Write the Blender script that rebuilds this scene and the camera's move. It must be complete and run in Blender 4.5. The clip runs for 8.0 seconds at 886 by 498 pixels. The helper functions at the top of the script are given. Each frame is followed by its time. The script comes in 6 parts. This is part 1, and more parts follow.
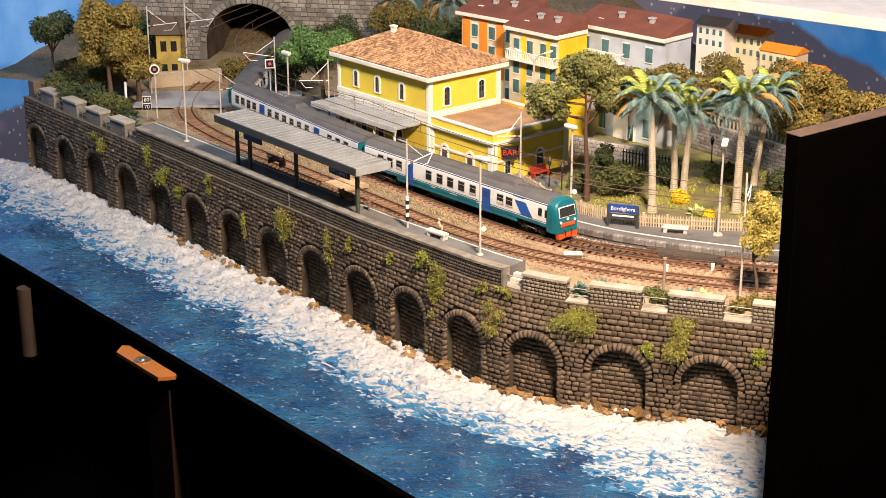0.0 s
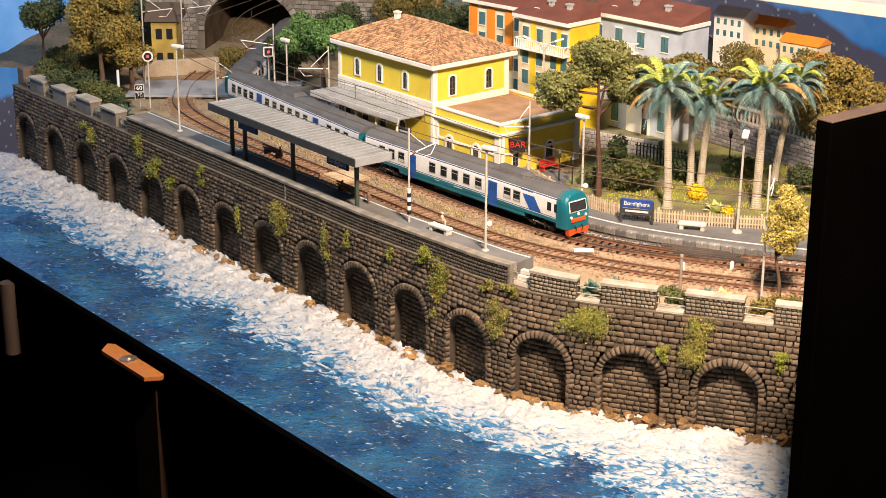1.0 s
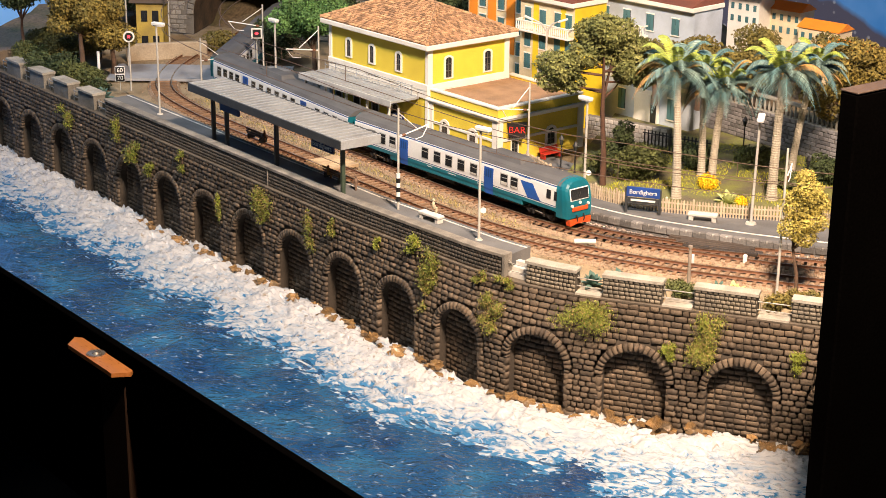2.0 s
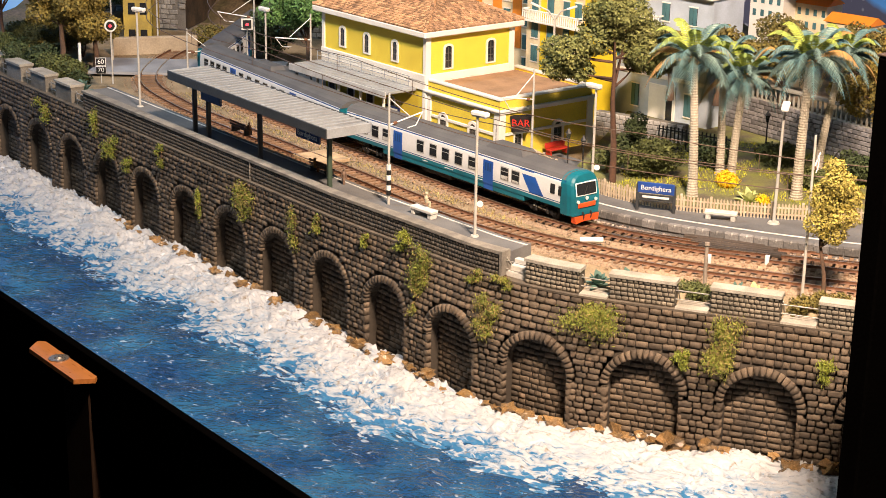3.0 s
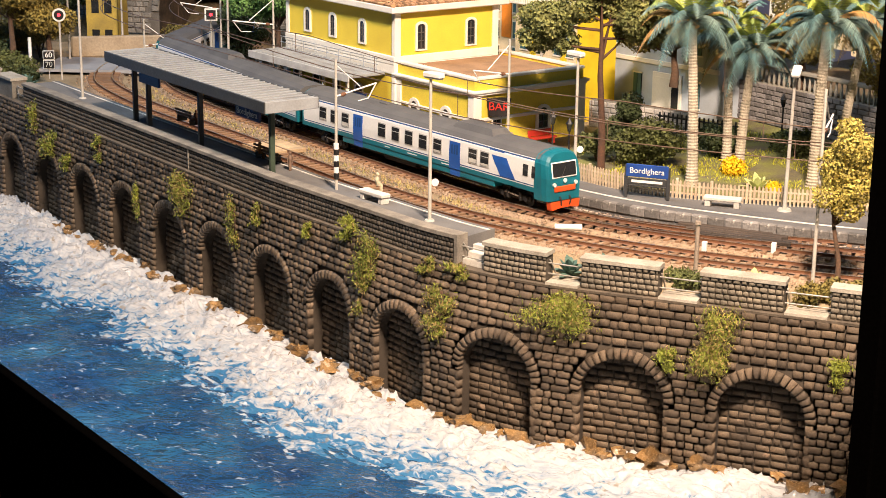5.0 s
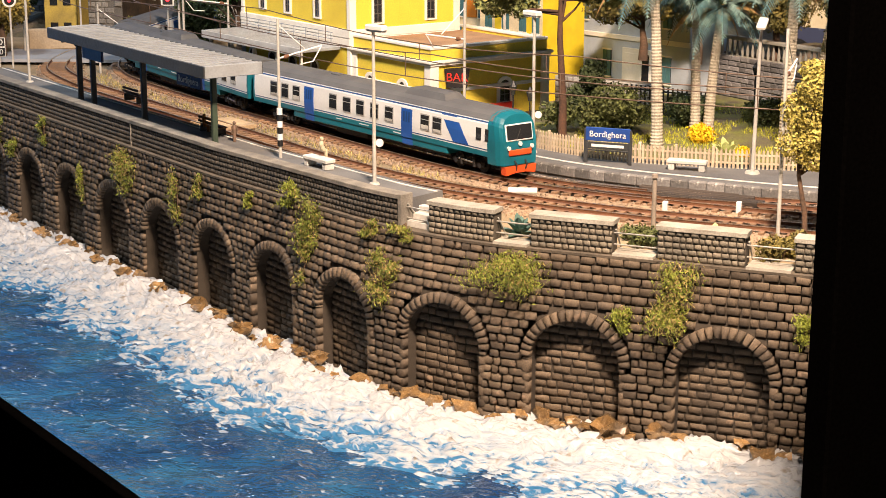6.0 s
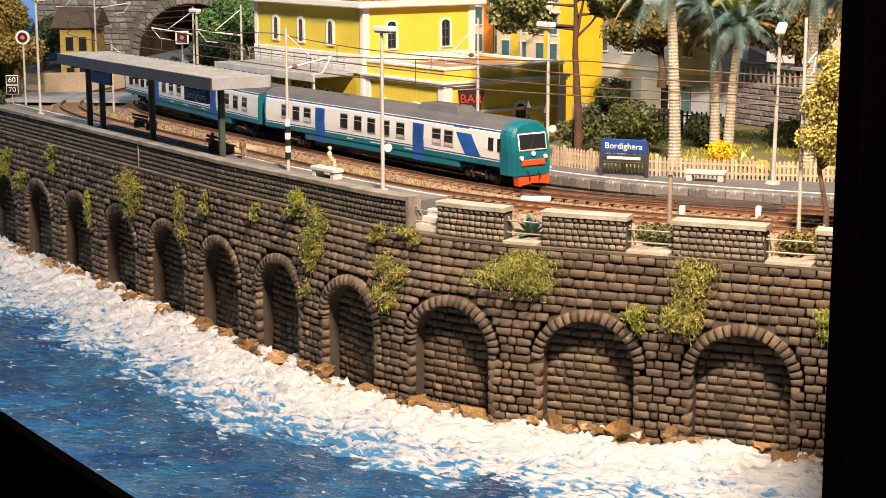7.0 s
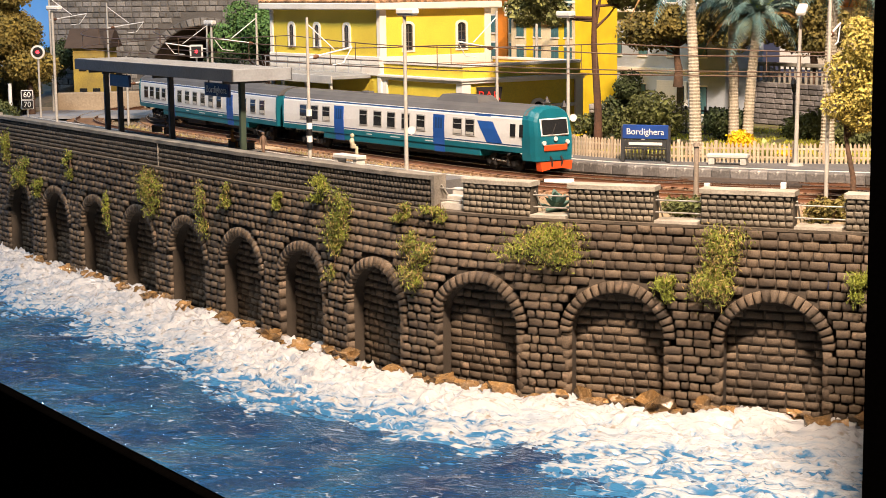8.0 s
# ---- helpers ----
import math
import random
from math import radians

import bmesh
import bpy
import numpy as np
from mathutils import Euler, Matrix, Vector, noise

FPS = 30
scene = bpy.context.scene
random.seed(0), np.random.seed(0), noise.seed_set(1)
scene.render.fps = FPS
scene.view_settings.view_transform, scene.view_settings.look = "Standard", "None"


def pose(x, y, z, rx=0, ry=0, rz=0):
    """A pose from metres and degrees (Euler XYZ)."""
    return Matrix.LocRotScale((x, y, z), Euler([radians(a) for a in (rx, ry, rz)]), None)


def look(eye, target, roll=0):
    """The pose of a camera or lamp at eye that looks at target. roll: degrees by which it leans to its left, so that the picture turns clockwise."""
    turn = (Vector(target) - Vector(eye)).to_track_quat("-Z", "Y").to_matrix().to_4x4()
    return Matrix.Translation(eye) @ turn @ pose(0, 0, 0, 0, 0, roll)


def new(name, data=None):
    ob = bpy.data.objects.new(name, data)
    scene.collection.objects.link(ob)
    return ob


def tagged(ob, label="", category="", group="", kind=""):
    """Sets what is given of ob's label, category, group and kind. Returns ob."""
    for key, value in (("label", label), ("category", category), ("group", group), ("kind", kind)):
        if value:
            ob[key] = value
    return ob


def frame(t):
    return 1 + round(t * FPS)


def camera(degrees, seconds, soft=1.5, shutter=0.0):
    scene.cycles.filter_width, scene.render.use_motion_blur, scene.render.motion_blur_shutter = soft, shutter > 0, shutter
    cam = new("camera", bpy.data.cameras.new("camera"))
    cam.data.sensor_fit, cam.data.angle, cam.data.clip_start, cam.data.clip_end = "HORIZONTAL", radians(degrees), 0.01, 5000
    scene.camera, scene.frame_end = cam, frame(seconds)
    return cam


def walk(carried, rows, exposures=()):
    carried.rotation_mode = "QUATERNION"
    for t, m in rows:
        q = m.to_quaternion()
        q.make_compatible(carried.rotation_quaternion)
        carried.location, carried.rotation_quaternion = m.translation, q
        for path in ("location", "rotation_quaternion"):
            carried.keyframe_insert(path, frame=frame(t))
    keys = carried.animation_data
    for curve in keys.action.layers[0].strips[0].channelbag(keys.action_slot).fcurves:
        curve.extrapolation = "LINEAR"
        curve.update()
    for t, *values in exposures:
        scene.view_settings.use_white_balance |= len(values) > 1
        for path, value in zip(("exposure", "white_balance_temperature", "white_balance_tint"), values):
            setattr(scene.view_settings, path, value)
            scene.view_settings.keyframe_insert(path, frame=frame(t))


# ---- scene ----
cam = camera(29.13, 8.0, soft=0.8)
PATH = [
    (0, (0.3103, -1.3928, 0.6655), (0.1575, -0.9467, 0.4992), -0.21),
    (0.5, (0.2959, -1.3573, 0.6480), (0.1422, -0.9114, 0.4821), 0.02),
    (1, (0.2872, -1.3134, 0.6273), (0.1322, -0.8676, 0.4623), 0.20),
    (2.5, (0.2626, -1.1574, 0.5409), (0.1012, -0.7116, 0.3823), 0.93),
    (3, (0.2544, -1.1014, 0.5081), (0.0893, -0.6551, 0.3546), 1.03),
    (3.5, (0.2531, -1.0489, 0.4784), (0.0833, -0.6027, 0.3296), 0.71),
    (4, (0.2574, -1.0005, 0.4529), (0.0813, -0.5555, 0.3081), 0.61),
    (5.5, (0.2672, -0.8862, 0.3658), (0.0824, -0.4395, 0.2383), 0.56),
    (6, (0.2775, -0.8596, 0.3343), (0.0919, -0.4116, 0.2127), 0.06),
    (6.5, (0.2806, -0.8457, 0.2996), (0.0904, -0.3965, 0.1896), 0.10),
    (7, (0.2809, -0.8377, 0.2733), (0.0849, -0.3872, 0.1803), -0.09),
    (7.5, (0.2767, -0.8414, 0.2507), (0.0798, -0.3895, 0.1667), -0.56),
    (8, (0.2696, -0.8497, 0.2272), (0.0726, -0.3964, 0.1517), -0.70),
]
walk(cam, [(t, look(eye, target, roll)) for t, eye, target, roll in PATH])

# ---- light: the display's own warm lamps, above the front, in a dark room ----
world = bpy.data.worlds.new("world")
scene.world = world
world.use_nodes = True
world.node_tree.nodes["Background"].inputs[0].default_value = (0.5, 0.6, 0.8, 1)
world.node_tree.nodes["Background"].inputs[1].default_value = 0.003


def area_lamp(name, eye, target, size, size_y, watts, color):
    data = bpy.data.lights.new(name, "AREA")
    data.shape, data.size, data.size_y, data.energy, data.color = "RECTANGLE", size, size_y, watts, color
    ob = new(name, data)
    ob.matrix_world = look(eye, target)
    return ob


area_lamp("display_lamp", (0.265, -0.46, 0.93), (-0.10, 0.20, 0.10), 0.14, 0.05, 39.5, (1.0, 0.755, 0.575))
area_lamp("display_lamp", (-0.66, 0.04, 0.85), (-0.56, 0.34, 0.10), 0.16, 0.06, 4.6, (0.86, 0.93, 1.0))

# ---- building helpers: all shapes are given in millimetres ----
MM = 0.001
R = random.Random(7)


def lerp(a, b, t):
    return a + (b - a) * t


class Mesh:
    """Collects faces in millimetres."""

    def __init__(self):
        self.v, self.f, self.smooth = [], [], []

    def add(self, verts, faces, smooth=False):
        n = len(self.v)
        self.v += [tuple(p) for p in verts]
        self.f += [tuple(i + n for i in face) for face in faces]
        self.smooth += [smooth] * len(faces)
        return self

    def hexa(self, p):
        """A block from eight corners: four below, four above."""
        return self.add(p, [(3, 2, 1, 0), (4, 5, 6, 7), (0, 1, 5, 4), (1, 2, 6, 5), (2, 3, 7, 6), (3, 0, 4, 7)])

    def box(self, x0, x1, y0, y1, z0, z1, c=0.0, m=None):
        """A block with edges chamfered by c."""
        if c <= 0:
            p = [(x0, y0, z0), (x1, y0, z0), (x1, y1, z0), (x0, y1, z0), (x0, y0, z1), (x1, y0, z1), (x1, y1, z1), (x0, y1, z1)]
            if m is not None:
                p = [m @ Vector(q) for q in p]
            return self.hexa(p)
        c = min(c, (x1 - x0) * 0.45, (y1 - y0) * 0.45, (z1 - z0) * 0.45)
        p, key = [], {}
        for i, (x, sx) in enumerate(((x0, 1), (x1, -1))):
            for j, (y, sy) in enumerate(((y0, 1), (y1, -1))):
                for k, (z, sz) in enumerate(((z0, 1), (z1, -1))):
                    for a in range(3):
                        key[i, j, k, a] = len(p)
                        p.append((x + (0 if a == 0 else c * sx), y + (0 if a == 1 else c * sy), z + (0 if a == 2 else c * sz)))
        f = []
        for i in (0, 1):
            q = [key[i, 0, 0, 0], key[i, 1, 0, 0], key[i, 1, 1, 0], key[i, 0, 1, 0]]
            f.append(q if i else q[::-1])
            q = [key[0, i, 0, 1], key[1, i, 0, 1], key[1, i, 1, 1], key[0, i, 1, 1]]
            f.append(q[::-1] if i else q)
            q = [key[0, 0, i, 2], key[1, 0, i, 2], key[1, 1, i, 2], key[0, 1, i, 2]]
            f.append(q if i else q[::-1])
            for j in (0, 1):
                q = [key[0, i, j, 1], key[1, i, j, 1], key[1, i, j, 2], key[0, i, j, 2]]
                f.append(q if i == j else q[::-1])
                q = [key[i, 0, j, 0], key[i, 1, j, 0], key[i, 1, j, 2], key[i, 0, j, 2]]
                f.append(q[::-1] if i == j else q)
                q = [key[i, j, 0, 0], key[i, j, 1, 0], key[i, j, 1, 1], key[i, j, 0, 1]]
                f.append(q if i == j else q[::-1])
                for k in (0, 1):
                    q = [key[i, j, k, 0], key[i, j, k, 1], key[i, j, k, 2]]
                    f.append(q[::-1] if (i + j + k) % 2 else q)
        if m is not None:
            p = [m @ Vector(q) for q in p]
        return self.add(p, f)

    def tube(self, pts, radii, n=8, caps=True, smooth=True):
        """A round bar along points, with a radius at each."""
        pts = [Vector(p) for p in pts]
        if not hasattr(radii, "__len__"):
            radii = [radii] * len(pts)
        rings, side = [], None
        for i, p in enumerate(pts):
            d = (pts[min(i + 1, len(pts) - 1)] - pts[max(i - 1, 0)]).normalized()
            if side is None:
                side = d.cross(Vector((0, 0, 1)) if abs(d.z) < 0.9 else Vector((1, 0, 0))).normalized()
            side = (side - d * side.dot(d)).normalized()
            up = d.cross(side)
            rings.append([p + (side * math.cos(a) + up * math.sin(a)) * radii[i] for a in (2 * math.pi * k / n for k in range(n))])
        f = [(i * n + k, i * n + (k + 1) % n, (i + 1) * n + (k + 1) % n, (i + 1) * n + k) for i in range(len(pts) - 1) for k in range(n)]
        self.add([q for r in rings for q in r], f, smooth)
        if caps:
            self.add(rings[0], [tuple(range(n))[::-1]])
            self.add(rings[-1], [tuple(range(n))])
        return self

    def strip(self, path, profile, closed=True, smooth=False, ends=True):
        """A profile of (across, up) points swept along a level path of (point, left) pairs."""
        n = len(profile)
        v = [(p[0] + l[0] * a, p[1] + l[1] * a, p[2] + u) for p, l in path for a, u in profile]
        f = []
        for i in range(len(path) - 1):
            for k in range(n if closed else n - 1):
                f.append((i * n + k, (i + 1) * n + k, (i + 1) * n + (k + 1) % n, i * n + (k + 1) % n))
        if closed and ends:
            f += [tuple(range(n)), tuple((len(path) - 1) * n + k for k in range(n))[::-1]]
        return self.add(v, f, smooth)

    def prism(self, outline, y0, y1, axis="y"):
        """A flat outline of (x, z) points given thickness along y, or of (x, y) points along z."""
        n = len(outline)
        if axis == "y":
            v = [(x, y0, z) for x, z in outline] + [(x, y1, z) for x, z in outline]
        elif axis == "x":
            v = [(y0, x, z) for x, z in outline] + [(y1, x, z) for x, z in outline]
        else:
            v = [(x, y, y0) for x, y in outline] + [(x, y, y1) for x, y in outline]
        return self.add(v, [tuple(range(n)), tuple(range(n, 2 * n))[::-1]] + [(k, k + n, (k + 1) % n + n, (k + 1) % n) for k in range(n)])

    def blob(self, c, r, n=2, rough=0.25, seed=0, squash=1.0, smooth=True):
        """An uneven lump."""
        bm = bmesh.new()
        bmesh.ops.create_icosphere(bm, subdivisions=n, radius=1)
        off = Vector((seed * 3.1, seed * 1.7, seed))
        v = [(c[0] + q.x * r * k, c[1] + q.y * r * k, c[2] + q.z * r * k * squash)
             for q in (w.co for w in bm.verts) for k in (1 + rough * noise.noise(q * 1.6 + off) * 1.6,)]
        f = [[w.index for w in face.verts] for face in bm.faces]
        bm.free()
        return self.add(v, f, smooth)

    def data(self, name, material):
        me = bpy.data.meshes.new(name)
        me.from_pydata([(x * MM, y * MM, z * MM) for x, y, z in self.v], [], self.f)
        me.polygons.foreach_set("use_smooth", self.smooth)
        me.materials.append(material)
        bm = bmesh.new()
        bm.from_mesh(me)
        bmesh.ops.recalc_face_normals(bm, faces=bm.faces)
        bm.to_mesh(me)
        bm.free()
        return me


def at(x, y, z=0.0, rz=0.0, rx=0.0, ry=0.0):
    """A pose in millimetres."""
    return pose(x * MM, y * MM, z * MM, rx, ry, rz)


def thing(name, m, label="", category="", group="", kind=""):
    """An empty at a thing's base, which holds its parts."""
    ob = new(name)
    ob.empty_display_size = 0.01
    ob.matrix_basis = m
    return tagged(ob, label, category, group, kind)


def part(name, mesh, material, parent, label="", kind=""):
    ob = new(name, mesh.data(name, material) if isinstance(mesh, Mesh) else mesh)
    ob.parent = parent
    return tagged(ob, label, kind=kind)


def single(name, mesh, material, label="", category="", group="", kind="", m=None):
    """A thing, or a piece of the setting, that is one mesh."""
    ob = new(name, mesh.data(name, material))
    if m is not None:
        ob.matrix_basis = m
    return tagged(ob, label, category, group, kind)


def bevel(ob, mm, segments=1):
    b = ob.modifiers.new("bevel", "BEVEL")
    b.width, b.segments, b.limit_method = mm * MM, segments, "ANGLE"
    return ob


# ---- materials ----
def mat(name, color, rough=0.7, vary=0.25, grain=900.0, blot=60.0, bump=0.3, metal=0.0, tint=None, pieces=0.0, island=0.0, spec=0.5,
        stretch=(1, 1, 1), wear=None, wear_at=0.62, sheen=0.0):
    """A painted or natural surface: base colour, fine grain, larger blotches of a second tint, relief, and spread from piece to piece."""
    m = bpy.data.materials.new(name)
    m.use_nodes = True
    t = m.node_tree
    n, link = t.nodes, t.links.new
    bsdf = n["Principled BSDF"]
    tex = n.new("ShaderNodeTexCoord")
    mapping = n.new("ShaderNodeMapping")
    mapping.inputs["Scale"].default_value = stretch
    link(tex.outputs["Object"], mapping.inputs["Vector"])

    def noisy(scale, detail):
        x = n.new("ShaderNodeTexNoise")
        x.inputs["Scale"].default_value, x.inputs["Detail"].default_value = scale, detail
        link(mapping.outputs[0], x.inputs["Vector"])
        return x.outputs["Fac"]

    def mixed(kind, fac, a, b):
        x = n.new("ShaderNodeMix")
        x.data_type, x.blend_type = "RGBA", kind
        for value, socket in ((fac, x.inputs[0]), (a, x.inputs[6]), (b, x.inputs[7])):
            if hasattr(value, "is_linked"):
                link(value, socket)
            else:
                socket.default_value = value
        return x.outputs[2]

    def ranged(value, a, b, c, d):
        x = n.new("ShaderNodeMapRange")
        for k, w in zip((1, 2, 3, 4), (a, b, c, d)):
            x.inputs[k].default_value = w
        link(value, x.inputs[0])
        return x.outputs[0]

    second = tint or tuple(c * 0.72 for c in color)
    fine, large = noisy(grain, 4), noisy(blot, 3)
    col = mixed("MIX", ranged(large, 0.35, 0.68, 0, 1), (*color, 1), (*second, 1))
    shade = ranged(fine, 0.25, 0.75, 1 - vary, 1 + vary)
    col = mixed("MULTIPLY", 1.0, col, shade)
    if wear:
        col = mixed("MIX", ranged(noisy(blot * 2.7, 5), wear_at, wear_at + 0.08, 0, 1), col, (*wear, 1))
    if pieces or island:
        info = n.new("ShaderNodeObjectInfo" if pieces else "ShaderNodeNewGeometry")
        k = pieces or island
        col = mixed("MULTIPLY", 1.0, col, ranged(info.outputs["Random" if pieces else "Random Per Island"], 0, 1, 1 - k, 1 + k))
    link(col, bsdf.inputs["Base Color"])
    link(ranged(fine, 0.3, 0.7, max(rough - 0.1, 0.02), min(rough + 0.1, 1)), bsdf.inputs["Roughness"])
    bsdf.inputs["Metallic"].default_value = metal
    bsdf.inputs["Specular IOR Level"].default_value = spec
    if bump:
        b = n.new("ShaderNodeBump")
        b.inputs["Strength"].default_value, b.inputs["Distance"].default_value = bump, 0.0006
        link(fine, b.inputs["Height"])
        link(b.outputs[0], bsdf.inputs["Normal"])
    return m


def glow(name, color, strength):
    m = bpy.data.materials.new(name)
    m.use_nodes = True
    b = m.node_tree.nodes["Principled BSDF"]
    b.inputs["Base Color"].default_value = (*color, 1)
    b.inputs["Emission Color"].default_value = (*color, 1)
    b.inputs["Emission Strength"].default_value = strength
    return m


def glassy(name, color, rough=0.08):
    m = bpy.data.materials.new(name)
    m.use_nodes = True
    b = m.node_tree.nodes["Principled BSDF"]
    b.inputs["Base Color"].default_value = (*color, 1)
    b.inputs["Roughness"].default_value = rough
    b.inputs["Specular IOR Level"].default_value = 0.8
    return m


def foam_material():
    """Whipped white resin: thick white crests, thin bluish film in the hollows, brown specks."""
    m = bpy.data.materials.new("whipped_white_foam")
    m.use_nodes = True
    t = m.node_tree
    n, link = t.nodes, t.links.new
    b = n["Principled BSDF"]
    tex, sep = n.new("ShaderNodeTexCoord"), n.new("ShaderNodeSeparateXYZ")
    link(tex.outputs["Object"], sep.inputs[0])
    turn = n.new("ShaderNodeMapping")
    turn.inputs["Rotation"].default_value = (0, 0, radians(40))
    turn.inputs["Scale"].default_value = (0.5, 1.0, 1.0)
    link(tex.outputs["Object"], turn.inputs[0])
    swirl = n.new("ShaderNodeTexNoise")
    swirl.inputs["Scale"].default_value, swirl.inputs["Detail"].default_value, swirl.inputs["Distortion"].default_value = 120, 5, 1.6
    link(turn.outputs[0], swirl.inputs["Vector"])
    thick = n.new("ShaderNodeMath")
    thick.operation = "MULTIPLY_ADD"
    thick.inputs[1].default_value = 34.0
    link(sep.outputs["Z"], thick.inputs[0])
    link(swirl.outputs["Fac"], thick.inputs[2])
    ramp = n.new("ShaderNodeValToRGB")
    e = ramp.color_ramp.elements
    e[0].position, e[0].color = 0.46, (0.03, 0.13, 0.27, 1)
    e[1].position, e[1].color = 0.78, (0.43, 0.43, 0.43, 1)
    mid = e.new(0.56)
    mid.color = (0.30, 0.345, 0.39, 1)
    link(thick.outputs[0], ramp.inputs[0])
    speck = n.new("ShaderNodeTexNoise")
    speck.inputs["Scale"].default_value, speck.inputs["Detail"].default_value = 150, 3
    link(tex.outputs["Object"], speck.inputs["Vector"])
    dirt = n.new("ShaderNodeMapRange")
    dirt.inputs[1].default_value, dirt.inputs[2].default_value, dirt.inputs[4].default_value = 0.62, 0.74, 0.75
    link(speck.outputs["Fac"], dirt.inputs[0])
    mix = n.new("ShaderNodeMix")
    mix.data_type = "RGBA"
    mix.inputs[7].default_value = (0.20, 0.15, 0.09, 1)
    link(dirt.outputs[0], mix.inputs[0])
    link(ramp.outputs[0], mix.inputs[6])
    link(mix.outputs[2], b.inputs["Base Color"])
    bump = n.new("ShaderNodeBump")
    bump.inputs["Strength"].default_value, bump.inputs["Distance"].default_value = 0.7, 0.004
    link(swirl.outputs["Fac"], bump.inputs["Height"])
    link(bump.outputs[0], b.inputs["Normal"])
    b.inputs["Roughness"].default_value = 0.22
    return m


STONE = mat("sea_wall_stone", (0.122, 0.088, 0.056), 0.75, 0.35, 1400, 45, 0.8, tint=(0.075, 0.055, 0.037), pieces=0.4, wear=(0.21, 0.145, 0.095))
STONE_REST = mat("sea_wall_stone_rest", (0.122, 0.088, 0.056), 0.75, 0.35, 1400, 45, 0.8, tint=(0.075, 0.055, 0.037), island=0.4, wear=(0.21, 0.145, 0.095))
MORTAR = mat("dark_mortar", (0.055, 0.042, 0.029), 0.9, 0.3, 1200, 40, 0.6)
COPING = mat("coping_stone", (0.25, 0.225, 0.185), 0.85, 0.3, 1100, 70, 0.6, tint=(0.13, 0.118, 0.10))
OLDCONCRETE = mat("weathered_concrete", (0.22, 0.20, 0.165), 0.85, 0.3, 900, 45, 0.6, tint=(0.13, 0.115, 0.09))
PALECOPING = mat("pale_coping_slab", (0.40, 0.37, 0.31), 0.85, 0.25, 1100, 70, 0.6, tint=(0.27, 0.245, 0.20))
BLOCKMORTAR = mat("parapet_mortar", (0.085, 0.07, 0.05), 0.9, 0.3, 1200, 40, 0.6)
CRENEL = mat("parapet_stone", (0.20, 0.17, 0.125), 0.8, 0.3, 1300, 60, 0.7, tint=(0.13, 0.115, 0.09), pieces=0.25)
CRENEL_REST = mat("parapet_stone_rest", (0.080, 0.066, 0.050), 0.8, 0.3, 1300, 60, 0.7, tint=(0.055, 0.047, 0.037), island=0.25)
PLATFORM = mat("platform_asphalt", (0.15, 0.15, 0.148), 0.9, 0.22, 1600, 35, 0.4, tint=(0.105, 0.105, 0.107))
SANDY = mat("sandy_ground", (0.34, 0.26, 0.16), 0.95, 0.4, 900, 50, 0.9, tint=(0.22, 0.17, 0.10))
SOIL = mat("garden_soil", (0.13, 0.11, 0.075), 0.95, 0.5, 700, 45, 1.0, tint=(0.20, 0.21, 0.05))
BALLAST = mat("ballast_stone", (0.36, 0.225, 0.135), 0.9, 0.3, 1500, 40, 0.5, tint=(0.26, 0.19, 0.13), island=0.45)
RUST = mat("rusty_rail", (0.17, 0.075, 0.035), 0.65, 0.3, 1200, 90, 0.4, tint=(0.11, 0.05, 0.028))
STEEL = mat("polished_railhead", (0.62, 0.52, 0.42), 0.3, 0.1, 900, 90, 0.1, metal=0.9)
SLEEPER = mat("sleeper_wood", (0.26, 0.155, 0.085), 0.85, 0.35, 1300, 90, 0.6, tint=(0.17, 0.10, 0.06), pieces=0.25)
WHITE = mat("white_paint", (0.80, 0.77, 0.70), 0.6, 0.06, 800, 40, 0.15, tint=(0.70, 0.66, 0.58))
YELLOW = mat("yellow_render", (0.72, 0.56, 0.055), 0.75, 0.12, 900, 30, 0.2, tint=(0.63, 0.47, 0.045))
GREYMETAL = mat("grey_painted_metal", (0.30, 0.325, 0.345), 0.55, 0.12, 700, 50, 0.2, tint=(0.24, 0.25, 0.255))
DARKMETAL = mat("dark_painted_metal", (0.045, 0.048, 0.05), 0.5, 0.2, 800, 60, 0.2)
BLACK = mat("black_paint", (0.0012, 0.001, 0.0009), 0.9, 0.3, 500, 20, 0.2, spec=0.0)


# ---- the lines of the plan ----
BEND = radians(32)


def wall_line(s):
    """A point of the sea wall's face and the way out to sea, s millimetres along it; 0 lies under the middle of one arch."""
    if s >= -30:
        return Vector((s, 0, 0)), Vector((0, -1, 0))
    a = (-30 - s) / 260
    if a < BEND:
        return Vector((-30 - 260 * math.sin(a), 260 * (1 - math.cos(a)), 0)), Vector((-math.sin(a), -math.cos(a), 0))
    p = Vector((-30 - 260 * math.sin(BEND), 260 * (1 - math.cos(BEND)), 0))
    far = -30 - 260 * BEND - s
    return p + Vector((-math.cos(BEND), math.sin(BEND), 0)) * far, Vector((-math.sin(BEND), -math.cos(BEND), 0))


def setback(s):
    """How far the parapet stands back from the wall's foot."""
    return 3 if s < -330 else lerp(3, 15, min(1, (s + 330) / 200))


def batter(s, z):
    """How far the wall's face leans back at a height."""
    return (setback(s) - 2.5) * min(1, max(0, (z - 60) / 42)) if z < 103 else 0.0


def wp(s, out, z):
    p, o = wall_line(s)
    out -= batter(s, z)
    return (p.x + o.x * out, p.y + o.y * out, z)


WALL_LEFT, WALL_RIGHT, PITCH = -1080.0, 262.0, 83.0


def clear_of_board(x, y):
    """Whether a place lies on the layout's side of the black end board."""
    return (x - 158) * 0.839 - (y + 175) * 0.545 < -3


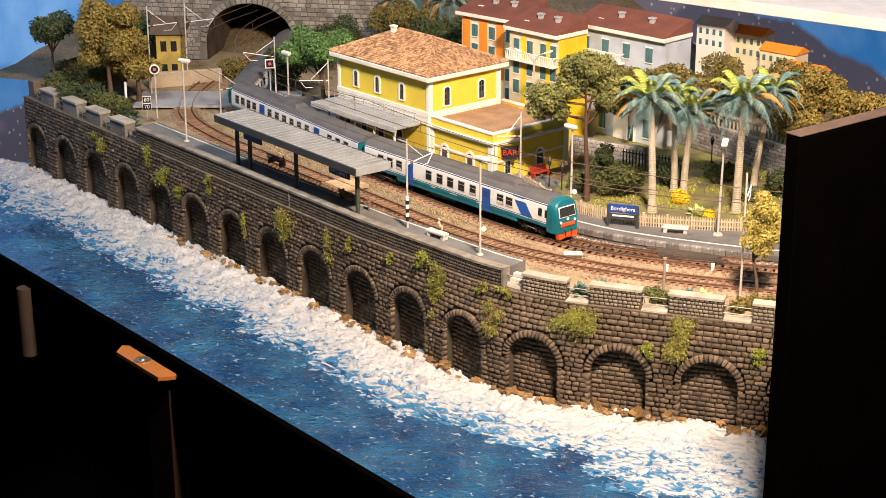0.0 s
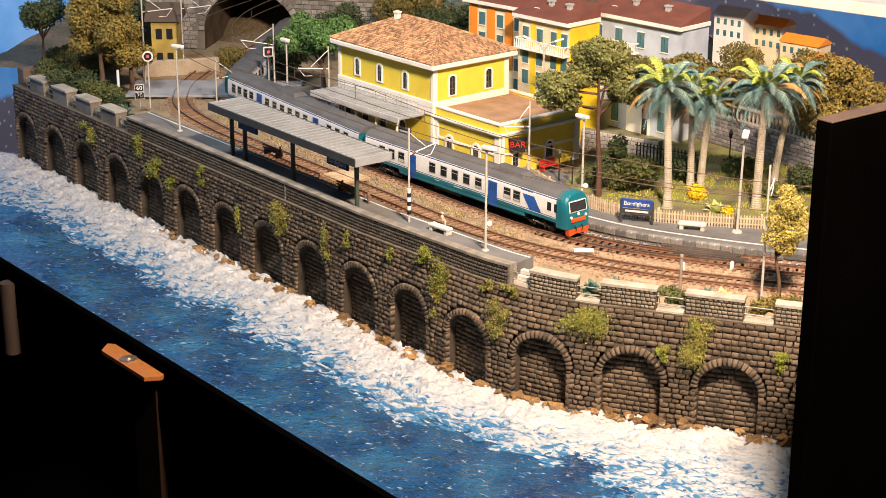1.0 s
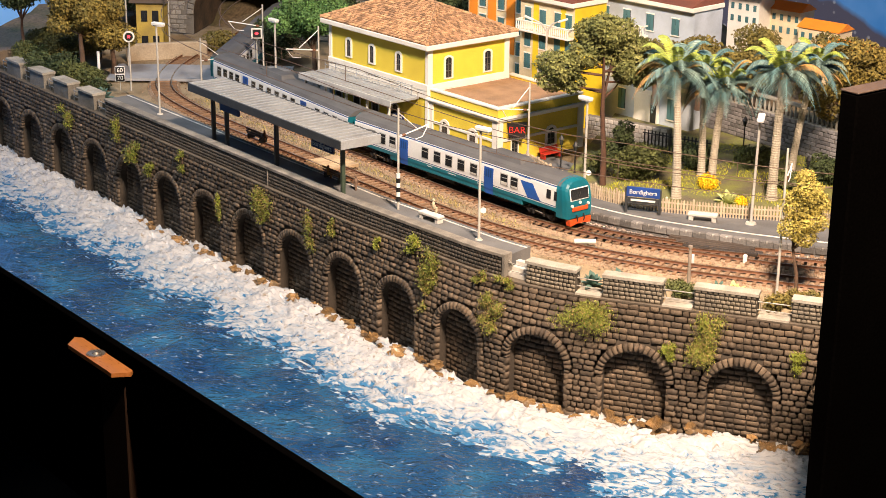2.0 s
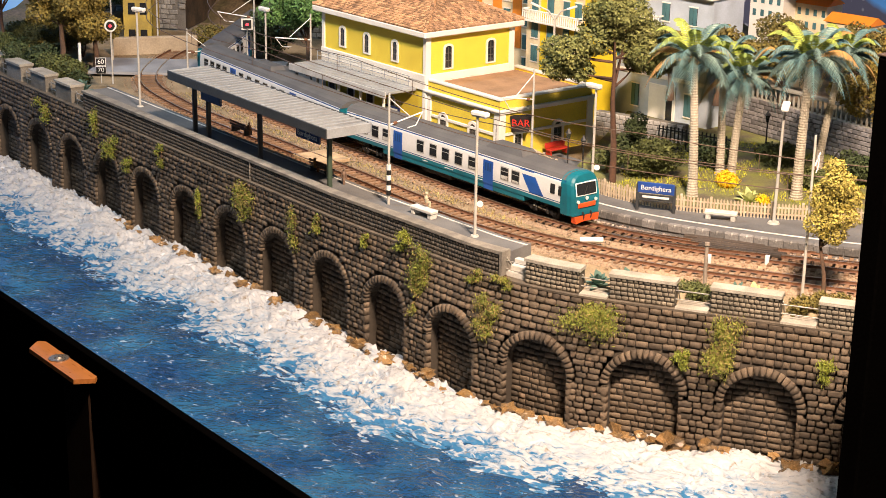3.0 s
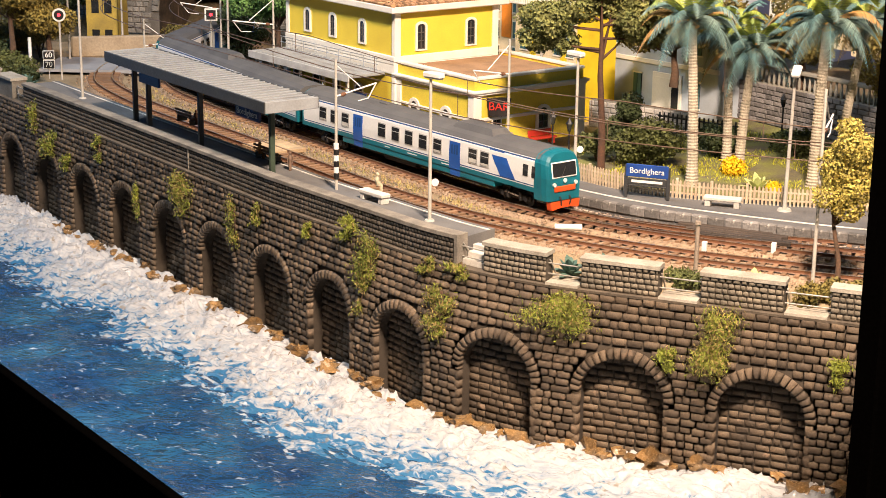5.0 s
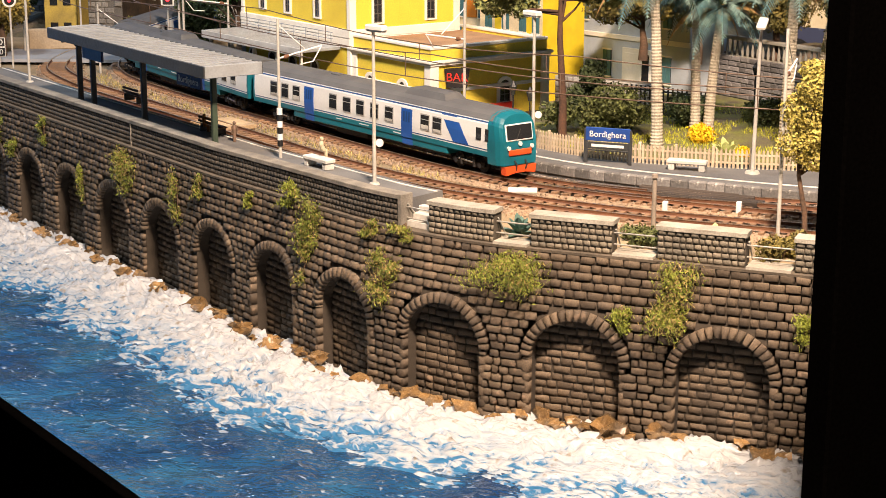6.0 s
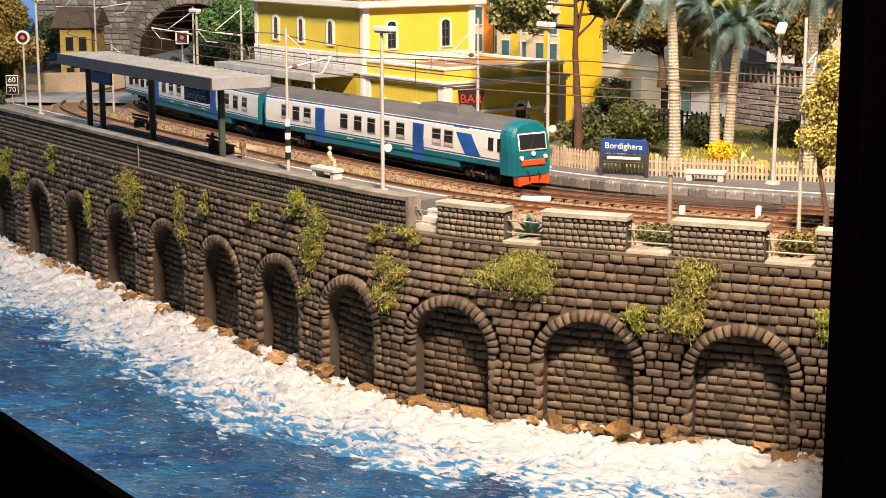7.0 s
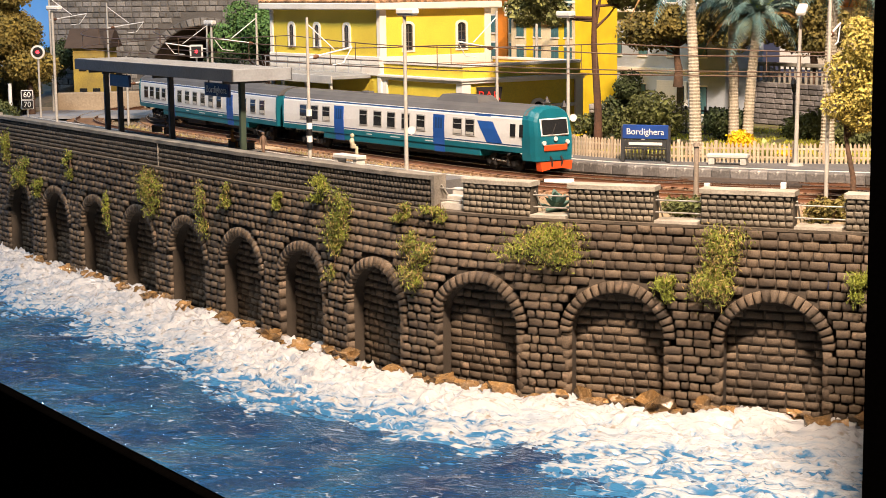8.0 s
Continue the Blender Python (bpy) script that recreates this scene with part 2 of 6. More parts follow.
RAIL_Z, LEDGE_Z, PARAPET_Z, SHORE_Z, FAR_Z = 111.0, 102.0, 122.5, 118.0, 115.5


def spline(points, step=4.0):
    """Points at even steps on a smooth curve through the given ones."""
    p = [Vector((*q, 0)) for q in points]
    p = [2 * p[0] - p[1]] + p + [2 * p[-1] - p[-2]]
    fine = []
    for i in range(1, len(p) - 2):
        for k in range(24):
            t = k / 24
            a, b, c, d = p[i - 1: i + 3]
            fine.append(0.5 * (2 * b + (c - a) * t + (2 * a - 5 * b + 4 * c - d) * t * t + (3 * b - a - 3 * c + d) * t ** 3))
    fine.append(p[-2])
    out, need = [fine[0]], step
    for a, b in zip(fine, fine[1:]):
        length, done = (b - a).length, 0.0
        while length - done >= need:
            done += need
            out.append(a.lerp(b, done / length))
            need = step
        need -= length - done
    return out


def sided(pts, z=0.0):
    """Pairs of point and level left-hand way for sweeping."""
    out = []
    for i, p in enumerate(pts):
        d = (pts[min(i + 1, len(pts) - 1)] - pts[max(i - 1, 0)]).normalized()
        out.append(((p.x, p.y, z), (-d.y, d.x)))
    return out


NEAR = spline([(-712, 900), (-724, 790), (-731, 690), (-716, 580), (-672, 480), (-590, 402), (-480, 328), (-336, 236), (-210, 156), (-110, 112), (0, 92), (120, 92), (300, 100)])
FAR = spline([(-655, 900), (-672, 790), (-674, 690), (-656, 605), (-622, 524), (-560, 452), (-460, 380), (-340, 303), (-225, 230), (-132, 177), (-60, 150), (20, 139), (120, 137), (300, 150)])
THIRD = spline([(-132, 177), (-60, 152), (20, 148), (120, 158), (300, 190)])

# ---- sea ----
SEA_A, SEA_WAY = Vector((-789, 218, 0)), Vector((0.8468, -0.5318, 0))


def sea_material():
    m = bpy.data.materials.new("rippled_sea_resin")
    m.use_nodes = True
    t = m.node_tree
    n, link = t.nodes, t.links.new
    b = n["Principled BSDF"]
    tex = n.new("ShaderNodeTexCoord")
    large = n.new("ShaderNodeTexNoise")
    large.inputs["Scale"].default_value, large.inputs["Detail"].default_value = 14, 5
    ramp = n.new("ShaderNodeValToRGB")
    e = ramp.color_ramp.elements
    e[0].position, e[0].color = 0.34, (0.007, 0.031, 0.095, 1)
    e[1].position, e[1].color = 0.68, (0.024, 0.105, 0.20, 1)
    mid = e.new(0.5)
    mid.color = (0.011, 0.056, 0.14, 1)
    link(tex.outputs["Object"], large.inputs["Vector"])
    link(large.outputs["Fac"], ramp.inputs[0])
    turn = n.new("ShaderNodeMapping")
    turn.inputs["Rotation"].default_value = (0, 0, radians(32))
    turn.inputs["Scale"].default_value = (0.72, 1.0, 1.0)
    link(tex.outputs["Object"], turn.inputs[0])
    waves = []
    for scale, detail in ((80, 2), (210, 2)):
        w = n.new("ShaderNodeTexNoise")
        w.inputs["Scale"].default_value, w.inputs["Detail"].default_value, w.inputs["Distortion"].default_value = scale, detail, 0.8
        link(turn.outputs[0], w.inputs["Vector"])
        waves.append(w)
    b1, b2 = n.new("ShaderNodeBump"), n.new("ShaderNodeBump")
    b1.inputs["Strength"].default_value, b1.inputs["Distance"].default_value = 1.0, 0.006
    b2.inputs["Strength"].default_value, b2.inputs["Distance"].default_value = 0.9, 0.0024
    link(waves[0].outputs["Fac"], b1.inputs["Height"])
    link(waves[1].outputs["Fac"], b2.inputs["Height"])
    link(b1.outputs[0], b2.inputs["Normal"])
    link(b2.outputs[0], b.inputs["Normal"])
    fleck = n.new("ShaderNodeMapRange")
    fleck.inputs[1].default_value, fleck.inputs[2].default_value, fleck.inputs[4].default_value = 0.64, 0.74, 0.6
    link(waves[1].outputs["Fac"], fleck.inputs[0])
    mix = n.new("ShaderNodeMix")
    mix.data_type = "RGBA"
    mix.inputs[7].default_value = (0.45, 0.50, 0.55, 1)
    link(fleck.outputs[0], mix.inputs[0])
    link(ramp.outputs[0], mix.inputs[6])
    link(mix.outputs[2], b.inputs["Base Color"])
    b.inputs["Roughness"].default_value = 0.12
    b.inputs["IOR"].default_value = 1.45
    b.inputs["Coat Weight"].default_value = 0.5
    b.inputs["Coat Roughness"].default_value = 0.05
    return m


SEA = sea_material()
sea = Mesh()
NS, NW = 260, 60
for i in range(NS + 1):
    s = lerp(-330, 1200, i / NS)
    front = SEA_A + SEA_WAY * s
    back = front + Vector((0.5318, 0.8468, 0)) * 330
    for j in range(NW + 1):
        p = front.lerp(back, j / NW)
        z = -1.0 + min(1, j / 4) * (2.2 * noise.noise(p * 0.028) + 1.2 * noise.noise(p * 0.07 + Vector((5, 0, 0))))
        sea.v.append((p.x, p.y, z))
for i in range(NS):
    for j in range(NW):
        a = i * (NW + 1) + j
        if all(clear_of_board(*sea.v[k][:2]) for k in (a, a + 1, a + NW + 2, a + NW + 1)):
            sea.f.append((a, a + 1, a + NW + 2, a + NW + 1))
            sea.smooth.append(True)
single("sea", sea, SEA, "glossy blue resin sea with small ripples below the stone wall", "water", kind="structure")

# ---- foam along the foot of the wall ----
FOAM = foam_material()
foam = Mesh()
FS, FO = 860, 124
for i in range(FS + 1):
    s = lerp(-1120, 262, i / FS)
    for j in range(FO + 1):
        o = lerp(-4, 200, j / FO)
        x, y, _ = wp(s, o, 0)
        q = Vector((x, y, 0))
        reach = 94 + 26 * noise.noise(q * 0.012 + Vector((3, 1, 0))) + 84 * min(1, max(0, s + 20) / 150)
        fall = 1 - o / reach
        flow = Vector((s * 0.022 + 0.3 * o * 0.03, o * 0.06, 0))
        bend = flow + 0.9 * Vector((noise.noise(flow * 1.3), noise.noise(flow * 1.3 + Vector((7, 7, 7))), 0))
        crest = 1 - abs(noise.noise(bend * 2.1)) * 2.2
        fold = 1 - abs(noise.noise(bend * 5.3 + Vector((2, 5, 1)))) * 2.0
        churn = noise.noise(q * 0.045)
        lace = noise.noise(bend * 3.4 + Vector((9, 4, 2))) + 0.6 * noise.noise(bend * 8.5)
        fine = noise.noise(q * 0.33)
        hump = math.exp(-((o - 20 - 9 * noise.noise(q * 0.02)) / 20) ** 2)
        body = max(fall, 0.0) ** 0.5
        z = 4.2 * fall + 5.0 * hump + body * (3.4 * crest + 2.6 * fold + 4.5 * churn) + 1.6 * lace + 0.35 * fine - 2.2
        if fall < 0.3:
            z = min(z, 4.2 * lace + 6.0 * (fall - 0.02) + 0.4 * fine - 0.3)
        foam.v.append((x, y, z))
for i in range(FS):
    for j in range(FO):
        a = i * (FO + 1) + j
        if max(foam.v[k][2] for k in (a, a + 1, a + FO + 1, a + FO + 2)) > -4 and clear_of_board(*foam.v[a][:2]):
            foam.f.append((a, a + 1, a + FO + 2, a + FO + 1))
            foam.smooth.append(True)
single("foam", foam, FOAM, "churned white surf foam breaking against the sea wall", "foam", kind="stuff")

ROCK = mat("wet_brown_rock", (0.25, 0.145, 0.055), 0.2, 0.4, 700, 90, 0.7, tint=(0.14, 0.10, 0.06), pieces=0.35)
for k in range(84):
    s = lerp(-700, 190, (k + R.random()) / 84)
    r = R.uniform(2.4, 5.0) if k % 4 else R.uniform(5, 7.5)
    r *= 1.35 if s > -90 else 1.0
    x, y, _ = wp(s, R.uniform(1, 11), 0)
    rock = Mesh().blob((0, 0, 0), r, 2, 0.75, seed=k + 1, squash=0.6, smooth=False)
    single("rock", rock, ROCK, "wet brown rock lying in the white surf", "rock", "rocks at the wall's foot", m=at(x, y, R.uniform(6, 11), R.uniform(0, 360)))


# ---- sea wall with blind arches ----
def arch_middle(k):
    return (k - 10) * PITCH if k >= 7 else -249 - (7 - k) * 80.0


ARCHES = range(-3, 14)
HALF, SPRING, RISE, RING, DEEP = 26.0, 44.0, 23.0, 6.2, 11.0


def arch_height(d, half=HALF, rise=RISE):
    return SPRING + rise * math.sqrt(max(0.0, 1 - (d / half) ** 2))


def arch_half(z, half=HALF, rise=RISE):
    """Half the width of an arch at a height; 0 above it."""
    if z <= SPRING:
        return HALF + 0.3
    return half * math.sqrt(max(0.0, 1 - ((z - SPRING) / rise) ** 2))


sea_wall = thing("wall_sea", at(0, 0), "tall dark stone sea wall with a row of blind arches", "wall", kind="structure")
core = Mesh()
core.strip([(wp(s, 0, 0), wall_line(s)[1]) for s in np.linspace(WALL_LEFT, WALL_RIGHT, 160)], [(-DEEP, -25), (-DEEP, 72), (-DEEP - 8, 72), (-DEEP - 8, -25)])
cells = sorted(arch_middle(k) for k in ARCHES)
edges = [WALL_LEFT] + [(a + b) / 2 for a, b in zip(cells, cells[1:])] + [WALL_RIGHT]
for mid, left, right in zip(cells, edges, edges[1:]):
    cuts = sorted({left, right, mid - HALF, mid + HALF, *(mid + HALF * math.sin(a) for a in np.linspace(-1.5707, 1.5707, 19)), *np.linspace(left, mid - HALF, 6), *np.linspace(mid + HALF, right, 6)})
    for a, b in zip(cuts, cuts[1:]):
        if b - a < 0.01:
            continue
        inside = abs((a + b) / 2 - mid) < HALF
        za, zb = (arch_height(a - mid), arch_height(b - mid)) if inside else (-25, -25)
        core.add([wp(a, -1, za), wp(b, -1, zb), wp(b, -1, LEDGE_Z), wp(a, -1, LEDGE_Z)], [(0, 1, 2, 3)])
        core.add([wp(a, -1, LEDGE_Z), wp(b, -1, LEDGE_Z), wp(b, -DEEP, LEDGE_Z), wp(a, -DEEP, LEDGE_Z)], [(0, 1, 2, 3)])
        if inside:
            core.add([wp(a, -1, za), wp(b, -1, zb), wp(b, -DEEP, zb), wp(a, -DEEP, za)], [(0, 1, 2, 3)])
    for side in (-HALF, HALF):
        s = mid + side
        core.add([wp(s, -1, -25), wp(s, -DEEP, -25), wp(s, -DEEP, SPRING), wp(s, -1, SPRING)], [(0, 1, 2, 3)])
part("core", core, MORTAR, sea_wall)


def pillow(mesh, corners, outs):
    """A rounded stone: four (s, z) corners and the depths of its foot, shoulder and face."""
    cs, cz = sum(c[0] for c in corners) / 4, sum(c[1] for c in corners) / 4
    rings = []
    for shrink, out in zip((0.0, 0.2, 1.15), outs):
        rings.append([wp(s + max(-shrink, min(shrink, cs - s)), out, z + max(-shrink * 0.9, min(shrink * 0.9, cz - z))) for s, z in corners])
    f = [(r * 4 + k, r * 4 + (k + 1) % 4, r * 4 + 4 + (k + 1) % 4, r * 4 + 4 + k) for r in range(2) for k in range(4)] + [(8, 9, 10, 11)]
    mesh.add([p for r in rings for p in r], f, True)


def brick_meshes(material, count, w, h):
    """A few unlike stones that many pieces share, w by h, face towards -y."""
    out = []
    for k in range(count):
        m = Mesh()
        q = [(-w / 2 + R.uniform(0, 0.5), -h / 2 + R.uniform(0, 0.35)), (w / 2 - R.uniform(0, 0.5), -h / 2 + R.uniform(0, 0.35)),
             (w / 2 - R.uniform(0, 0.5), h / 2 - R.uniform(0, 0.35)), (-w / 2 + R.uniform(0, 0.5), h / 2 - R.uniform(0, 0.35))]
        rings = [[(x * a, -d, z * b) for x, z in q] for a, b, d in ((1, 1, -1.2), (0.96, 0.95, 0.5), (0.82, 0.68, 1.2 + R.uniform(-0.3, 0.35)))]
        m.add([p for r in rings for p in r], [(r * 4 + i, r * 4 + (i + 1) % 4, r * 4 + 4 + (i + 1) % 4, r * 4 + 4 + i) for r in range(2) for i in range(4)] + [(8, 9, 10, 11)], True)
        out.append(m.data("brick", material))
    return out


BRICK_W, ROW = 10.0, 4.7
shared = brick_meshes(STONE, 8, BRICK_W, ROW - 0.5)
rest = Mesh()
single_bricks = 0
z = -6.0
while z < LEDGE_Z - 1:
    h = min(ROW, LEDGE_Z - z)
    zm = z + h / 2
    gaps = []
    for mid in cells:
        half = max(arch_half(zz, HALF + (RING if zz > SPRING else 0), RISE + RING) for zz in (z + 0.3, z + h - 0.3))
        if half > 0.5:
            gaps.append((mid - half - (0.4 if zm > SPRING else 0), mid + half + (0.4 if zm > SPRING else 0)))
    spans, start = [], WALL_LEFT
    for a, b in gaps:
        spans.append((start, a))
        start = b
    spans.append((start, WALL_RIGHT))
    for a, b in spans:
        s = a
        while s < b - 0.8:
            w = R.uniform(4.4, 10.5)
            if b - s - w < 4.0:
                w = b - s
            if s > -29 and s + w < 128 and w < 17 and single_bricks < 300:
                ob = part("brick", shared[R.randrange(8)], None, sea_wall)
                ob.matrix_basis = at(s + w / 2, batter(s, zm), zm + R.uniform(-0.35, 0.35), 0, 0, R.uniform(-2.5, 2.5)) @ Matrix.Diagonal(((w - 0.35) / BRICK_W, R.uniform(0.7, 1.25), (h - 0.2) / (ROW - 0.5), 1))
                single_bricks += 1
            else:
                j = lambda: R.uniform(-0.05, 0.5)
                pillow(rest, [(s + 0.2 + j(), z + j()), (s + w - 0.2 - j(), z + j()), (s + w - 0.2 - j(), z + h - j()), (s + 0.2 + j(), z + h - j())], (-1.2, 0.5, 1.2 + R.uniform(-0.4, 0.4)))
            s += w
    z += ROW
# stones at the back of the arches
for mid in cells:
    z = -4.0
    while z < SPRING + RISE:
        half = arch_half(z + 1) + 1
        s = mid - half
        while s < mid + half - 1:
            w = min(R.uniform(5, 11), mid + half - s)
            j = lambda: R.uniform(0.0, 0.7)
            pillow(rest, [(s + j(), z + j()), (s + w - j(), z + j()), (s + w - j(), z + 4.6 - j()), (s + j(), z + 4.6 - j())], (-DEEP - 0.5, -DEEP + 0.4, -DEEP + 1.1 + R.uniform(-0.3, 0.3)))
            s += w
        z += 4.6
part("stonework", rest, STONE_REST, sea_wall, kind="stuff")
voussoirs = Mesh()
for k in ARCHES:
    mid = arch_middle(k)
    n = 21
    for i in range(n):
        a0, a1 = (math.pi * (1 - q / n) for q in (i + 0.06, i + 0.94))
        q = [(mid + (HALF - 0.3 + d) * math.cos(a), SPRING + (RISE - 0.3 + d) * math.sin(a)) for a, d in ((a0, 0), (a1, 0), (a1, RING), (a0, RING))]
        one = voussoirs if k not in (9, 10, 11) else Mesh()
        pillow(one, q, (-3.0, 0.9, 1.7 + R.uniform(-0.25, 0.3)))
        if one is not voussoirs:
            part("arch_stone", one, STONE, sea_wall)
    for side in (-1, 1):
        z = -2.0
        while z < SPRING - 1 and k in (7, 8, 9, 10, 11):
            h = R.uniform(5, 8)
            a, b = sorted((mid + side * (HALF - 0.2), mid + side * (HALF + R.uniform(3.0, 5.0))))
            pillow(voussoirs, [(a, z), (b, z), (b, min(z + h, SPRING) - 0.4), (a, min(z + h, SPRING) - 0.4)], (-3.0, 0.6, 1.3))
            z += h
part("arch_rings", voussoirs, STONE_REST, sea_wall, kind="stuff")
ledge = Mesh().strip([(wp(s, -setback(s) + 3.4, 0), wall_line(s)[1]) for s in np.linspace(WALL_LEFT, WALL_RIGHT, 160)], [(0.2, LEDGE_Z), (0.2, LEDGE_Z + 1.4), (-30, LEDGE_Z + 1.4), (-30, LEDGE_Z)])
part("ledge", ledge, mat("ledge_stone", (0.12, 0.095, 0.068), 0.85, 0.35, 1000, 90, 0.8, tint=(0.07, 0.056, 0.04)), sea_wall)


# ---- parapet: one long closed stretch, open blocks at both ends ----
def parapet(name, s0, s1, label, group="", singles=True, size=(4.2, 3.4), thick=8.0, plain=False):
    owner = thing(name, at(0, 0), label, "parapet", group)
    n = max(3, int((s1 - s0) / 8))
    line = [(wp(s, -setback(s), 0), wall_line(s)[1]) for s in np.linspace(s0, s1, n)]
    part("core", Mesh().strip(line, [(-0.6, LEDGE_Z), (-0.6, PARAPET_Z - 2), (-thick, PARAPET_Z - 2), (-thick, LEDGE_Z)]), OLDCONCRETE if plain else BLOCKMORTAR if singles else MORTAR, owner)
    ends = [(wp(s, -setback(s), 0), wall_line(s)[1]) for s in np.linspace(s0 - 0.8, s1 + 0.8, n)]
    c = part("coping", Mesh().strip(ends, [(0.9, PARAPET_Z - 2.6), (0.9, PARAPET_Z - 0.3), (0.5, PARAPET_Z), (-thick - 0.5, PARAPET_Z), (-thick - 0.8, PARAPET_Z - 0.4), (-thick - 0.8, PARAPET_Z - 2.6)]), PALECOPING if singles else COPING, owner)
    if plain:
        return owner
    joined, z = Mesh(), LEDGE_Z + 1.4
    while z < PARAPET_Z - 3.2:
        s = s0
        while s < s1 - 0.6:
            w = min(R.uniform(0.75, 1.25) * size[0], s1 - s)
            b = setback(s)
            q = [(s + 0.25, z + 0.2), (s + w - 0.25, z + 0.2), (s + w - 0.25, z + size[1] - 0.2), (s + 0.25, z + size[1] - 0.2)]
            one = Mesh() if singles else joined
            pillow(one, q, (-b - 1.5, -b + 0.1, -b + 0.45 + R.uniform(-0.15, 0.2)))
            if singles:
                part("brick", one, CRENEL, owner)
            s += w
        z += size[1]
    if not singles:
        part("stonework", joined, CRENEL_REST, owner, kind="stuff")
    return owner


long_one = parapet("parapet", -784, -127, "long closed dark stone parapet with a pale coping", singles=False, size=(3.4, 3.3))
part("end_post", Mesh().box(-1.6, 1.6, -1.0, 9, LEDGE_Z, PARAPET_Z + 0.3, 0.4, Matrix.Translation(wp(-126.5, -setback(-126), 0)) @ Matrix.Rotation(-0.37, 4, "Z")), COPING, long_one, "pale end post")
part("joint", Mesh().box(-0.3, 0.3, -0.9, 8, LEDGE_Z + 1, PARAPET_Z + 0.1, 0, Matrix.Translation(wp(-457, -3, 0)) @ Matrix.Rotation(-BEND, 4, "Z")), COPING, long_one)
CRENELS_RIGHT = [(-103, -56), (-32, 15.5), (41, 89.5), (116, 163), (190, 236)]
for a, b in CRENELS_RIGHT:
    parapet("parapet_block", a, b, "low stone parapet block with a pale coping slab", "open parapet blocks", thick=10)
for k in range(4):
    a = -797 - 62 * (k + 1) + 10
    parapet("parapet_block", a, a + 37, "plain weathered concrete parapet block on the wall's far end", "open parapet blocks", thick=15, plain=True)
single("parapet_pier", Mesh().box(-9, 8, -6, 16, LEDGE_Z - 4, 125, 0.8), STONE, "dark stone pier that ends the sea wall", "pier", m=at(*wp(-1071, -14, 0)[:2], 0, -32))
RAIL = mat("pale_steel_rail", (0.45, 0.43, 0.39), 0.45, 0.2, 900, 60, 0.2, metal=0.4)
for (_, b), (a, _) in zip(CRENELS_RIGHT, CRENELS_RIGHT[1:]):
    slabline = [(wp(s, -setback(s), 0), wall_line(s)[1]) for s in np.linspace(b + 1.2, a - 1.2, 4)]
    part("gap_slab", Mesh().strip(slabline, [(3.4, LEDGE_Z + 1.5), (3.2, LEDGE_Z + 3.0), (-12, LEDGE_Z + 3.0), (-12, LEDGE_Z + 1.5)]), PALECOPING, sea_wall, "pale stone slab in a parapet gap")
gaps = [(-125, -104)] + [(b, a) for (_, b), (a, _) in zip(CRENELS_RIGHT, CRENELS_RIGHT[1:])]
gaps += [(-797 - 62 * (k + 1) - 8, -797 - 62 * (k + 1) + 10) for k in range(4)] + [(-807, -785)]
for a, b in gaps:
    owner = thing("railing", at(0, 0), "thin steel railing in a gap of the parapet", "railing", "parapet railings")
    for h in (6.5, 13.0):
        part("rail", Mesh().tube([wp(s, -setback(s) - 4, LEDGE_Z + h) for s in np.linspace(a - 1, b + 1, 4)], 0.45, 6), RAIL, owner)
    for s in (a + 1, b - 1):
        part("post", Mesh().tube([wp(s, -setback(s) - 4, LEDGE_Z), wp(s, -setback(s) - 4, LEDGE_Z + 15)], 0.55, 6), RAIL, owner)

# ---- ground, track bed, tracks ----
g = Mesh()
line = [wp(s, -20, 0) for s in np.linspace(WALL_LEFT, WALL_RIGHT, 60)]
g.add([(x, y, 104.5) for x, y, z in line] + [(480, 300, 104.5), (480, 900, 104.5), (200, 1120, 104.5), (-300, 1180, 104.5), (-800, 1150, 104.5), (-1060, 950, 104.5)], [tuple(range(66))])
single("ground", g, SANDY, "sandy model ground below the tracks and garden", "ground", kind="structure")

bed, ballast = Mesh(), Mesh()
for tr in (NEAR, FAR, THIRD):
    bed.strip(sided(tr, 104.6), [(-19, 0), (-16, 2.6), (16, 2.6), (19, 0)], closed=False)
single("track_bed", bed, mat("gravel_bed", (0.33, 0.235, 0.155), 0.95, 0.5, 700, 35, 1.0, tint=(0.24, 0.175, 0.115)), "brown gravel bed under the railway tracks", "track bed", kind="structure")
tetra = [(0, 1, 2), (0, 2, 3), (0, 3, 1), (1, 3, 2)]
for tr in (NEAR, FAR):
    for k in range(14000):
        i = R.randrange(len(tr) - 1)
        p = tr[i]
        if p.x < -560 and R.random() < 0.6:
            continue
        d = (tr[i + 1] - p).normalized()
        a, r = R.uniform(-27, 27), R.uniform(0.5, 1.25)
        c = p + d * R.uniform(0, 4) + Vector((-d.y, d.x, 0)) * a
        if abs(a) < 8 and R.random() < 0.4:
            continue
        zz = 107.2 if abs(a) < 16 else lerp(107.2, 105, (abs(a) - 16) / 11)
        ballast.add([(c.x + R.uniform(-r, r), c.y + R.uniform(-r, r), zz + R.uniform(-r * 0.5, r)) for _ in range(4)], tetra)
single("ballast", ballast, BALLAST, "loose reddish brown ballast stones between the tracks", "ballast", kind="stuff")
gravel = Mesh()
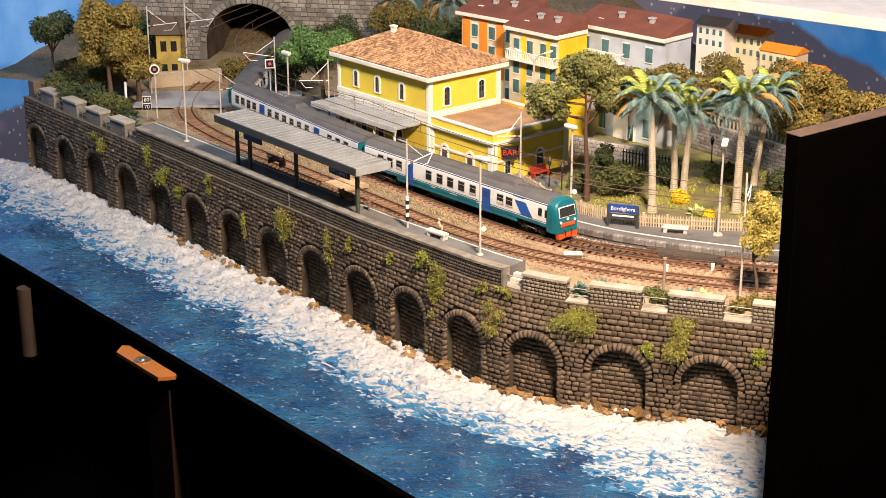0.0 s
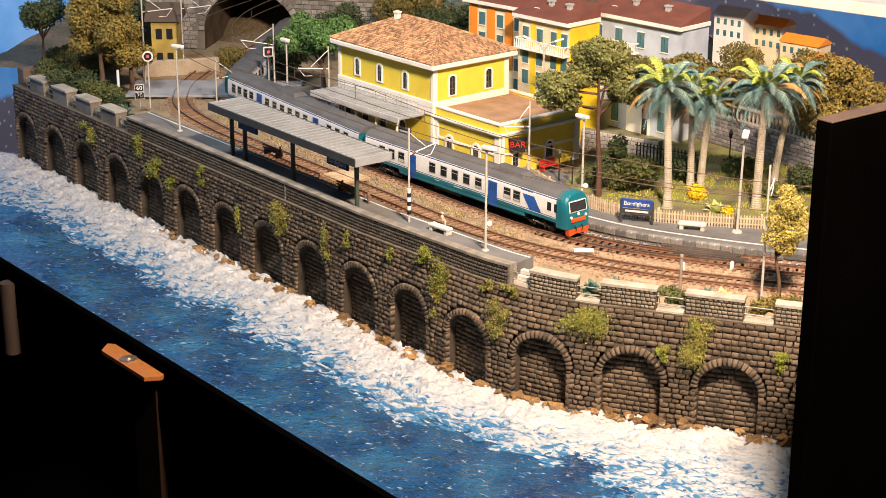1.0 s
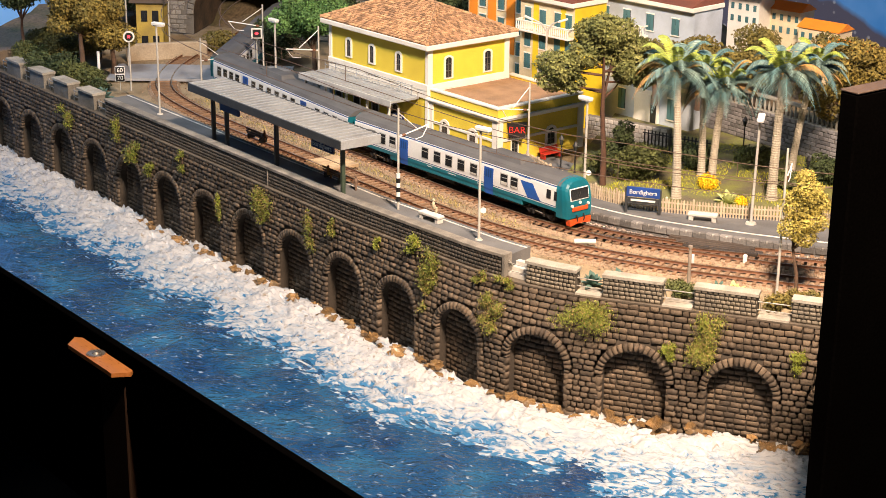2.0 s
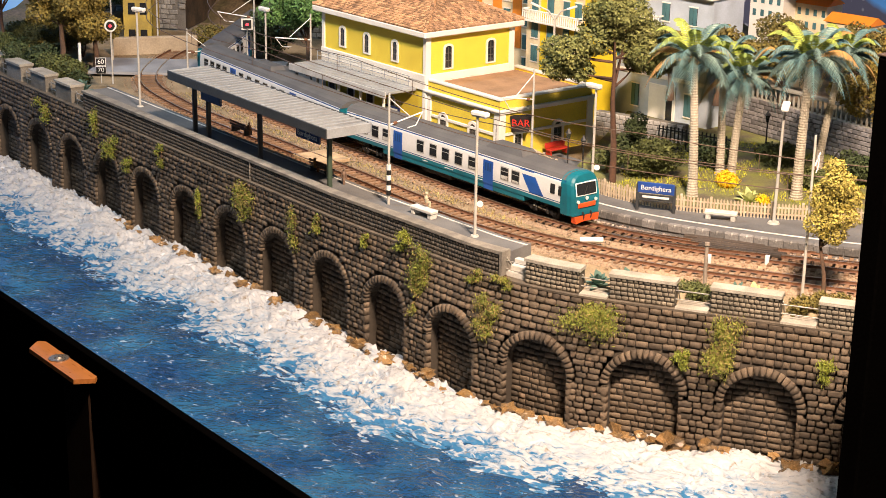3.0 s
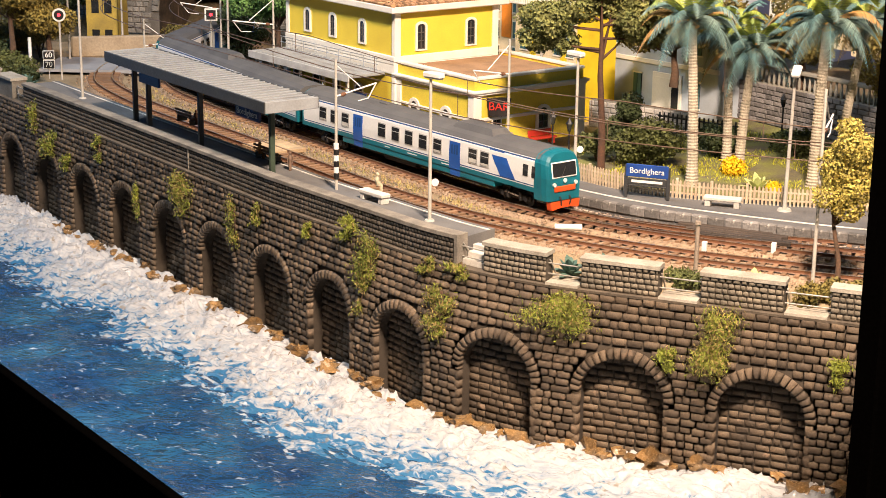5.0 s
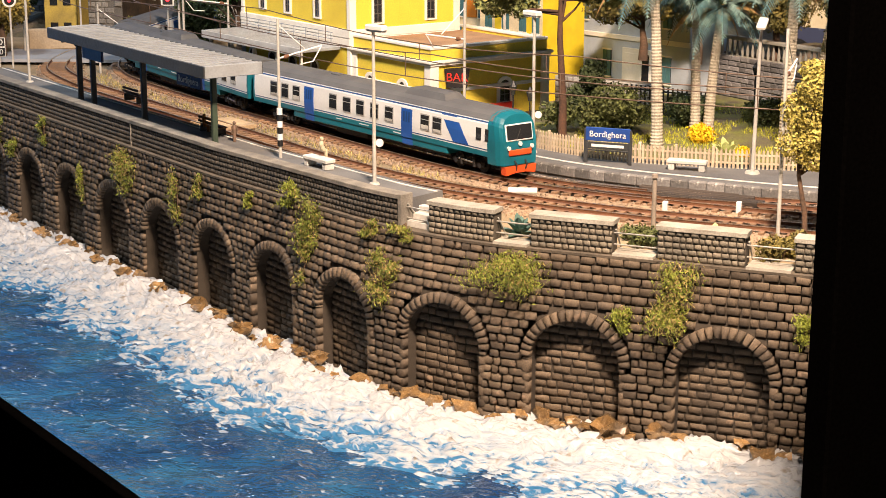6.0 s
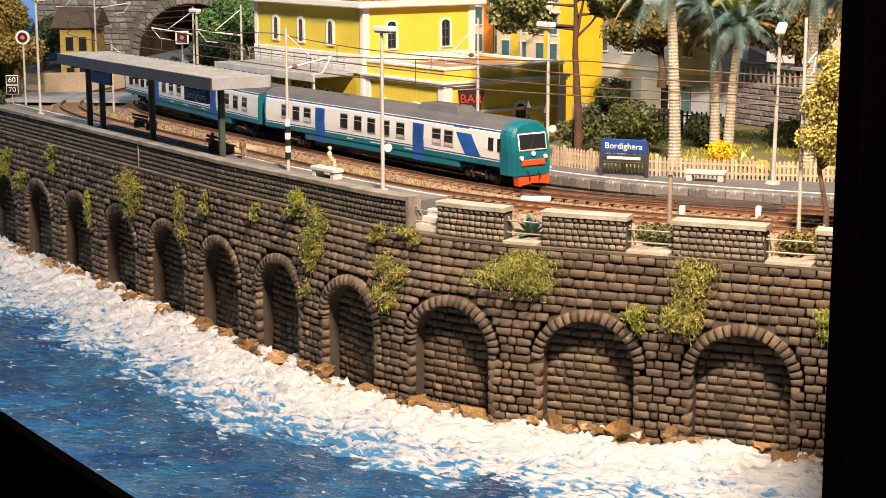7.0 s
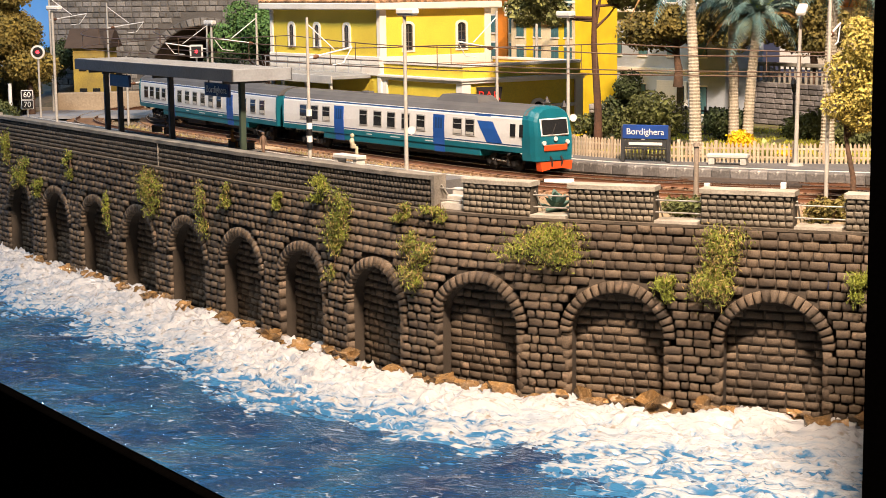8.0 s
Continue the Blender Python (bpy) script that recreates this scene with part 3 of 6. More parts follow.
for k in range(7000):
    i = R.randrange(len(FAR) - 1)
    p = FAR[i]
    if p.x < -470:
        continue
    d = (FAR[i + 1] - p).normalized()
    c, r = p + d * R.uniform(0, 4) + Vector((-d.y, d.x, 0)) * R.gauss(21.5, 2.0), R.uniform(0.6, 1.4)
    gravel.add([(c.x + R.uniform(-r, r), c.y + R.uniform(-r, r), 107.5 + R.uniform(-r * 0.5, r)) for _ in range(4)], tetra)
single("gravel", gravel, mat("pale_gravel", (0.50, 0.42, 0.36), 0.9, 0.25, 1500, 40, 0.4, tint=(0.38, 0.30, 0.25), island=0.4), "pale gravel strip beside the station platform", "gravel", kind="stuff")
WEED = mat("dry_weed", (0.44, 0.34, 0.14), 0.9, 0.3, 900, 60, 0.0, tint=(0.30, 0.27, 0.09), island=0.4)
weeds = Mesh()
for k in range(2600):
    i = R.randrange(len(NEAR) - 1)
    p = NEAR[i]
    if not -640 < p.x < -150:
        continue
    d = (NEAR[i + 1] - p).normalized()
    c = p + Vector((-d.y, d.x, 0)) * R.gauss(30, 5)
    if noise.noise(c * 0.02) < -0.15:
        continue
    a = R.uniform(0, 6.3)
    h, w = R.uniform(1.2, 3.4), 0.5
    weeds.add([(c.x - w * math.cos(a), c.y - w * math.sin(a), 106), (c.x + w * math.cos(a), c.y + w * math.sin(a), 106), (c.x + R.uniform(-1.5, 1.5), c.y + R.uniform(-1.5, 1.5), 106 + h)], [(0, 1, 2)])
single("weeds", weeds, WEED, "dry yellowish weeds growing between the two tracks", "weeds", kind="stuff")

sleeper_data = Mesh().box(-15, 15, -1.6, 1.6, -2.6, 0, 0.25).data("sleeper", SLEEPER)


def track(path, label, step=8.0, limit=290):
    owner = thing("railway_track", at(0, 0), label, "track", "railway tracks")
    for side in (-8.6, 8.6):
        part("rail", Mesh().strip(sided(path, RAIL_Z), [(side - 1.0, -2.4), (side - 0.35, -1.9), (side - 0.35, -0.8), (side - 0.6, -0.3), (side + 0.6, -0.3), (side + 0.35, -0.8), (side + 0.35, -1.9), (side + 1.0, -2.4)]), RUST, owner)
        part("railhead", Mesh().strip(sided(path, RAIL_Z), [(side - 0.5, -0.3), (side - 0.5, 0), (side + 0.5, 0), (side + 0.5, -0.3)]), STEEL, owner, "worn shiny railhead")
    count = 0
    for i in range(0, len(path) - 1, max(1, int(step / 4))):
        p, d = path[i], (path[i + 1] - path[i]).normalized()
        if p.x > 190 or count >= limit:
            continue
        ob = part("sleeper", sleeper_data, None, owner)
        ob.matrix_basis = at(p.x, p.y, RAIL_Z - 2.3, math.degrees(math.atan2(d.y, d.x)) + 90)
        count += 1
    return owner


track(NEAR, "rusty single track on wooden sleepers beside the sea wall")
track(FAR, "rusty single track on wooden sleepers beside the station platform")
track(THIRD, "short rusty branch track leaving the station track")
PLANK = mat("dark_plank", (0.06, 0.045, 0.035), 0.8, 0.3, 800, 70, 0.6, stretch=(1, 0.2, 1), pieces=0.2)
boards = thing("track_crossing", at(0, 0), "dark timber crossing boards laid between the rails", "crossing")
for k in range(5):
    part("plank", Mesh().box(-32, 32, -2.2, 2.2, 0, 3.2, 0.4, Matrix.Translation((20 + 7 * (k % 2) + 4 * k, 164 - 5.0 * k, 108)) @ Matrix.Rotation(-0.03, 4, "Z")), PLANK, boards)


# ---- platforms ----
def slab(name, path, a0, a1, z, material, label, depth=12):
    s = Mesh().strip(sided(path, z), [(a0, 0), (a1, 0), (a1, -depth), (a0, -depth)])
    return single(name, s, material, label, "platform", kind="structure")


wallpath = [Vector(wp(s, -setback(s) - 8.5, 0)) for s in np.linspace(-800, -131, 90)]
WHITE_LINE = mat("worn_white_line", (0.72, 0.70, 0.64), 0.8, 0.15, 900, 90, 0.2, wear=(0.3, 0.29, 0.27), wear_at=0.6)
slab("platform_shore", wallpath, 0, 33, SHORE_Z, PLATFORM, "narrow grey platform behind the parapet of the sea wall")
slab("platform_edge_line", wallpath, 27, 28.5, SHORE_Z + 0.4, WHITE_LINE, "thin worn white line along the platform edge", 0.4)
farcut = [p for p in FAR if -640 < p.x < 300]
slab("platform_station", farcut, 27, 130, FAR_Z, PLATFORM, "grey asphalt station platform with a white edge line", 10)
slab("platform_edge_line_station", farcut, 42, 44, FAR_Z + 0.4, WHITE_LINE, "worn white line along the station platform edge", 0.4)
KERB = mat("platform_kerb", (0.20, 0.19, 0.18), 0.85, 0.3, 900, 60, 0.6, tint=(0.13, 0.125, 0.12), pieces=0.5, wear=(0.42, 0.40, 0.36), wear_at=0.6)
kerb_data = Mesh().box(-5.6, 5.6, -2.6, 2.6, -6, 0.7, 0.7).data("kerbstone", KERB)
kerbs = thing("platform_kerb", at(0, 0), "pale worn kerbstones along the edge of the station platform", "kerb", kind="structure")
for i in range(3, len(farcut) - 3, 3):
    p, d = farcut[i], (farcut[i + 1] - farcut[i]).normalized()
    q = p + Vector((-d.y, d.x, 0)) * 28.5
    part("kerbstone", kerb_data, None, kerbs).matrix_basis = at(q.x, q.y, FAR_Z, math.degrees(math.atan2(d.y, d.x)))
single("garden_ground", Mesh().add([(-140, 262, 0), (-60, 226, 0), (60, 228, 0), (260, 250, 0), (260, 600, 0), (-160, 600, 0)], [(0, 1, 2, 3, 4, 5)]), SOIL, "dark garden soil with patches of grass", "ground", kind="structure", m=at(0, 0, 116.2))
single("road_crossing", Mesh().box(-95, 118, -38, 38, -3, 0), mat("pale_road", (0.33, 0.34, 0.36), 0.9, 0.15, 1000, 25, 0.3), "pale grey road that crosses the tracks", "road", kind="structure", m=at(-680, 562, 110.7, 19))

# ---- lettering ----
def words(text, size, m, material, parent):
    """Raised letters; m places the middle of the line, facing -y."""
    data = bpy.data.curves.new("lettering", "FONT")
    data.body, data.size, data.align_x, data.align_y = text, size * MM, "CENTER", "CENTER"
    data.extrude = 0.0001
    data.materials.append(material)
    ob = new("lettering", data)
    ob.parent = parent
    ob.matrix_basis = m @ Matrix.Rotation(math.pi / 2, 4, "X")
    return ob


# ---- station ----
TILE = mat("clay_roof_tile", (0.46, 0.27, 0.14), 0.85, 0.3, 1200, 90, 0.5, tint=(0.31, 0.18, 0.10), island=0.55)
GLASS = glassy("dark_window_glass", (0.02, 0.022, 0.024))
FRAME = mat("dark_window_frame", (0.10, 0.09, 0.075), 0.6, 0.2, 900, 60, 0.2)
DOORWOOD = mat("dark_door_wood", (0.07, 0.05, 0.04), 0.6, 0.3, 900, 60, 0.3)
PLINTH = mat("grey_plinth", (0.30, 0.29, 0.28), 0.85, 0.2, 900, 60, 0.4)
TERRACE = mat("terracotta_terrace", (0.38, 0.23, 0.13), 0.85, 0.2, 1100, 60, 0.4)


def arched(half, z0, z1, rise, n=8):
    """An upright opening's outline with an arched head."""
    return [(-half, z0), (half, z0)] + [(half * math.cos(a), z1 - rise + rise * math.sin(a)) for a in np.linspace(0, math.pi, n)]


def opening(parent, name, m, half, z0, z1, rise=2.0, surround=2.2, door=False, white=WHITE):
    """A window or door in the wall plane y = 0 of m, facing -y: white surround, frame, panes."""
    owner = new(name)
    owner.parent = parent
    owner.matrix_basis = m
    inner, outer = arched(half, z0, z1, rise), arched(half + surround, z0 - (0 if door else surround * 0.6), z1 + surround, rise + surround * 0.6)
    ring = Mesh()
    n = len(inner)
    for y in (-1.1, 0.4):
        ring.v += [(x, y, z) for x, z in inner] + [(x, y, z) for x, z in outer]
    for k in range(n):
        a, b = k, (k + 1) % n
        ring.f += [(a, b, n + b, n + a), (a, b, 2 * n + b, 2 * n + a), (n + a, n + b, 3 * n + b, 3 * n + a)]
    ring.smooth = [False] * len(ring.f)
    if surround > 0:
        part("surround", ring, white, owner)
    part("pane", Mesh().prism(inner, -0.15, 0.3), DOORWOOD if door else GLASS, owner)
    bars = Mesh()
    for x in (-half + 0.4, 0, half - 0.4):
        bars.box(x - 0.35, x + 0.35, -0.6, -0.1, z0, z1 - rise * 0.6)
    for t in ((0.02, 0.33, 0.66) if not door else (0.03, 0.72)):
        zz = lerp(z0, z1, t)
        bars.box(-half, half, -0.55, -0.1, zz - 0.3, zz + 0.35)
    part("frame", bars, FRAME, owner)
    return owner


def tiled_slope(mesh, a, b, c, d, rows, wide=2.7):
    """Barrel tiles over a slope with eave a-b and top d-c."""
    a, b, c, d = (Vector(q) for q in (a, b, c, d))
    up = (b - a).cross(d - a).normalized()
    if up.z < 0:
        up = -up
    for r in range(rows):
        t0, t1 = r / rows, (r + 1.18) / rows
        l0, r0 = a.lerp(d, t0), b.lerp(c, t0)
        l1, r1 = a.lerp(d, min(t1, 1)), b.lerp(c, min(t1, 1))
        base = (b - a).normalized()
        n = max(1, int((r0 - l0).length / wide))
        for k in range(n):
            u = (k + 0.5) / n
            p0 = l0.lerp(r0, u)
            slope = ((d + c) / 2 - (a + b) / 2)
            slope -= base * slope.dot(base)
            p1 = p0 + slope * (t1 - t0) * R.uniform(0.94, 1.04)
            w = (r0 - l0).length / n * 0.5
            lift = R.uniform(0.0, 0.35)
            ring = []
            for p, hgt in ((p0, 0.75 + lift), (p1, 0.2)):
                ring += [p - base * w, p - base * w * 0.55 + up * (hgt + 0.75), p + base * w * 0.55 + up * (hgt + 0.75), p + base * w]
            mesh.add(ring, [(0, 1, 5, 4), (1, 2, 6, 5), (2, 3, 7, 6), (0, 1, 2, 3)])


STATION_TURN = -30.7
station = thing("station_building", at(-303, 351, FAR_Z, STATION_TURN), "two-storey yellow station building with white trim and a clay tile roof", "building")
Wd, Dp, Hh = 166.0, 106.0, 97.0
part("wall", Mesh().box(-Wd, 0, 0, Dp, 0, Hh), YELLOW, station)
part("annex_wall", Mesh().box(0, 104, 2, 114, 0, 46.5), YELLOW, station)
part("plinth", Mesh().box(-Wd - 0.8, 104.8, -0.6, 40, 0, 5.5, 0.3), PLINTH, station)
for x, y in ((-3.5, -1.2), (-Wd - 1.2, -1.2), (-3.5, Dp - 5)):
    part("corner_pilaster", Mesh().box(x, x + 5, y, y + 6.2, 0, Hh, 0.4), WHITE, station)
part("belt", Mesh().box(-Wd - 1.4, 1.2, -1.6, Dp + 1, 45, 53, 0.5), WHITE, station, "white belt course")
part("balcony_band", Mesh().box(-Wd - 1.6, 1.4, -2.0, Dp + 1.2, 53, 60, 0.5), WHITE, station)
cornice = part("cornice", Mesh().box(-Wd - 8, 8, -8, Dp + 8, Hh - 1, Hh + 4.5, 0.8), WHITE, station, "white eaves cornice")
roof = new("roof")
roof.parent = station
x0, x1, y0, y1, ze, zr = -Wd - 7.5, 7.5, -7.5, Dp + 7.5, Hh + 4.6, Hh + 31
rl, rr, ym = x0 + 58, x1 - 58, (y0 + y1) / 2
part("deck", Mesh().add([(x0, y0, ze), (x1, y0, ze), (x1, y1, ze), (x0, y1, ze), (rl, ym, zr), (rr, ym, zr)], [(0, 1, 5, 4), (1, 2, 5), (2, 3, 4, 5), (3, 0, 4), (3, 2, 1, 0)]), TILE, roof)
tiles = Mesh()
p_, q_ = (rr, ym, zr), (rl, ym, zr)
tiled_slope(tiles, (x0, y0, ze), (x1, y0, ze), p_, q_, 19)
tiled_slope(tiles, (x1, y0, ze), (x1, y1, ze), p_, p_, 19)
tiled_slope(tiles, (x0, y1, ze), (x0, y0, ze), q_, q_, 19)
part("roof_tile", tiles, TILE, roof, kind="stuff")
for a, b in (((x0, y0, ze), q_), ((x1, y0, ze), p_), ((x1, y1, ze), p_), ((x0, y1, ze), q_), (q_, p_)):
    a, b = Vector(a), Vector(b)
    n = int((b - a).length / 4.5)
    caps = Mesh()
    for k in range(n):
        s, t = a.lerp(b, k / n), a.lerp(b, (k + 1.1) / n)
        caps.tube([s + Vector((0, 0, 1.2)), t + Vector((0, 0, 0.7))], [1.9, 1.6], 7)
    part("ridge_tiles", caps, TILE, roof)
chim = new("chimney")
chim.parent = station
chim.matrix_basis = at(-118, 46, Hh + 20)
part("stack", Mesh().box(-5.5, 5.5, -4, 4, -6, 8, 0.4), mat("grey_plaster", (0.42, 0.39, 0.34), 0.85, 0.2, 900, 60, 0.4), chim)
part("cap", Mesh().box(-3.4, 3.4, -2.6, 2.6, 8, 15, 0.5).box(-4.2, 4.2, -3.4, 3.4, 15, 17, 0.4), WHITE, chim)
for x in (-140, -100, -55):
    opening(station, "window", at(x + 8, -0.1), 3.4, 66, 84, 3.0, 2.2)
side = at(0.1, 0, 0, 90)
for y in (26, 78):
    opening(station, "window", side @ at(y, 0), 4.0, 64, 85, 2.5, 2.0)
for x in (-150, -118, -86, -52):
    opening(station, "door", at(x, -0.1), 5.0, 1, 30, 4.0, 1.2, True)
# annex: a low upper wall stands on the cornice round the roof terrace
part("annex_band", Mesh().box(-1, 105.4, 0.8, 115.4, 22, 24.6, 0.3), WHITE, station)
part("annex_cornice", Mesh().box(-2, 108, -2, 118, 44.5, 46.6, 0.4).box(-2, 106.6, -0.6, 116.6, 42.6, 44.5, 0.3), WHITE, station)
par, cap = Mesh(), Mesh()
for x0, x1, y0, y1 in ((0, 104, 2, 6), (100, 104, 6, 114), (0, 100, 110, 114)):
    par.box(x0, x1, y0, y1, 46.6, 54.6)
    cap.box(x0 - 0.9, x1 + 0.9, y0 - 0.9, y1 + 0.9, 54.6, 56.8, 0.4)
part("annex_parapet", par, YELLOW, station)
part("annex_coping", cap, WHITE, station)
part("terrace", Mesh().box(0.2, 100, 6, 110, 47, 52.5), TERRACE, station, "terracotta roof terrace")
for x, y in ((97.5, 0.4), (-1, 0.4), (97.5, 108)):
    part("annex_pilaster", Mesh().box(x, x + 8, y, y + 8, 0, 43, 0.4), WHITE, station)
for x in (25, 68):
    opening(station, "door", at(x, 1.9), 4.6, 1, 27, 4.5, 2.6, True)
aside = at(104.1, 0, 0, 90)
opening(station, "window", aside @ at(72, 0), 5.0, 10, 27, 5.0, 2.6)
opening(station, "window", aside @ at(24, 0), 4.0, 8, 25, 2.0, 1.0)
# canopy over the platform
canopy = new("canopy")
canopy.parent = station
canopy.matrix_basis = at(-171, -37, 43)
part("canopy_roof", Mesh().box(0, 158, 0, 36.5, 0, 3.0, 0.5), GREYMETAL, canopy, "grey sheet metal canopy roof")
for k in range(26):
    part("rib", Mesh().box(3 + k * 6.0, 4 + k * 6.0, 0.5, 36.3, 3.0, 3.7), GREYMETAL, canopy)
part("fascia", Mesh().box(-0.8, 158.8, -1.0, 0.2, -3, 3.4, 0.3), mat("dull_white_metal", (0.55, 0.55, 0.53), 0.5, 0.1, 800, 60, 0.2), canopy)
for k in range(5):
    part("post", Mesh().tube([(6 + k * 36, 4, -43), (6 + k * 36, 4, 0)], 1.5, 10), WHITE, canopy)
rails = Mesh()
for h in (6, 11):
    rails.tube([(4, 30, 3 + h), (156, 30, 3 + h)], 0.35, 6)
for k in range(9):
    rails.tube([(5 + k * 18.6, 30, 3), (5 + k * 18.6, 30, 14)], 0.35, 6)
part("handrail", rails, GREYMETAL, canopy)
NAVY = mat("navy_sign", (0.015, 0.035, 0.14), 0.4, 0.1, 800, 60, 0.1)
LETTER = mat("white_lettering", (0.85, 0.85, 0.82), 0.5, 0.03, 800, 60, 0.0)
RED = mat("red_paint", (0.42, 0.03, 0.015), 0.5, 0.15, 800, 60, 0.2)
bar = thing("bar_sign", at(-207, 298, FAR_Z, STATION_TURN) @ at(2, 17, 28, 50), "dark sign with red letters reading BAR", "sign")
part("panel", Mesh().prism([(-7.5, -2), (7.5, -2), (9.5, 12), (-9.5, 12)], 0, 6), mat("black_sign", (0.02, 0.015, 0.015), 0.5, 0.1, 800, 60, 0.1), bar)
words("BAR", 9.0, at(0, -0.3, 5.6), mat("red_lettering", (0.80, 0.04, 0.025), 0.5, 0.03, 800, 60, 0.0), bar)
sg = thing("hanging_sign", at(-338, 352, FAR_Z + 22, STATION_TURN), "small blue sign hanging under the station canopy", "sign")
part("panel", Mesh().box(-13, 13, 0, 1, 0, 5.5, 0.2), NAVY, sg)
part("bars", Mesh().box(-10, 10, -0.15, 0, 1.8, 3.7), LETTER, sg)
red = thing("red_bench", at(-172, 346, FAR_Z, 59), "low red wooden bench against the station wall", "bench")
part("seat", Mesh().box(-12, 12, -4, 3, 4.5, 5.8, 0.3), RED, red)
part("backrest", Mesh().box(-12, 12, 3, 4.2, 6, 11, 0.3), RED, red)
for x in (-10, 10):
    part("leg", Mesh().box(x - 0.8, x + 0.8, -3.4, 3.8, 0, 6, 0.2), RED, red)


# ---- canopy on the shore platform ----
def shore_canopy():
    c = thing("platform_canopy", at(-525, 264, SHORE_Z, -32.8), "grey flat-roofed platform canopy on dark steel posts", "canopy")
    L, B, Z = 269.0, 43.0, 52.0
    part("roof", Mesh().box(0, L, 0, B, Z + 4, Z + 6, 0.3), mat("weathered_sheet_metal", (0.25, 0.25, 0.235), 0.6, 0.2, 700, 40, 0.2, tint=(0.18, 0.18, 0.175)), c)
    for k in range(30):
        x = 4 + k * (L - 8) / 29
        part("rib", Mesh().box(x - 0.5, x + 0.5, 0.5, B - 0.5, Z + 6, Z + 6.7), GREYMETAL, c)
    fm = mat("dark_fascia", (0.055, 0.057, 0.057), 0.5, 0.15, 700, 50, 0.2)
    part("fascia", Mesh().box(-0.6, L + 0.6, -0.8, 0.8, Z - 1.5, Z + 6.6, 0.3), fm, c)
    part("fascia", Mesh().box(-0.6, L + 0.6, B - 0.8, B + 0.8, Z - 1.5, Z + 6.6, 0.3), fm, c)
    part("fascia", Mesh().box(L - 0.6, L + 1.2, 0, B, Z - 1.5, Z + 6.8, 0.3), GREYMETAL, c)
    part("fascia", Mesh().box(-1.2, 0.4, 0, B, Z - 1.5, Z + 6.6, 0.3), GREYMETAL, c)
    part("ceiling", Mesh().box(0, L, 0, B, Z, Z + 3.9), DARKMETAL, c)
    for x in (16, 42, 134, 246):
        post = part("post", Mesh().box(x - 1.6, x + 1.6, 16, 20, 0, Z, 0.4), DARKMETAL if x < 200 else mat("dark_green_metal", (0.05, 0.075, 0.05), 0.5, 0.15, 800, 60, 0.2), c)
        part("bracket", Mesh().box(x - 1, x + 1, 4, 38, Z - 4, Z - 0.1, 0.3), DARKMETAL, c)
    for x, lit in ((62, False), (226, True)):
        b = part("name_board", Mesh().box(x - 18, x + 18, 9, 11, Z - 13, Z - 4, 0.3), NAVY, c)
        for dx in (-13, 13):
            part("hanger", Mesh().box(x + dx - 0.3, x + dx + 0.3, 9.6, 10.4, Z - 4, Z), DARKMETAL, c)
        if lit:
            words("Bordighera", 7.0, at(x, 8.85, Z - 8.6), LETTER, c)
    return c


shore_canopy()

# ---- train: coaches in white and teal with blue doors ----
COACH_WHITE = mat("coach_white", (0.74, 0.74, 0.72), 0.4, 0.05, 700, 40, 0.08, tint=(0.68, 0.69, 0.68))
TEAL = mat("coach_teal", (0.006, 0.15, 0.205), 0.4, 0.08, 700, 40, 0.08)
ROOFGREY = mat("coach_roof_grey", (0.115, 0.115, 0.115), 0.7, 0.15, 800, 40, 0.2, tint=(0.085, 0.085, 0.088))
BLUE = mat("coach_blue", (0.018, 0.10, 0.40), 0.4, 0.08, 700, 40, 0.1)
NAVYLINE = mat("coach_navy_line", (0.015, 0.06, 0.20), 0.45, 0.05, 700, 40, 0.05)
ORANGE = mat("signal_orange", (0.80, 0.10, 0.02), 0.45, 0.08, 700, 40, 0.1)
UNDER = mat("black_underframe", (0.018, 0.016, 0.015), 0.7, 0.3, 900, 60, 0.4)
SEATCLOTH = mat("window_shade_white", (0.55, 0.53, 0.48), 0.8, 0.1, 800, 60, 0.1)
SIDE = [(16.0, 13.0), (16.3, 24.0), (15.8, 34.0), (14.8, 36.5)]
LEN = 303.0


def side_y(z):
    for (a, z0), (b, z1) in zip(SIDE, SIDE[1:]):
        if z0 <= z <= z1:
            return lerp(a, b, (z - z0) / (z1 - z0))
    return SIDE[0][0]


def band(x0, x1, z0, z1, proud=0.12, lean=0.0, sides=(-1, 1)):
    """A thin plate on the sides of a coach, which follows its flanks."""
    m = Mesh()
    for s in sides:
        for a, b in ((z0, (z0 + z1) / 2), ((z0 + z1) / 2, z1)):
            fa, fb = (a - z0) / (z1 - z0) * lean, (b - z0) / (z1 - z0) * lean
            ya, yb = side_y(a), side_y(b)
            q = [(x0 + fa, ya), (x1 + fa, ya), (x1 + fb, yb), (x0 + fb, yb)]
            m.hexa([(q[0][0], s * (ya - 0.5), a), (q[1][0], s * (ya - 0.5), a), (q[1][0], s * (ya + proud), a), (q[0][0], s * (ya + proud), a),
                    (q[3][0], s * (yb - 0.5), b), (q[2][0], s * (yb - 0.5), b), (q[2][0], s * (yb + proud), b), (q[3][0], s * (yb + proud), b)])
    return m


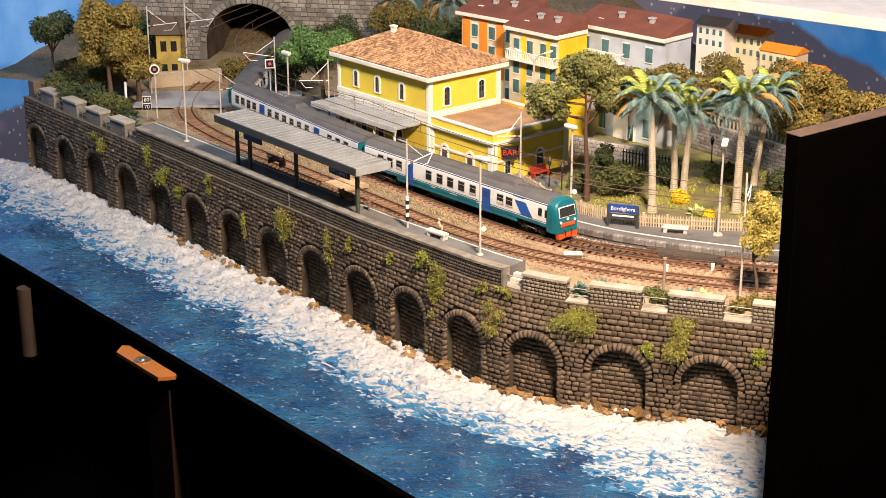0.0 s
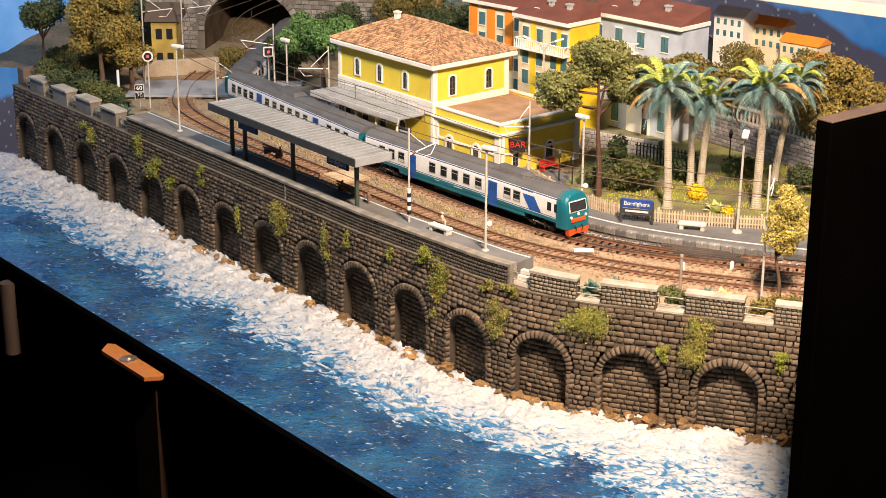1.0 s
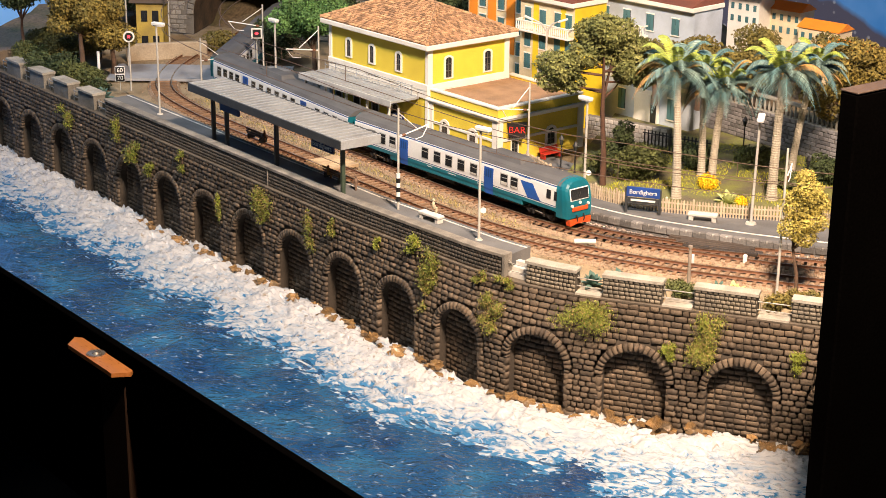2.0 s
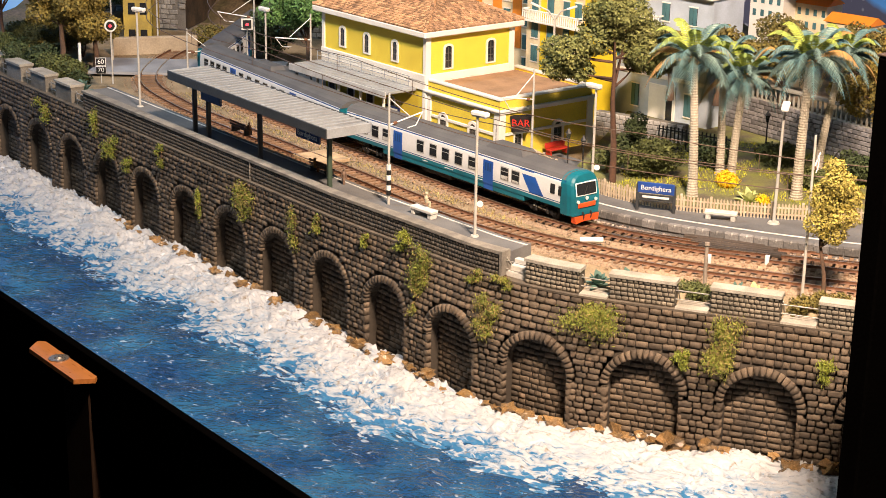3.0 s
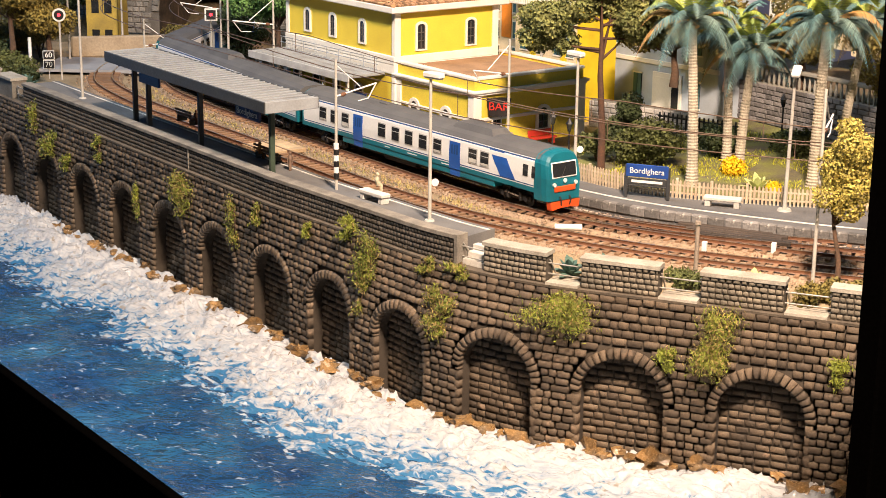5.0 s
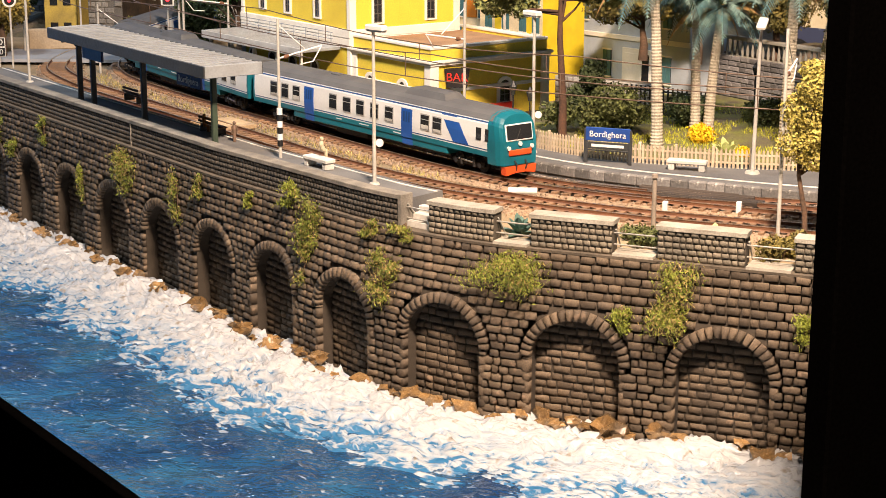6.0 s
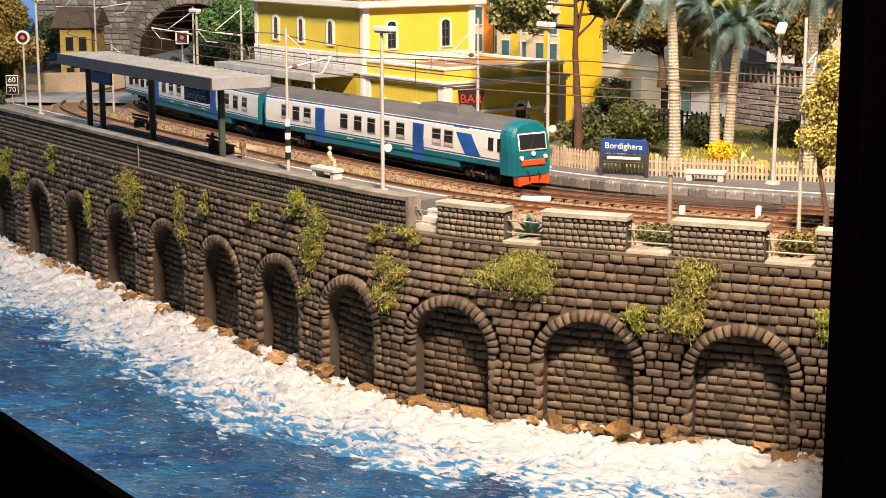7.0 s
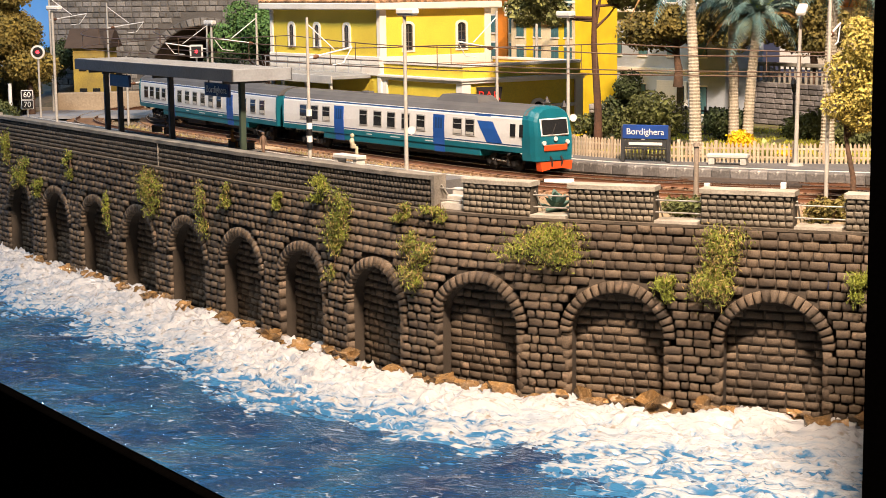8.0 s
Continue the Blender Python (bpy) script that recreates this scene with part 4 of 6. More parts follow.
def bogie(owner, x):
    b = new("bogie")
    b.parent = owner
    b.matrix_basis = at(x, 0)
    part("bogie_frame", Mesh().box(-17, 17, -12.5, -10.5, 4, 7.5, 0.6).box(-17, 17, 10.5, 12.5, 4, 7.5, 0.6).box(-3, 3, -12, 12, 4, 9, 0.5), UNDER, b)
    for dx in (-12.5, 12.5):
        for s in (-1, 1):
            w = Mesh().tube([(dx, s * 7.2, 5.2), (dx, s * 9.6, 5.2)], 5.2, 18).tube([(dx, s * 9.6, 5.2), (dx, s * 13.2, 5.2)], 1.8, 10)
            part("wheel", w, UNDER, b)
            part("spring", Mesh().tube([(dx * 0.55, s * 12.6, 3.5), (dx * 0.55, s * 12.6, 9)], 1.3, 8), UNDER, b)
    part("damper", Mesh().tube([(-10, -13, 7), (8, -13, 6)], 0.6, 6).tube([(-10, 13, 7), (8, 13, 6)], 0.6, 6), STEEL, b)


def coach(m, windows, doors, label, cab=False):
    c = thing("railway_coach", m, label, "train coach", "coaches of the train")
    end = LEN - (9 if cab else 0)
    sec = SIDE + [(12.6, 39.6), (8.0, 41.8), (0, 42.6)]
    low = [s for s in SIDE]
    body = Mesh()
    prof = [(-y, z) for y, z in low] + [(y, z) for y, z in reversed(low)]
    body.prism(prof, 1.5, end if cab else end - 1.5, "x")
    part("body", body, COACH_WHITE, c)
    rp = [(y, z) for y, z in sec[3:]]
    rprof = [(-y, z) for y, z in rp] + [(y, z) for y, z in reversed(rp[:-1])]
    rm = Mesh().prism([(y * 1.012, z + 0.05) for y, z in rprof], 0.8, end - (1 if cab else -0.4), "x")
    part("roof", rm, ROOFGREY, c)
    skirt = Mesh()
    skirt.box(57, 246, -15.6, 15.6, 8.2, 13.2, 0.5)
    part("skirt", skirt, TEAL, c)
    part("lower_band", band(1.4, end - 0.4, 13.0, 16.4, 0.1), TEAL, c)
    part("stripe", band(1.4, end, 17.2, 17.8, 0.1), NAVYLINE, c)
    part("stripe", band(1.4, end, 35.0, 35.9, 0.1), NAVYLINE, c)
    for f, side in ((f, s) for f in windows for s in ((-1,), (1,))):
        x, w = 4 + f * (end - 8), 5.1
        win = new("window")
        win.parent = c
        part("frame", band(x - w, x + w, 20.8, 32.0, 0.3, sides=side), mat_cache("coach_window_frame"), win)
        part("pane", band(x - w + 0.7, x + w - 0.7, 21.6, 31.2, 0.4, sides=side), GLASS, win)
        part("bar", band(x - w + 0.7, x + w - 0.7, 28.0, 28.4, 0.48, sides=side), mat_cache("coach_window_frame"), win)
        if R.random() < 0.7:
            part("shade", band(x - w + 1.0, x + w - 1.0, 21.7, 21.7 + R.uniform(1.2, 3.5), 0.42, sides=side), SEATCLOTH, win)
    for f, side in ((f, s) for f in doors for s in ((-1,), (1,))):
        x = 4 + f * (end - 8)
        door = new("door")
        door.parent = c
        part("leaf", band(x - 6.2, x + 6.2, 13.0, 33.0, 0.25, sides=side), BLUE, door)
        for dx in (-3.0, 0.1, 3.0):
            part("door_window", band(x + dx - 0.9, x + dx + 0.9, 24, 31, 0.33, sides=side), NAVYLINE, door)
        part("step", Mesh().box(x - 6, x + 6, *sorted((side[0] * 10, side[0] * 15.8)), 8.0, 13.0, 0.3), BLUE, door)
    for x in (38, LEN - 38):
        bogie(c, x)
    part("underframe", Mesh().box(60, 242, -10, 10, 5.0, 8.5, 0.5).box(110, 150, -13, 13, 4.0, 9, 0.5), UNDER, c)
    hood = Mesh()
    hx, hz = LEN * (0.70 if cab else 0.42), 42.0
    hood.hexa([(hx - 24, -9, hz - 1), (hx + 24, -9, hz - 1), (hx + 24, 9, hz - 1), (hx - 24, 9, hz - 1), (hx - 19, -6.5, hz + 4), (hx + 19, -6.5, hz + 4), (hx + 19, 6.5, hz + 4), (hx - 19, 6.5, hz + 4)])
    part("roof_unit", hood, ROOFGREY, c, "grey roof ventilation unit")
    part("roof_vent", Mesh().box(88, 98, -2.5, 2.5, 42, 43.6, 0.4), ROOFGREY, c)
    for x0, x1 in ((0.2, 1.9),) + (() if cab else ((LEN - 1.9, LEN - 0.2),)):
        e = Mesh().prism([(-y * 1.01, z) for y, z in sec[:6]] + [(y * 1.01, z) for y, z in reversed(sec[:6])], x0, x1, "x")
        part("end_wall", e, TEAL, c)
        xx = -2.2 if x0 < 50 else LEN - 0.4
        part("gangway", Mesh().box(xx, xx + 2.6, -7, 7, 12, 36, 0.8), UNDER, c)
    for x in (-3.0, LEN - 0.5 if not cab else LEN - 4):
        for s in (-8, 8):
            part("buffer", Mesh().tube([(x, s, 11.5), (x + 3.2, s, 11.5)], 1.5, 10), UNDER, c)
    if cab:
        for side in ((-1,), (1,)):
            part("side_flash", band(LEN * 0.836, LEN * 0.89, 17.9, 35.0, 0.2, lean=-13, sides=side), BLUE, c, "slanting blue flash")
        for f, w in ((0.925, 2.6), (0.953, 1.8)):
            for side in ((-1,), (1,)):
                part("cab_window", band(LEN * f - w, LEN * f + w, 23, 31, 0.3, sides=side), GLASS, c)
        nose, rings = Mesh(), []
        full = [(-y, z) for y, z in [(15.6, 8.5)] + sec] + [(y, z) for y, z in reversed([(15.6, 8.5)] + sec[:-1])]
        for x, k, dz in ((end - 4.5, 1.012, 0.1), (end + 3.5, 1.0, 0.0), (LEN - 2.0, 0.93, -0.6), (LEN, 0.84, -1.5)):
            rings.append([(x - max(0, z - 22) * 0.16 * (x > end), y * k, z + dz * (z > 30)) for y, z in full])
        n = len(full)
        nose.add([p for r in rings for p in r], [(i * n + k, i * n + (k + 1) % n, (i + 1) * n + (k + 1) % n, (i + 1) * n + k) for i in range(3) for k in range(n)] + [tuple(range(3 * n, 4 * n))])
        part("cab_front", nose, TEAL, c, "teal rounded cab front")
        tilt = Matrix.Translation((LEN - 1.6, 0, 29.4)) @ Matrix.Rotation(-0.16, 4, "Y")
        part("windscreen_frame", Mesh().box(-0.4, 0.7, -11.4, 11.4, -5.6, 5.6, 0.6, tilt), COACH_WHITE, c)
        part("windscreen", Mesh().box(0, 0.9, -10.6, 10.6, -4.9, 4.9, 0.5, tilt), GLASS, c)
        part("wiper", Mesh().tube([tilt @ Vector((1.1, -3, -4.8)), tilt @ Vector((1.2, 1, 2))], 0.25, 5), UNDER, c)
        part("bumper", Mesh().box(LEN - 0.5, LEN + 0.8, -9.5, 9.5, 14.5, 18.5, 0.5), ORANGE, c)
        part("apron", Mesh().prism([(-13, 7.8), (13, 7.8), (12, 2.2), (4, 3.5), (-4, 3.5), (-12, 2.2)], LEN - 4, LEN + 1.2, "x"), ORANGE, c, "orange snow guard")
        for s in (-9.6, 9.6):
            part("headlight", Mesh().tube([(LEN - 0.2, s, 19.8), (LEN + 0.9, s, 19.8)], 1.4, 12), LETTER, c)
            part("coupling_hose", Mesh().tube([(LEN, s * 0.45, 11), (LEN + 2, s * 0.45, 9), (LEN + 1, s * 0.4, 5)], 0.6, 6), UNDER, c)
        part("badge", Mesh().tube([(LEN - 0.2, 0, 22), (LEN + 0.6, 0, 22)], 1.5, 14), LETTER, c)
    for x, w in ((118, 7), (190, 9), (150, 12)):
        part("marking", band(x - w / 2, x + w / 2, 14.4, 15.1, 0.16, sides=(-1,)), LETTER, c)
    return c


CACHE = {}


def mat_cache(name):
    if name not in CACHE:
        CACHE[name] = mat(name, (0.42, 0.42, 0.40), 0.4, 0.1, 800, 60, 0.1)
    return CACHE[name]


def on_track(path, s):
    """A point of a track, s millimetres from its first point."""
    i = min(max(int(s / 4), 0), len(path) - 2)
    return path[i].lerp(path[i + 1], s / 4 - i)


HEAD = min(range(len(FAR)), key=lambda i: abs(FAR[i].x + 91)) * 4.0
PLAIN = ((0.045, 0.095, 0.145, 0.195, 0.325, 0.385, 0.445, 0.505, 0.565, 0.625, 0.80, 0.86, 0.92), (0.26, 0.70))
front = HEAD
for k in range(4):
    rear_s, front_s = front - LEN, front
    for _ in range(3):
        a, b = on_track(FAR, rear_s), on_track(FAR, front_s)
        rear_s += ((b - a).length - LEN)
    d = (b - a).normalized()
    pose_ = at(a.x, a.y, RAIL_Z, math.degrees(math.atan2(d.y, d.x)))
    if k == 0:
        coach(pose_, (0.092, 0.147, 0.202, 0.374, 0.436, 0.495, 0.556, 0.618, 0.763, 0.81), (0.262, 0.69), "white and teal driving coach with orange snow guard and blue doors", True)
    else:
        coach(pose_, *PLAIN, "white and teal passenger coach with a grey roof and blue doors")
    front = rear_s - 7

# ---- tunnel portal and the hill behind ----
HILLSTONE = mat("grey_hill_stone", (0.27, 0.25, 0.22), 0.85, 0.35, 900, 50, 0.9, tint=(0.17, 0.16, 0.14), island=0.3)
# Bore rock: dark brown with near-black blotches, darker than the portal stone.
TUNNEL_DARK = mat("dark_brown_tunnel_rock", (0.085, 0.058, 0.036), 0.9, 0.5, 260, 40, 1.0, tint=(0.035, 0.026, 0.019))
portal = thing("tunnel_portal", at(-726, 788, 106, 8), "grey stone tunnel portal with an arched mouth", "tunnel")
PH, PS, PR = 66.0, 26.0, 58.0
outline = [(PH * math.cos(a), PS + PR * math.sin(a)) for a in np.linspace(0, math.pi, 25)]
face = Mesh()
ring = [(PH, 0)] + outline + [(-PH, 0)]
outer = [(190, 0), *[(lerp(190, -190, k / 24), 150) for k in range(25)], (-190, 0)]
for k in range(len(ring) - 1):
    face.add([(ring[k][0], 0, ring[k][1]), (ring[k + 1][0], 0, ring[k + 1][1]), (outer[k + 1][0], 0, outer[k + 1][1]), (outer[k][0], 0, outer[k][1])], [(0, 1, 2, 3)])
part("face", face, mat("portal_mortar", (0.16, 0.145, 0.125), 0.9, 0.3, 900, 50, 0.6), portal)
bore = Mesh()
for k in range(len(ring) - 1):
    bore.add([(ring[k][0], 0, ring[k][1]), (ring[k + 1][0], 0, ring[k + 1][1]), (ring[k + 1][0], 260, ring[k + 1][1]), (ring[k][0], 260, ring[k][1])], [(0, 1, 2, 3)], True)
bore.add([(-PH, 260, 0), (PH, 260, 0), (PH, 260, 100), (-PH, 260, 100)], [(0, 1, 2, 3)])
part("bore", bore, TUNNEL_DARK, portal)
stones = Mesh()


def flat_stone(mesh, q, out):
    """A rounded stone on the plane y = 0 from four (x, z) corners."""
    cx, cz = sum(p[0] for p in q) / 4, sum(p[1] for p in q) / 4
    rings = [[(lerp(x, cx, k), y, lerp(z, cz, k)) for x, z in q] for k, y in ((0, 0.2), (0.04, -out * 0.6), (0.28, -out))]
    mesh.add([p for r in rings for p in r], [(r * 4 + i, r * 4 + (i + 1) % 4, r * 4 + 4 + (i + 1) % 4, r * 4 + 4 + i) for r in range(2) for i in range(4)] + [(8, 9, 10, 11)])


for i in range(27):
    a0, a1 = (math.pi * q / 27 for q in (i + 0.05, i + 0.95))
    flat_stone(stones, [((PH + d) * math.cos(a), PS + (PR + d) * math.sin(a)) for a, d in ((a0, 0), (a1, 0), (a1, 9), (a0, 9))], 2.5)
z = 0.0
while z < 148:
    x = -190.0
    while x < 188:
        w = R.uniform(7, 14)
        xm, zm = x + w / 2, z + 3
        if (abs(xm) > PH + 4 + w / 2 if zm < PS else math.hypot(xm / (PH + 9), (zm - PS) / (PR + 9)) > 1.08):
            flat_stone(stones, [(x + 0.4, z + 0.4), (x + w - 0.4, z + 0.4), (x + w - 0.4, z + 5.8), (x + 0.4, z + 5.8)], 1.2 + R.uniform(-0.3, 0.6))
        x += w
    z += 6.2
part("stonework", stones, HILLSTONE, portal, kind="stuff")

EARTH = mat("brown_hill_earth", (0.17, 0.12, 0.075), 0.95, 0.5, 300, 25, 1.0, tint=(0.09, 0.085, 0.04))
hill = Mesh()
HX, HY = 60, 26
for i in range(HX + 1):
    for j in range(HY + 1):
        x, y = lerp(-1050, 330, i / HX), lerp(600, 1150, j / HY)
        q = Vector((x, y, 0))
        edge = 650 if x > -330 else (690 if x < -860 else 850)
        tall = lerp(110, 6, min(1, max(0, (x + 330) / 260))) if x > -600 else lerp(110, 20, min(1, max(0, (-780 - x) / 140)))
        up = max(0.0, min(1.0, (y - edge) / 190))
        hill.v.append((x, y, 103 + tall * up ** 0.8 * (1 + 0.35 * noise.noise(q * 0.009)) + 10 * up * noise.noise(q * 0.04)))
for i in range(HX):
    for j in range(HY):
        a = i * (HY + 1) + j
        hill.f.append((a, a + 1, a + HY + 2, a + HY + 1))
        hill.smooth.append(True)
single("hillside", hill, EARTH, "brown earth hillside behind the station and houses", "hill", kind="structure")

# ---- backdrop ----
bd = bpy.data.materials.new("painted_backdrop_self_lit")
bd.use_nodes = True
t = bd.node_tree
nn, lk = t.nodes, t.links.new
tc, sep = nn.new("ShaderNodeTexCoord"), nn.new("ShaderNodeSeparateXYZ")
lk(tc.outputs["Object"], sep.inputs[0])
cl = nn.new("ShaderNodeTexNoise")
cl.inputs["Scale"].default_value, cl.inputs["Detail"].default_value = 5.0, 6
lk(tc.outputs["Object"], cl.inputs["Vector"])
sky = nn.new("ShaderNodeValToRGB")
sky.color_ramp.elements[0].color, sky.color_ramp.elements[0].position = (0.03, 0.16, 0.42, 1), 0.42
sky.color_ramp.elements[1].color, sky.color_ramp.elements[1].position = (0.20, 0.36, 0.60, 1), 0.72
lk(cl.outputs["Fac"], sky.inputs[0])
hn = nn.new("ShaderNodeTexNoise")
hn.inputs["Scale"].default_value, hn.inputs["Detail"].default_value = 2.2, 5
hm = nn.new("ShaderNodeMapping")
hm.inputs["Scale"].default_value = (4, 4, 0)
lk(tc.outputs["Object"], hm.inputs[0])
lk(hm.outputs[0], hn.inputs["Vector"])


def maths(kind, a, b):
    x = nn.new("ShaderNodeMath")
    x.operation = kind
    for value, socket in ((a, x.inputs[0]), (b, x.inputs[1])):
        if hasattr(value, "is_linked"):
            lk(value, socket)
        else:
            socket.default_value = value
    return x


off = maths("ABSOLUTE", maths("ADD", sep.outputs["X"], 0.2).outputs[0], 0)
slope = maths("SUBTRACT", 0.215, maths("MULTIPLY", off.outputs[0], 0.25).outputs[0])
ridge = maths("ADD", slope.outputs[0], maths("MULTIPLY", hn.outputs["Fac"], 0.05).outputs[0])
under = nn.new("ShaderNodeMath")
under.operation = "SUBTRACT"
lk(ridge.outputs[0], under.inputs[0])
lk(sep.outputs["Z"], under.inputs[1])
mask = nn.new("ShaderNodeMapRange")
mask.inputs[1].default_value, mask.inputs[2].default_value = -0.004, 0.004
lk(under.outputs[0], mask.inputs[0])
vor = nn.new("ShaderNodeTexVoronoi")
vor.inputs["Scale"].default_value = 75
lk(tc.outputs["Object"], vor.inputs["Vector"])
town = nn.new("ShaderNodeValToRGB")
town.color_ramp.elements[0].color, town.color_ramp.elements[0].position = (0.26, 0.24, 0.25, 1), 0.10
town.color_ramp.elements[1].color, town.color_ramp.elements[1].position = (0.075, 0.068, 0.095, 1), 0.22
lk(vor.outputs["Distance"], town.inputs[0])
mx = nn.new("ShaderNodeMix")
mx.data_type = "RGBA"
lk(mask.outputs[0], mx.inputs[0])
lk(sky.outputs[0], mx.inputs[6])
lk(town.outputs[0], mx.inputs[7])
bs = nn["Principled BSDF"]
lk(mx.outputs[2], bs.inputs["Base Color"])
bs.inputs["Roughness"].default_value = 0.85
# The board emits its painted colours, in place of lamp light falling on it.
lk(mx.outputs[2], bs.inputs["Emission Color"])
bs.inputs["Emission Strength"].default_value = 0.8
curve = spline([(-1010, 250), (-1120, 600), (-1060, 960), (-800, 1150), (-380, 1110), (0, 900), (250, 710), (450, 470)], 20)
back = Mesh()
back.strip(sided(curve), [(0, -120), (0, 620)], closed=False)
single("backdrop", back, bd, "painted backdrop with blue sky and distant hills, made to glow", "backdrop", kind="structure")

# ---- houses behind the station ----
ROOFRED = mat("red_brown_roof", (0.19, 0.065, 0.04), 0.8, 0.2, 800, 60, 0.4, tint=(0.14, 0.05, 0.035))
SHUTTER = mat("blue_green_shutter", (0.06, 0.16, 0.18), 0.6, 0.15, 800, 60, 0.3)
HOUSE_ORANGE = mat("orange_render", (0.78, 0.26, 0.02), 0.75, 0.1, 800, 40, 0.2, tint=(0.70, 0.22, 0.02))
HOUSE_CREAM = mat("cream_render", (0.74, 0.62, 0.40), 0.75, 0.1, 800, 40, 0.2)
HOUSE_GREY = mat("pale_grey_render", (0.47, 0.53, 0.60), 0.75, 0.08, 800, 40, 0.2)
HOUSE_YELLOW = mat("bright_yellow_render", (0.80, 0.60, 0.02), 0.75, 0.06, 800, 40, 0.2)


def shuttered(parent, m, half, z0, z1, lower=0):
    w = new("window")
    w.parent = parent
    w.matrix_basis = m
    part("pane", Mesh().box(-half, half, -0.3, 0.5, z0, z1), GLASS, w)
    part("frame", Mesh().box(-half - 1, half + 1, -0.8, 0.2, z1, z1 + 1.2).box(-half - 1, half + 1, -1.0, 0.2, z0 - 1.2, z0), WHITE, w)
    for s in (-1, 1):
        part("shutter", Mesh().box(*sorted((s * 0.2, s * half)), -0.9, -0.3, z0, z1, 0.15), SHUTTER, w)


def balcony(parent, x0, x1, z, deep=9.0):
    b = new("balcony")
    b.parent = parent
    part("slab", Mesh().box(x0, x1, -deep, 0.5, z - 2, z, 0.3), WHITE, b)
    part("top_rail", Mesh().box(x0, x1, -deep, -deep + 1.6, z + 9, z + 10.6, 0.3).box(x0, x0 + 1.6, -deep, 0, z + 9, z + 10.6, 0.3).box(x1 - 1.6, x1, -deep, 0, z + 9, z + 10.6, 0.3), WHITE, b)
    n = int((x1 - x0) / 3.0)
    for k in range(n + 1):
        x = lerp(x0 + 0.8, x1 - 0.8, k / n)
        part("baluster", Mesh().tube([(x, -deep + 0.8, z), (x, -deep + 0.8, z + 3), (x, -deep + 0.8, z + 6), (x, -deep + 0.8, z + 9)], [0.7, 1.0, 0.6, 0.6], 6), WHITE, b)


def house(m, name_label, w, d, h, wall, front, roof_rise=14, eave=6):
    o = thing("house", m, name_label, "house", "houses behind the station")
    part("wall", Mesh().box(0, w, 0, d, 0, h), wall, o)
    if front is not wall:
        part("front", Mesh().box(0.3, w - 0.3, -0.6, 0.5, 0, h - 1), front, o)
    part("eaves_board", Mesh().box(-eave, w + eave * 0.4, -eave, d, h, h + 5, 0.6), WHITE, o, "white eaves board")
    roof_ = Mesh().hexa([(-eave, -eave, h + 5), (w + 1, -eave, h + 5), (w + 1, d, h + 5), (-eave, d, h + 5), (-eave, -eave + 1, h + 6), (w + 1, -eave + 1, h + 6), (w + 1, d, h + roof_rise + 6), (-eave, d, h + roof_rise + 6)])
    part("roof", roof_, ROOFRED, o, "red brown sloping roof")
    for k in range(2):
        x = w * (0.35 + 0.35 * k)
        part("chimney", Mesh().box(x - 3, x + 3, d * 0.45, d * 0.45 + 5, h + 4, h + 18, 0.4).box(x - 4, x + 4, d * 0.45 - 1, d * 0.45 + 6, h + 18, h + 20, 0.3), mat_cache("coach_window_frame"), o)
    part("skylight", Mesh().box(w * 0.15, w * 0.15 + 8, d * 0.25, d * 0.25 + 6, h + 7, h + 11, 0.3), WHITE, o)
    return o


orange = house(at(-345, 596, 104, -24), "tall orange and cream town house with white eaves", 86, 62, 132, HOUSE_CREAM, HOUSE_CREAM)
for x in (2, 30, 58):
    part("orange_panel", Mesh().box(x, x + 12, -0.9, 0, 60, 130), HOUSE_ORANGE, orange, "orange painted wall strip")
for x in (22, 50, 77):
    for z in (108, 84, 60, 36):
        shuttered(orange, at(x, -0.4), 4.2, z, z + 15)
yellow = house(at(-262, 527, 104, -28), "yellow town house with a white balustraded balcony", 80, 48, 133, HOUSE_YELLOW, HOUSE_CREAM)
for z in (108, 82, 58):
    for x in (12, 34, 56, 72):
        shuttered(yellow, at(x, -0.4), 4.4, z, z + 16)
for x in (24, 64):
    part("yellow_panel", Mesh().box(x - 4, x + 4, -0.9, 0, 40, 130), HOUSE_YELLOW, yellow)
balcony(yellow, 2, 80, 101, 10)
grey = house(at(-184, 553, 104, -27), "pale grey town house with blue shutters and a balcony", 132, 46, 137, HOUSE_GREY, HOUSE_GREY)
for z in (110, 66):
    for x in (12, 42, 74, 108):
        shuttered(grey, at(x, -0.4), 4.6, z, z + 17)
part("white_band", Mesh().box(-1, 133, -1.4, 1, 92, 96, 0.3), WHITE, grey)
part("white_band", Mesh().box(-1, 133, -1.4, 1, 52, 56, 0.3), WHITE, grey)
balcony(grey, -2, 72, 104, 9)
part("doorway", Mesh().box(58, 92, -1.4, 0.5, 8, 46, 0.4), WHITE, grey, "white framed doorway")
part("door_leaf", Mesh().box(62, 80, -1.8, -1.2, 8, 42, 0.3), WHITE, grey)
part("door_glass", Mesh().box(81, 89, -1.8, -1.2, 8, 42, 0.3), GLASS, grey)
for x in (40, 108):
    shuttered(grey, at(x, -0.4), 4.6, 20, 42)
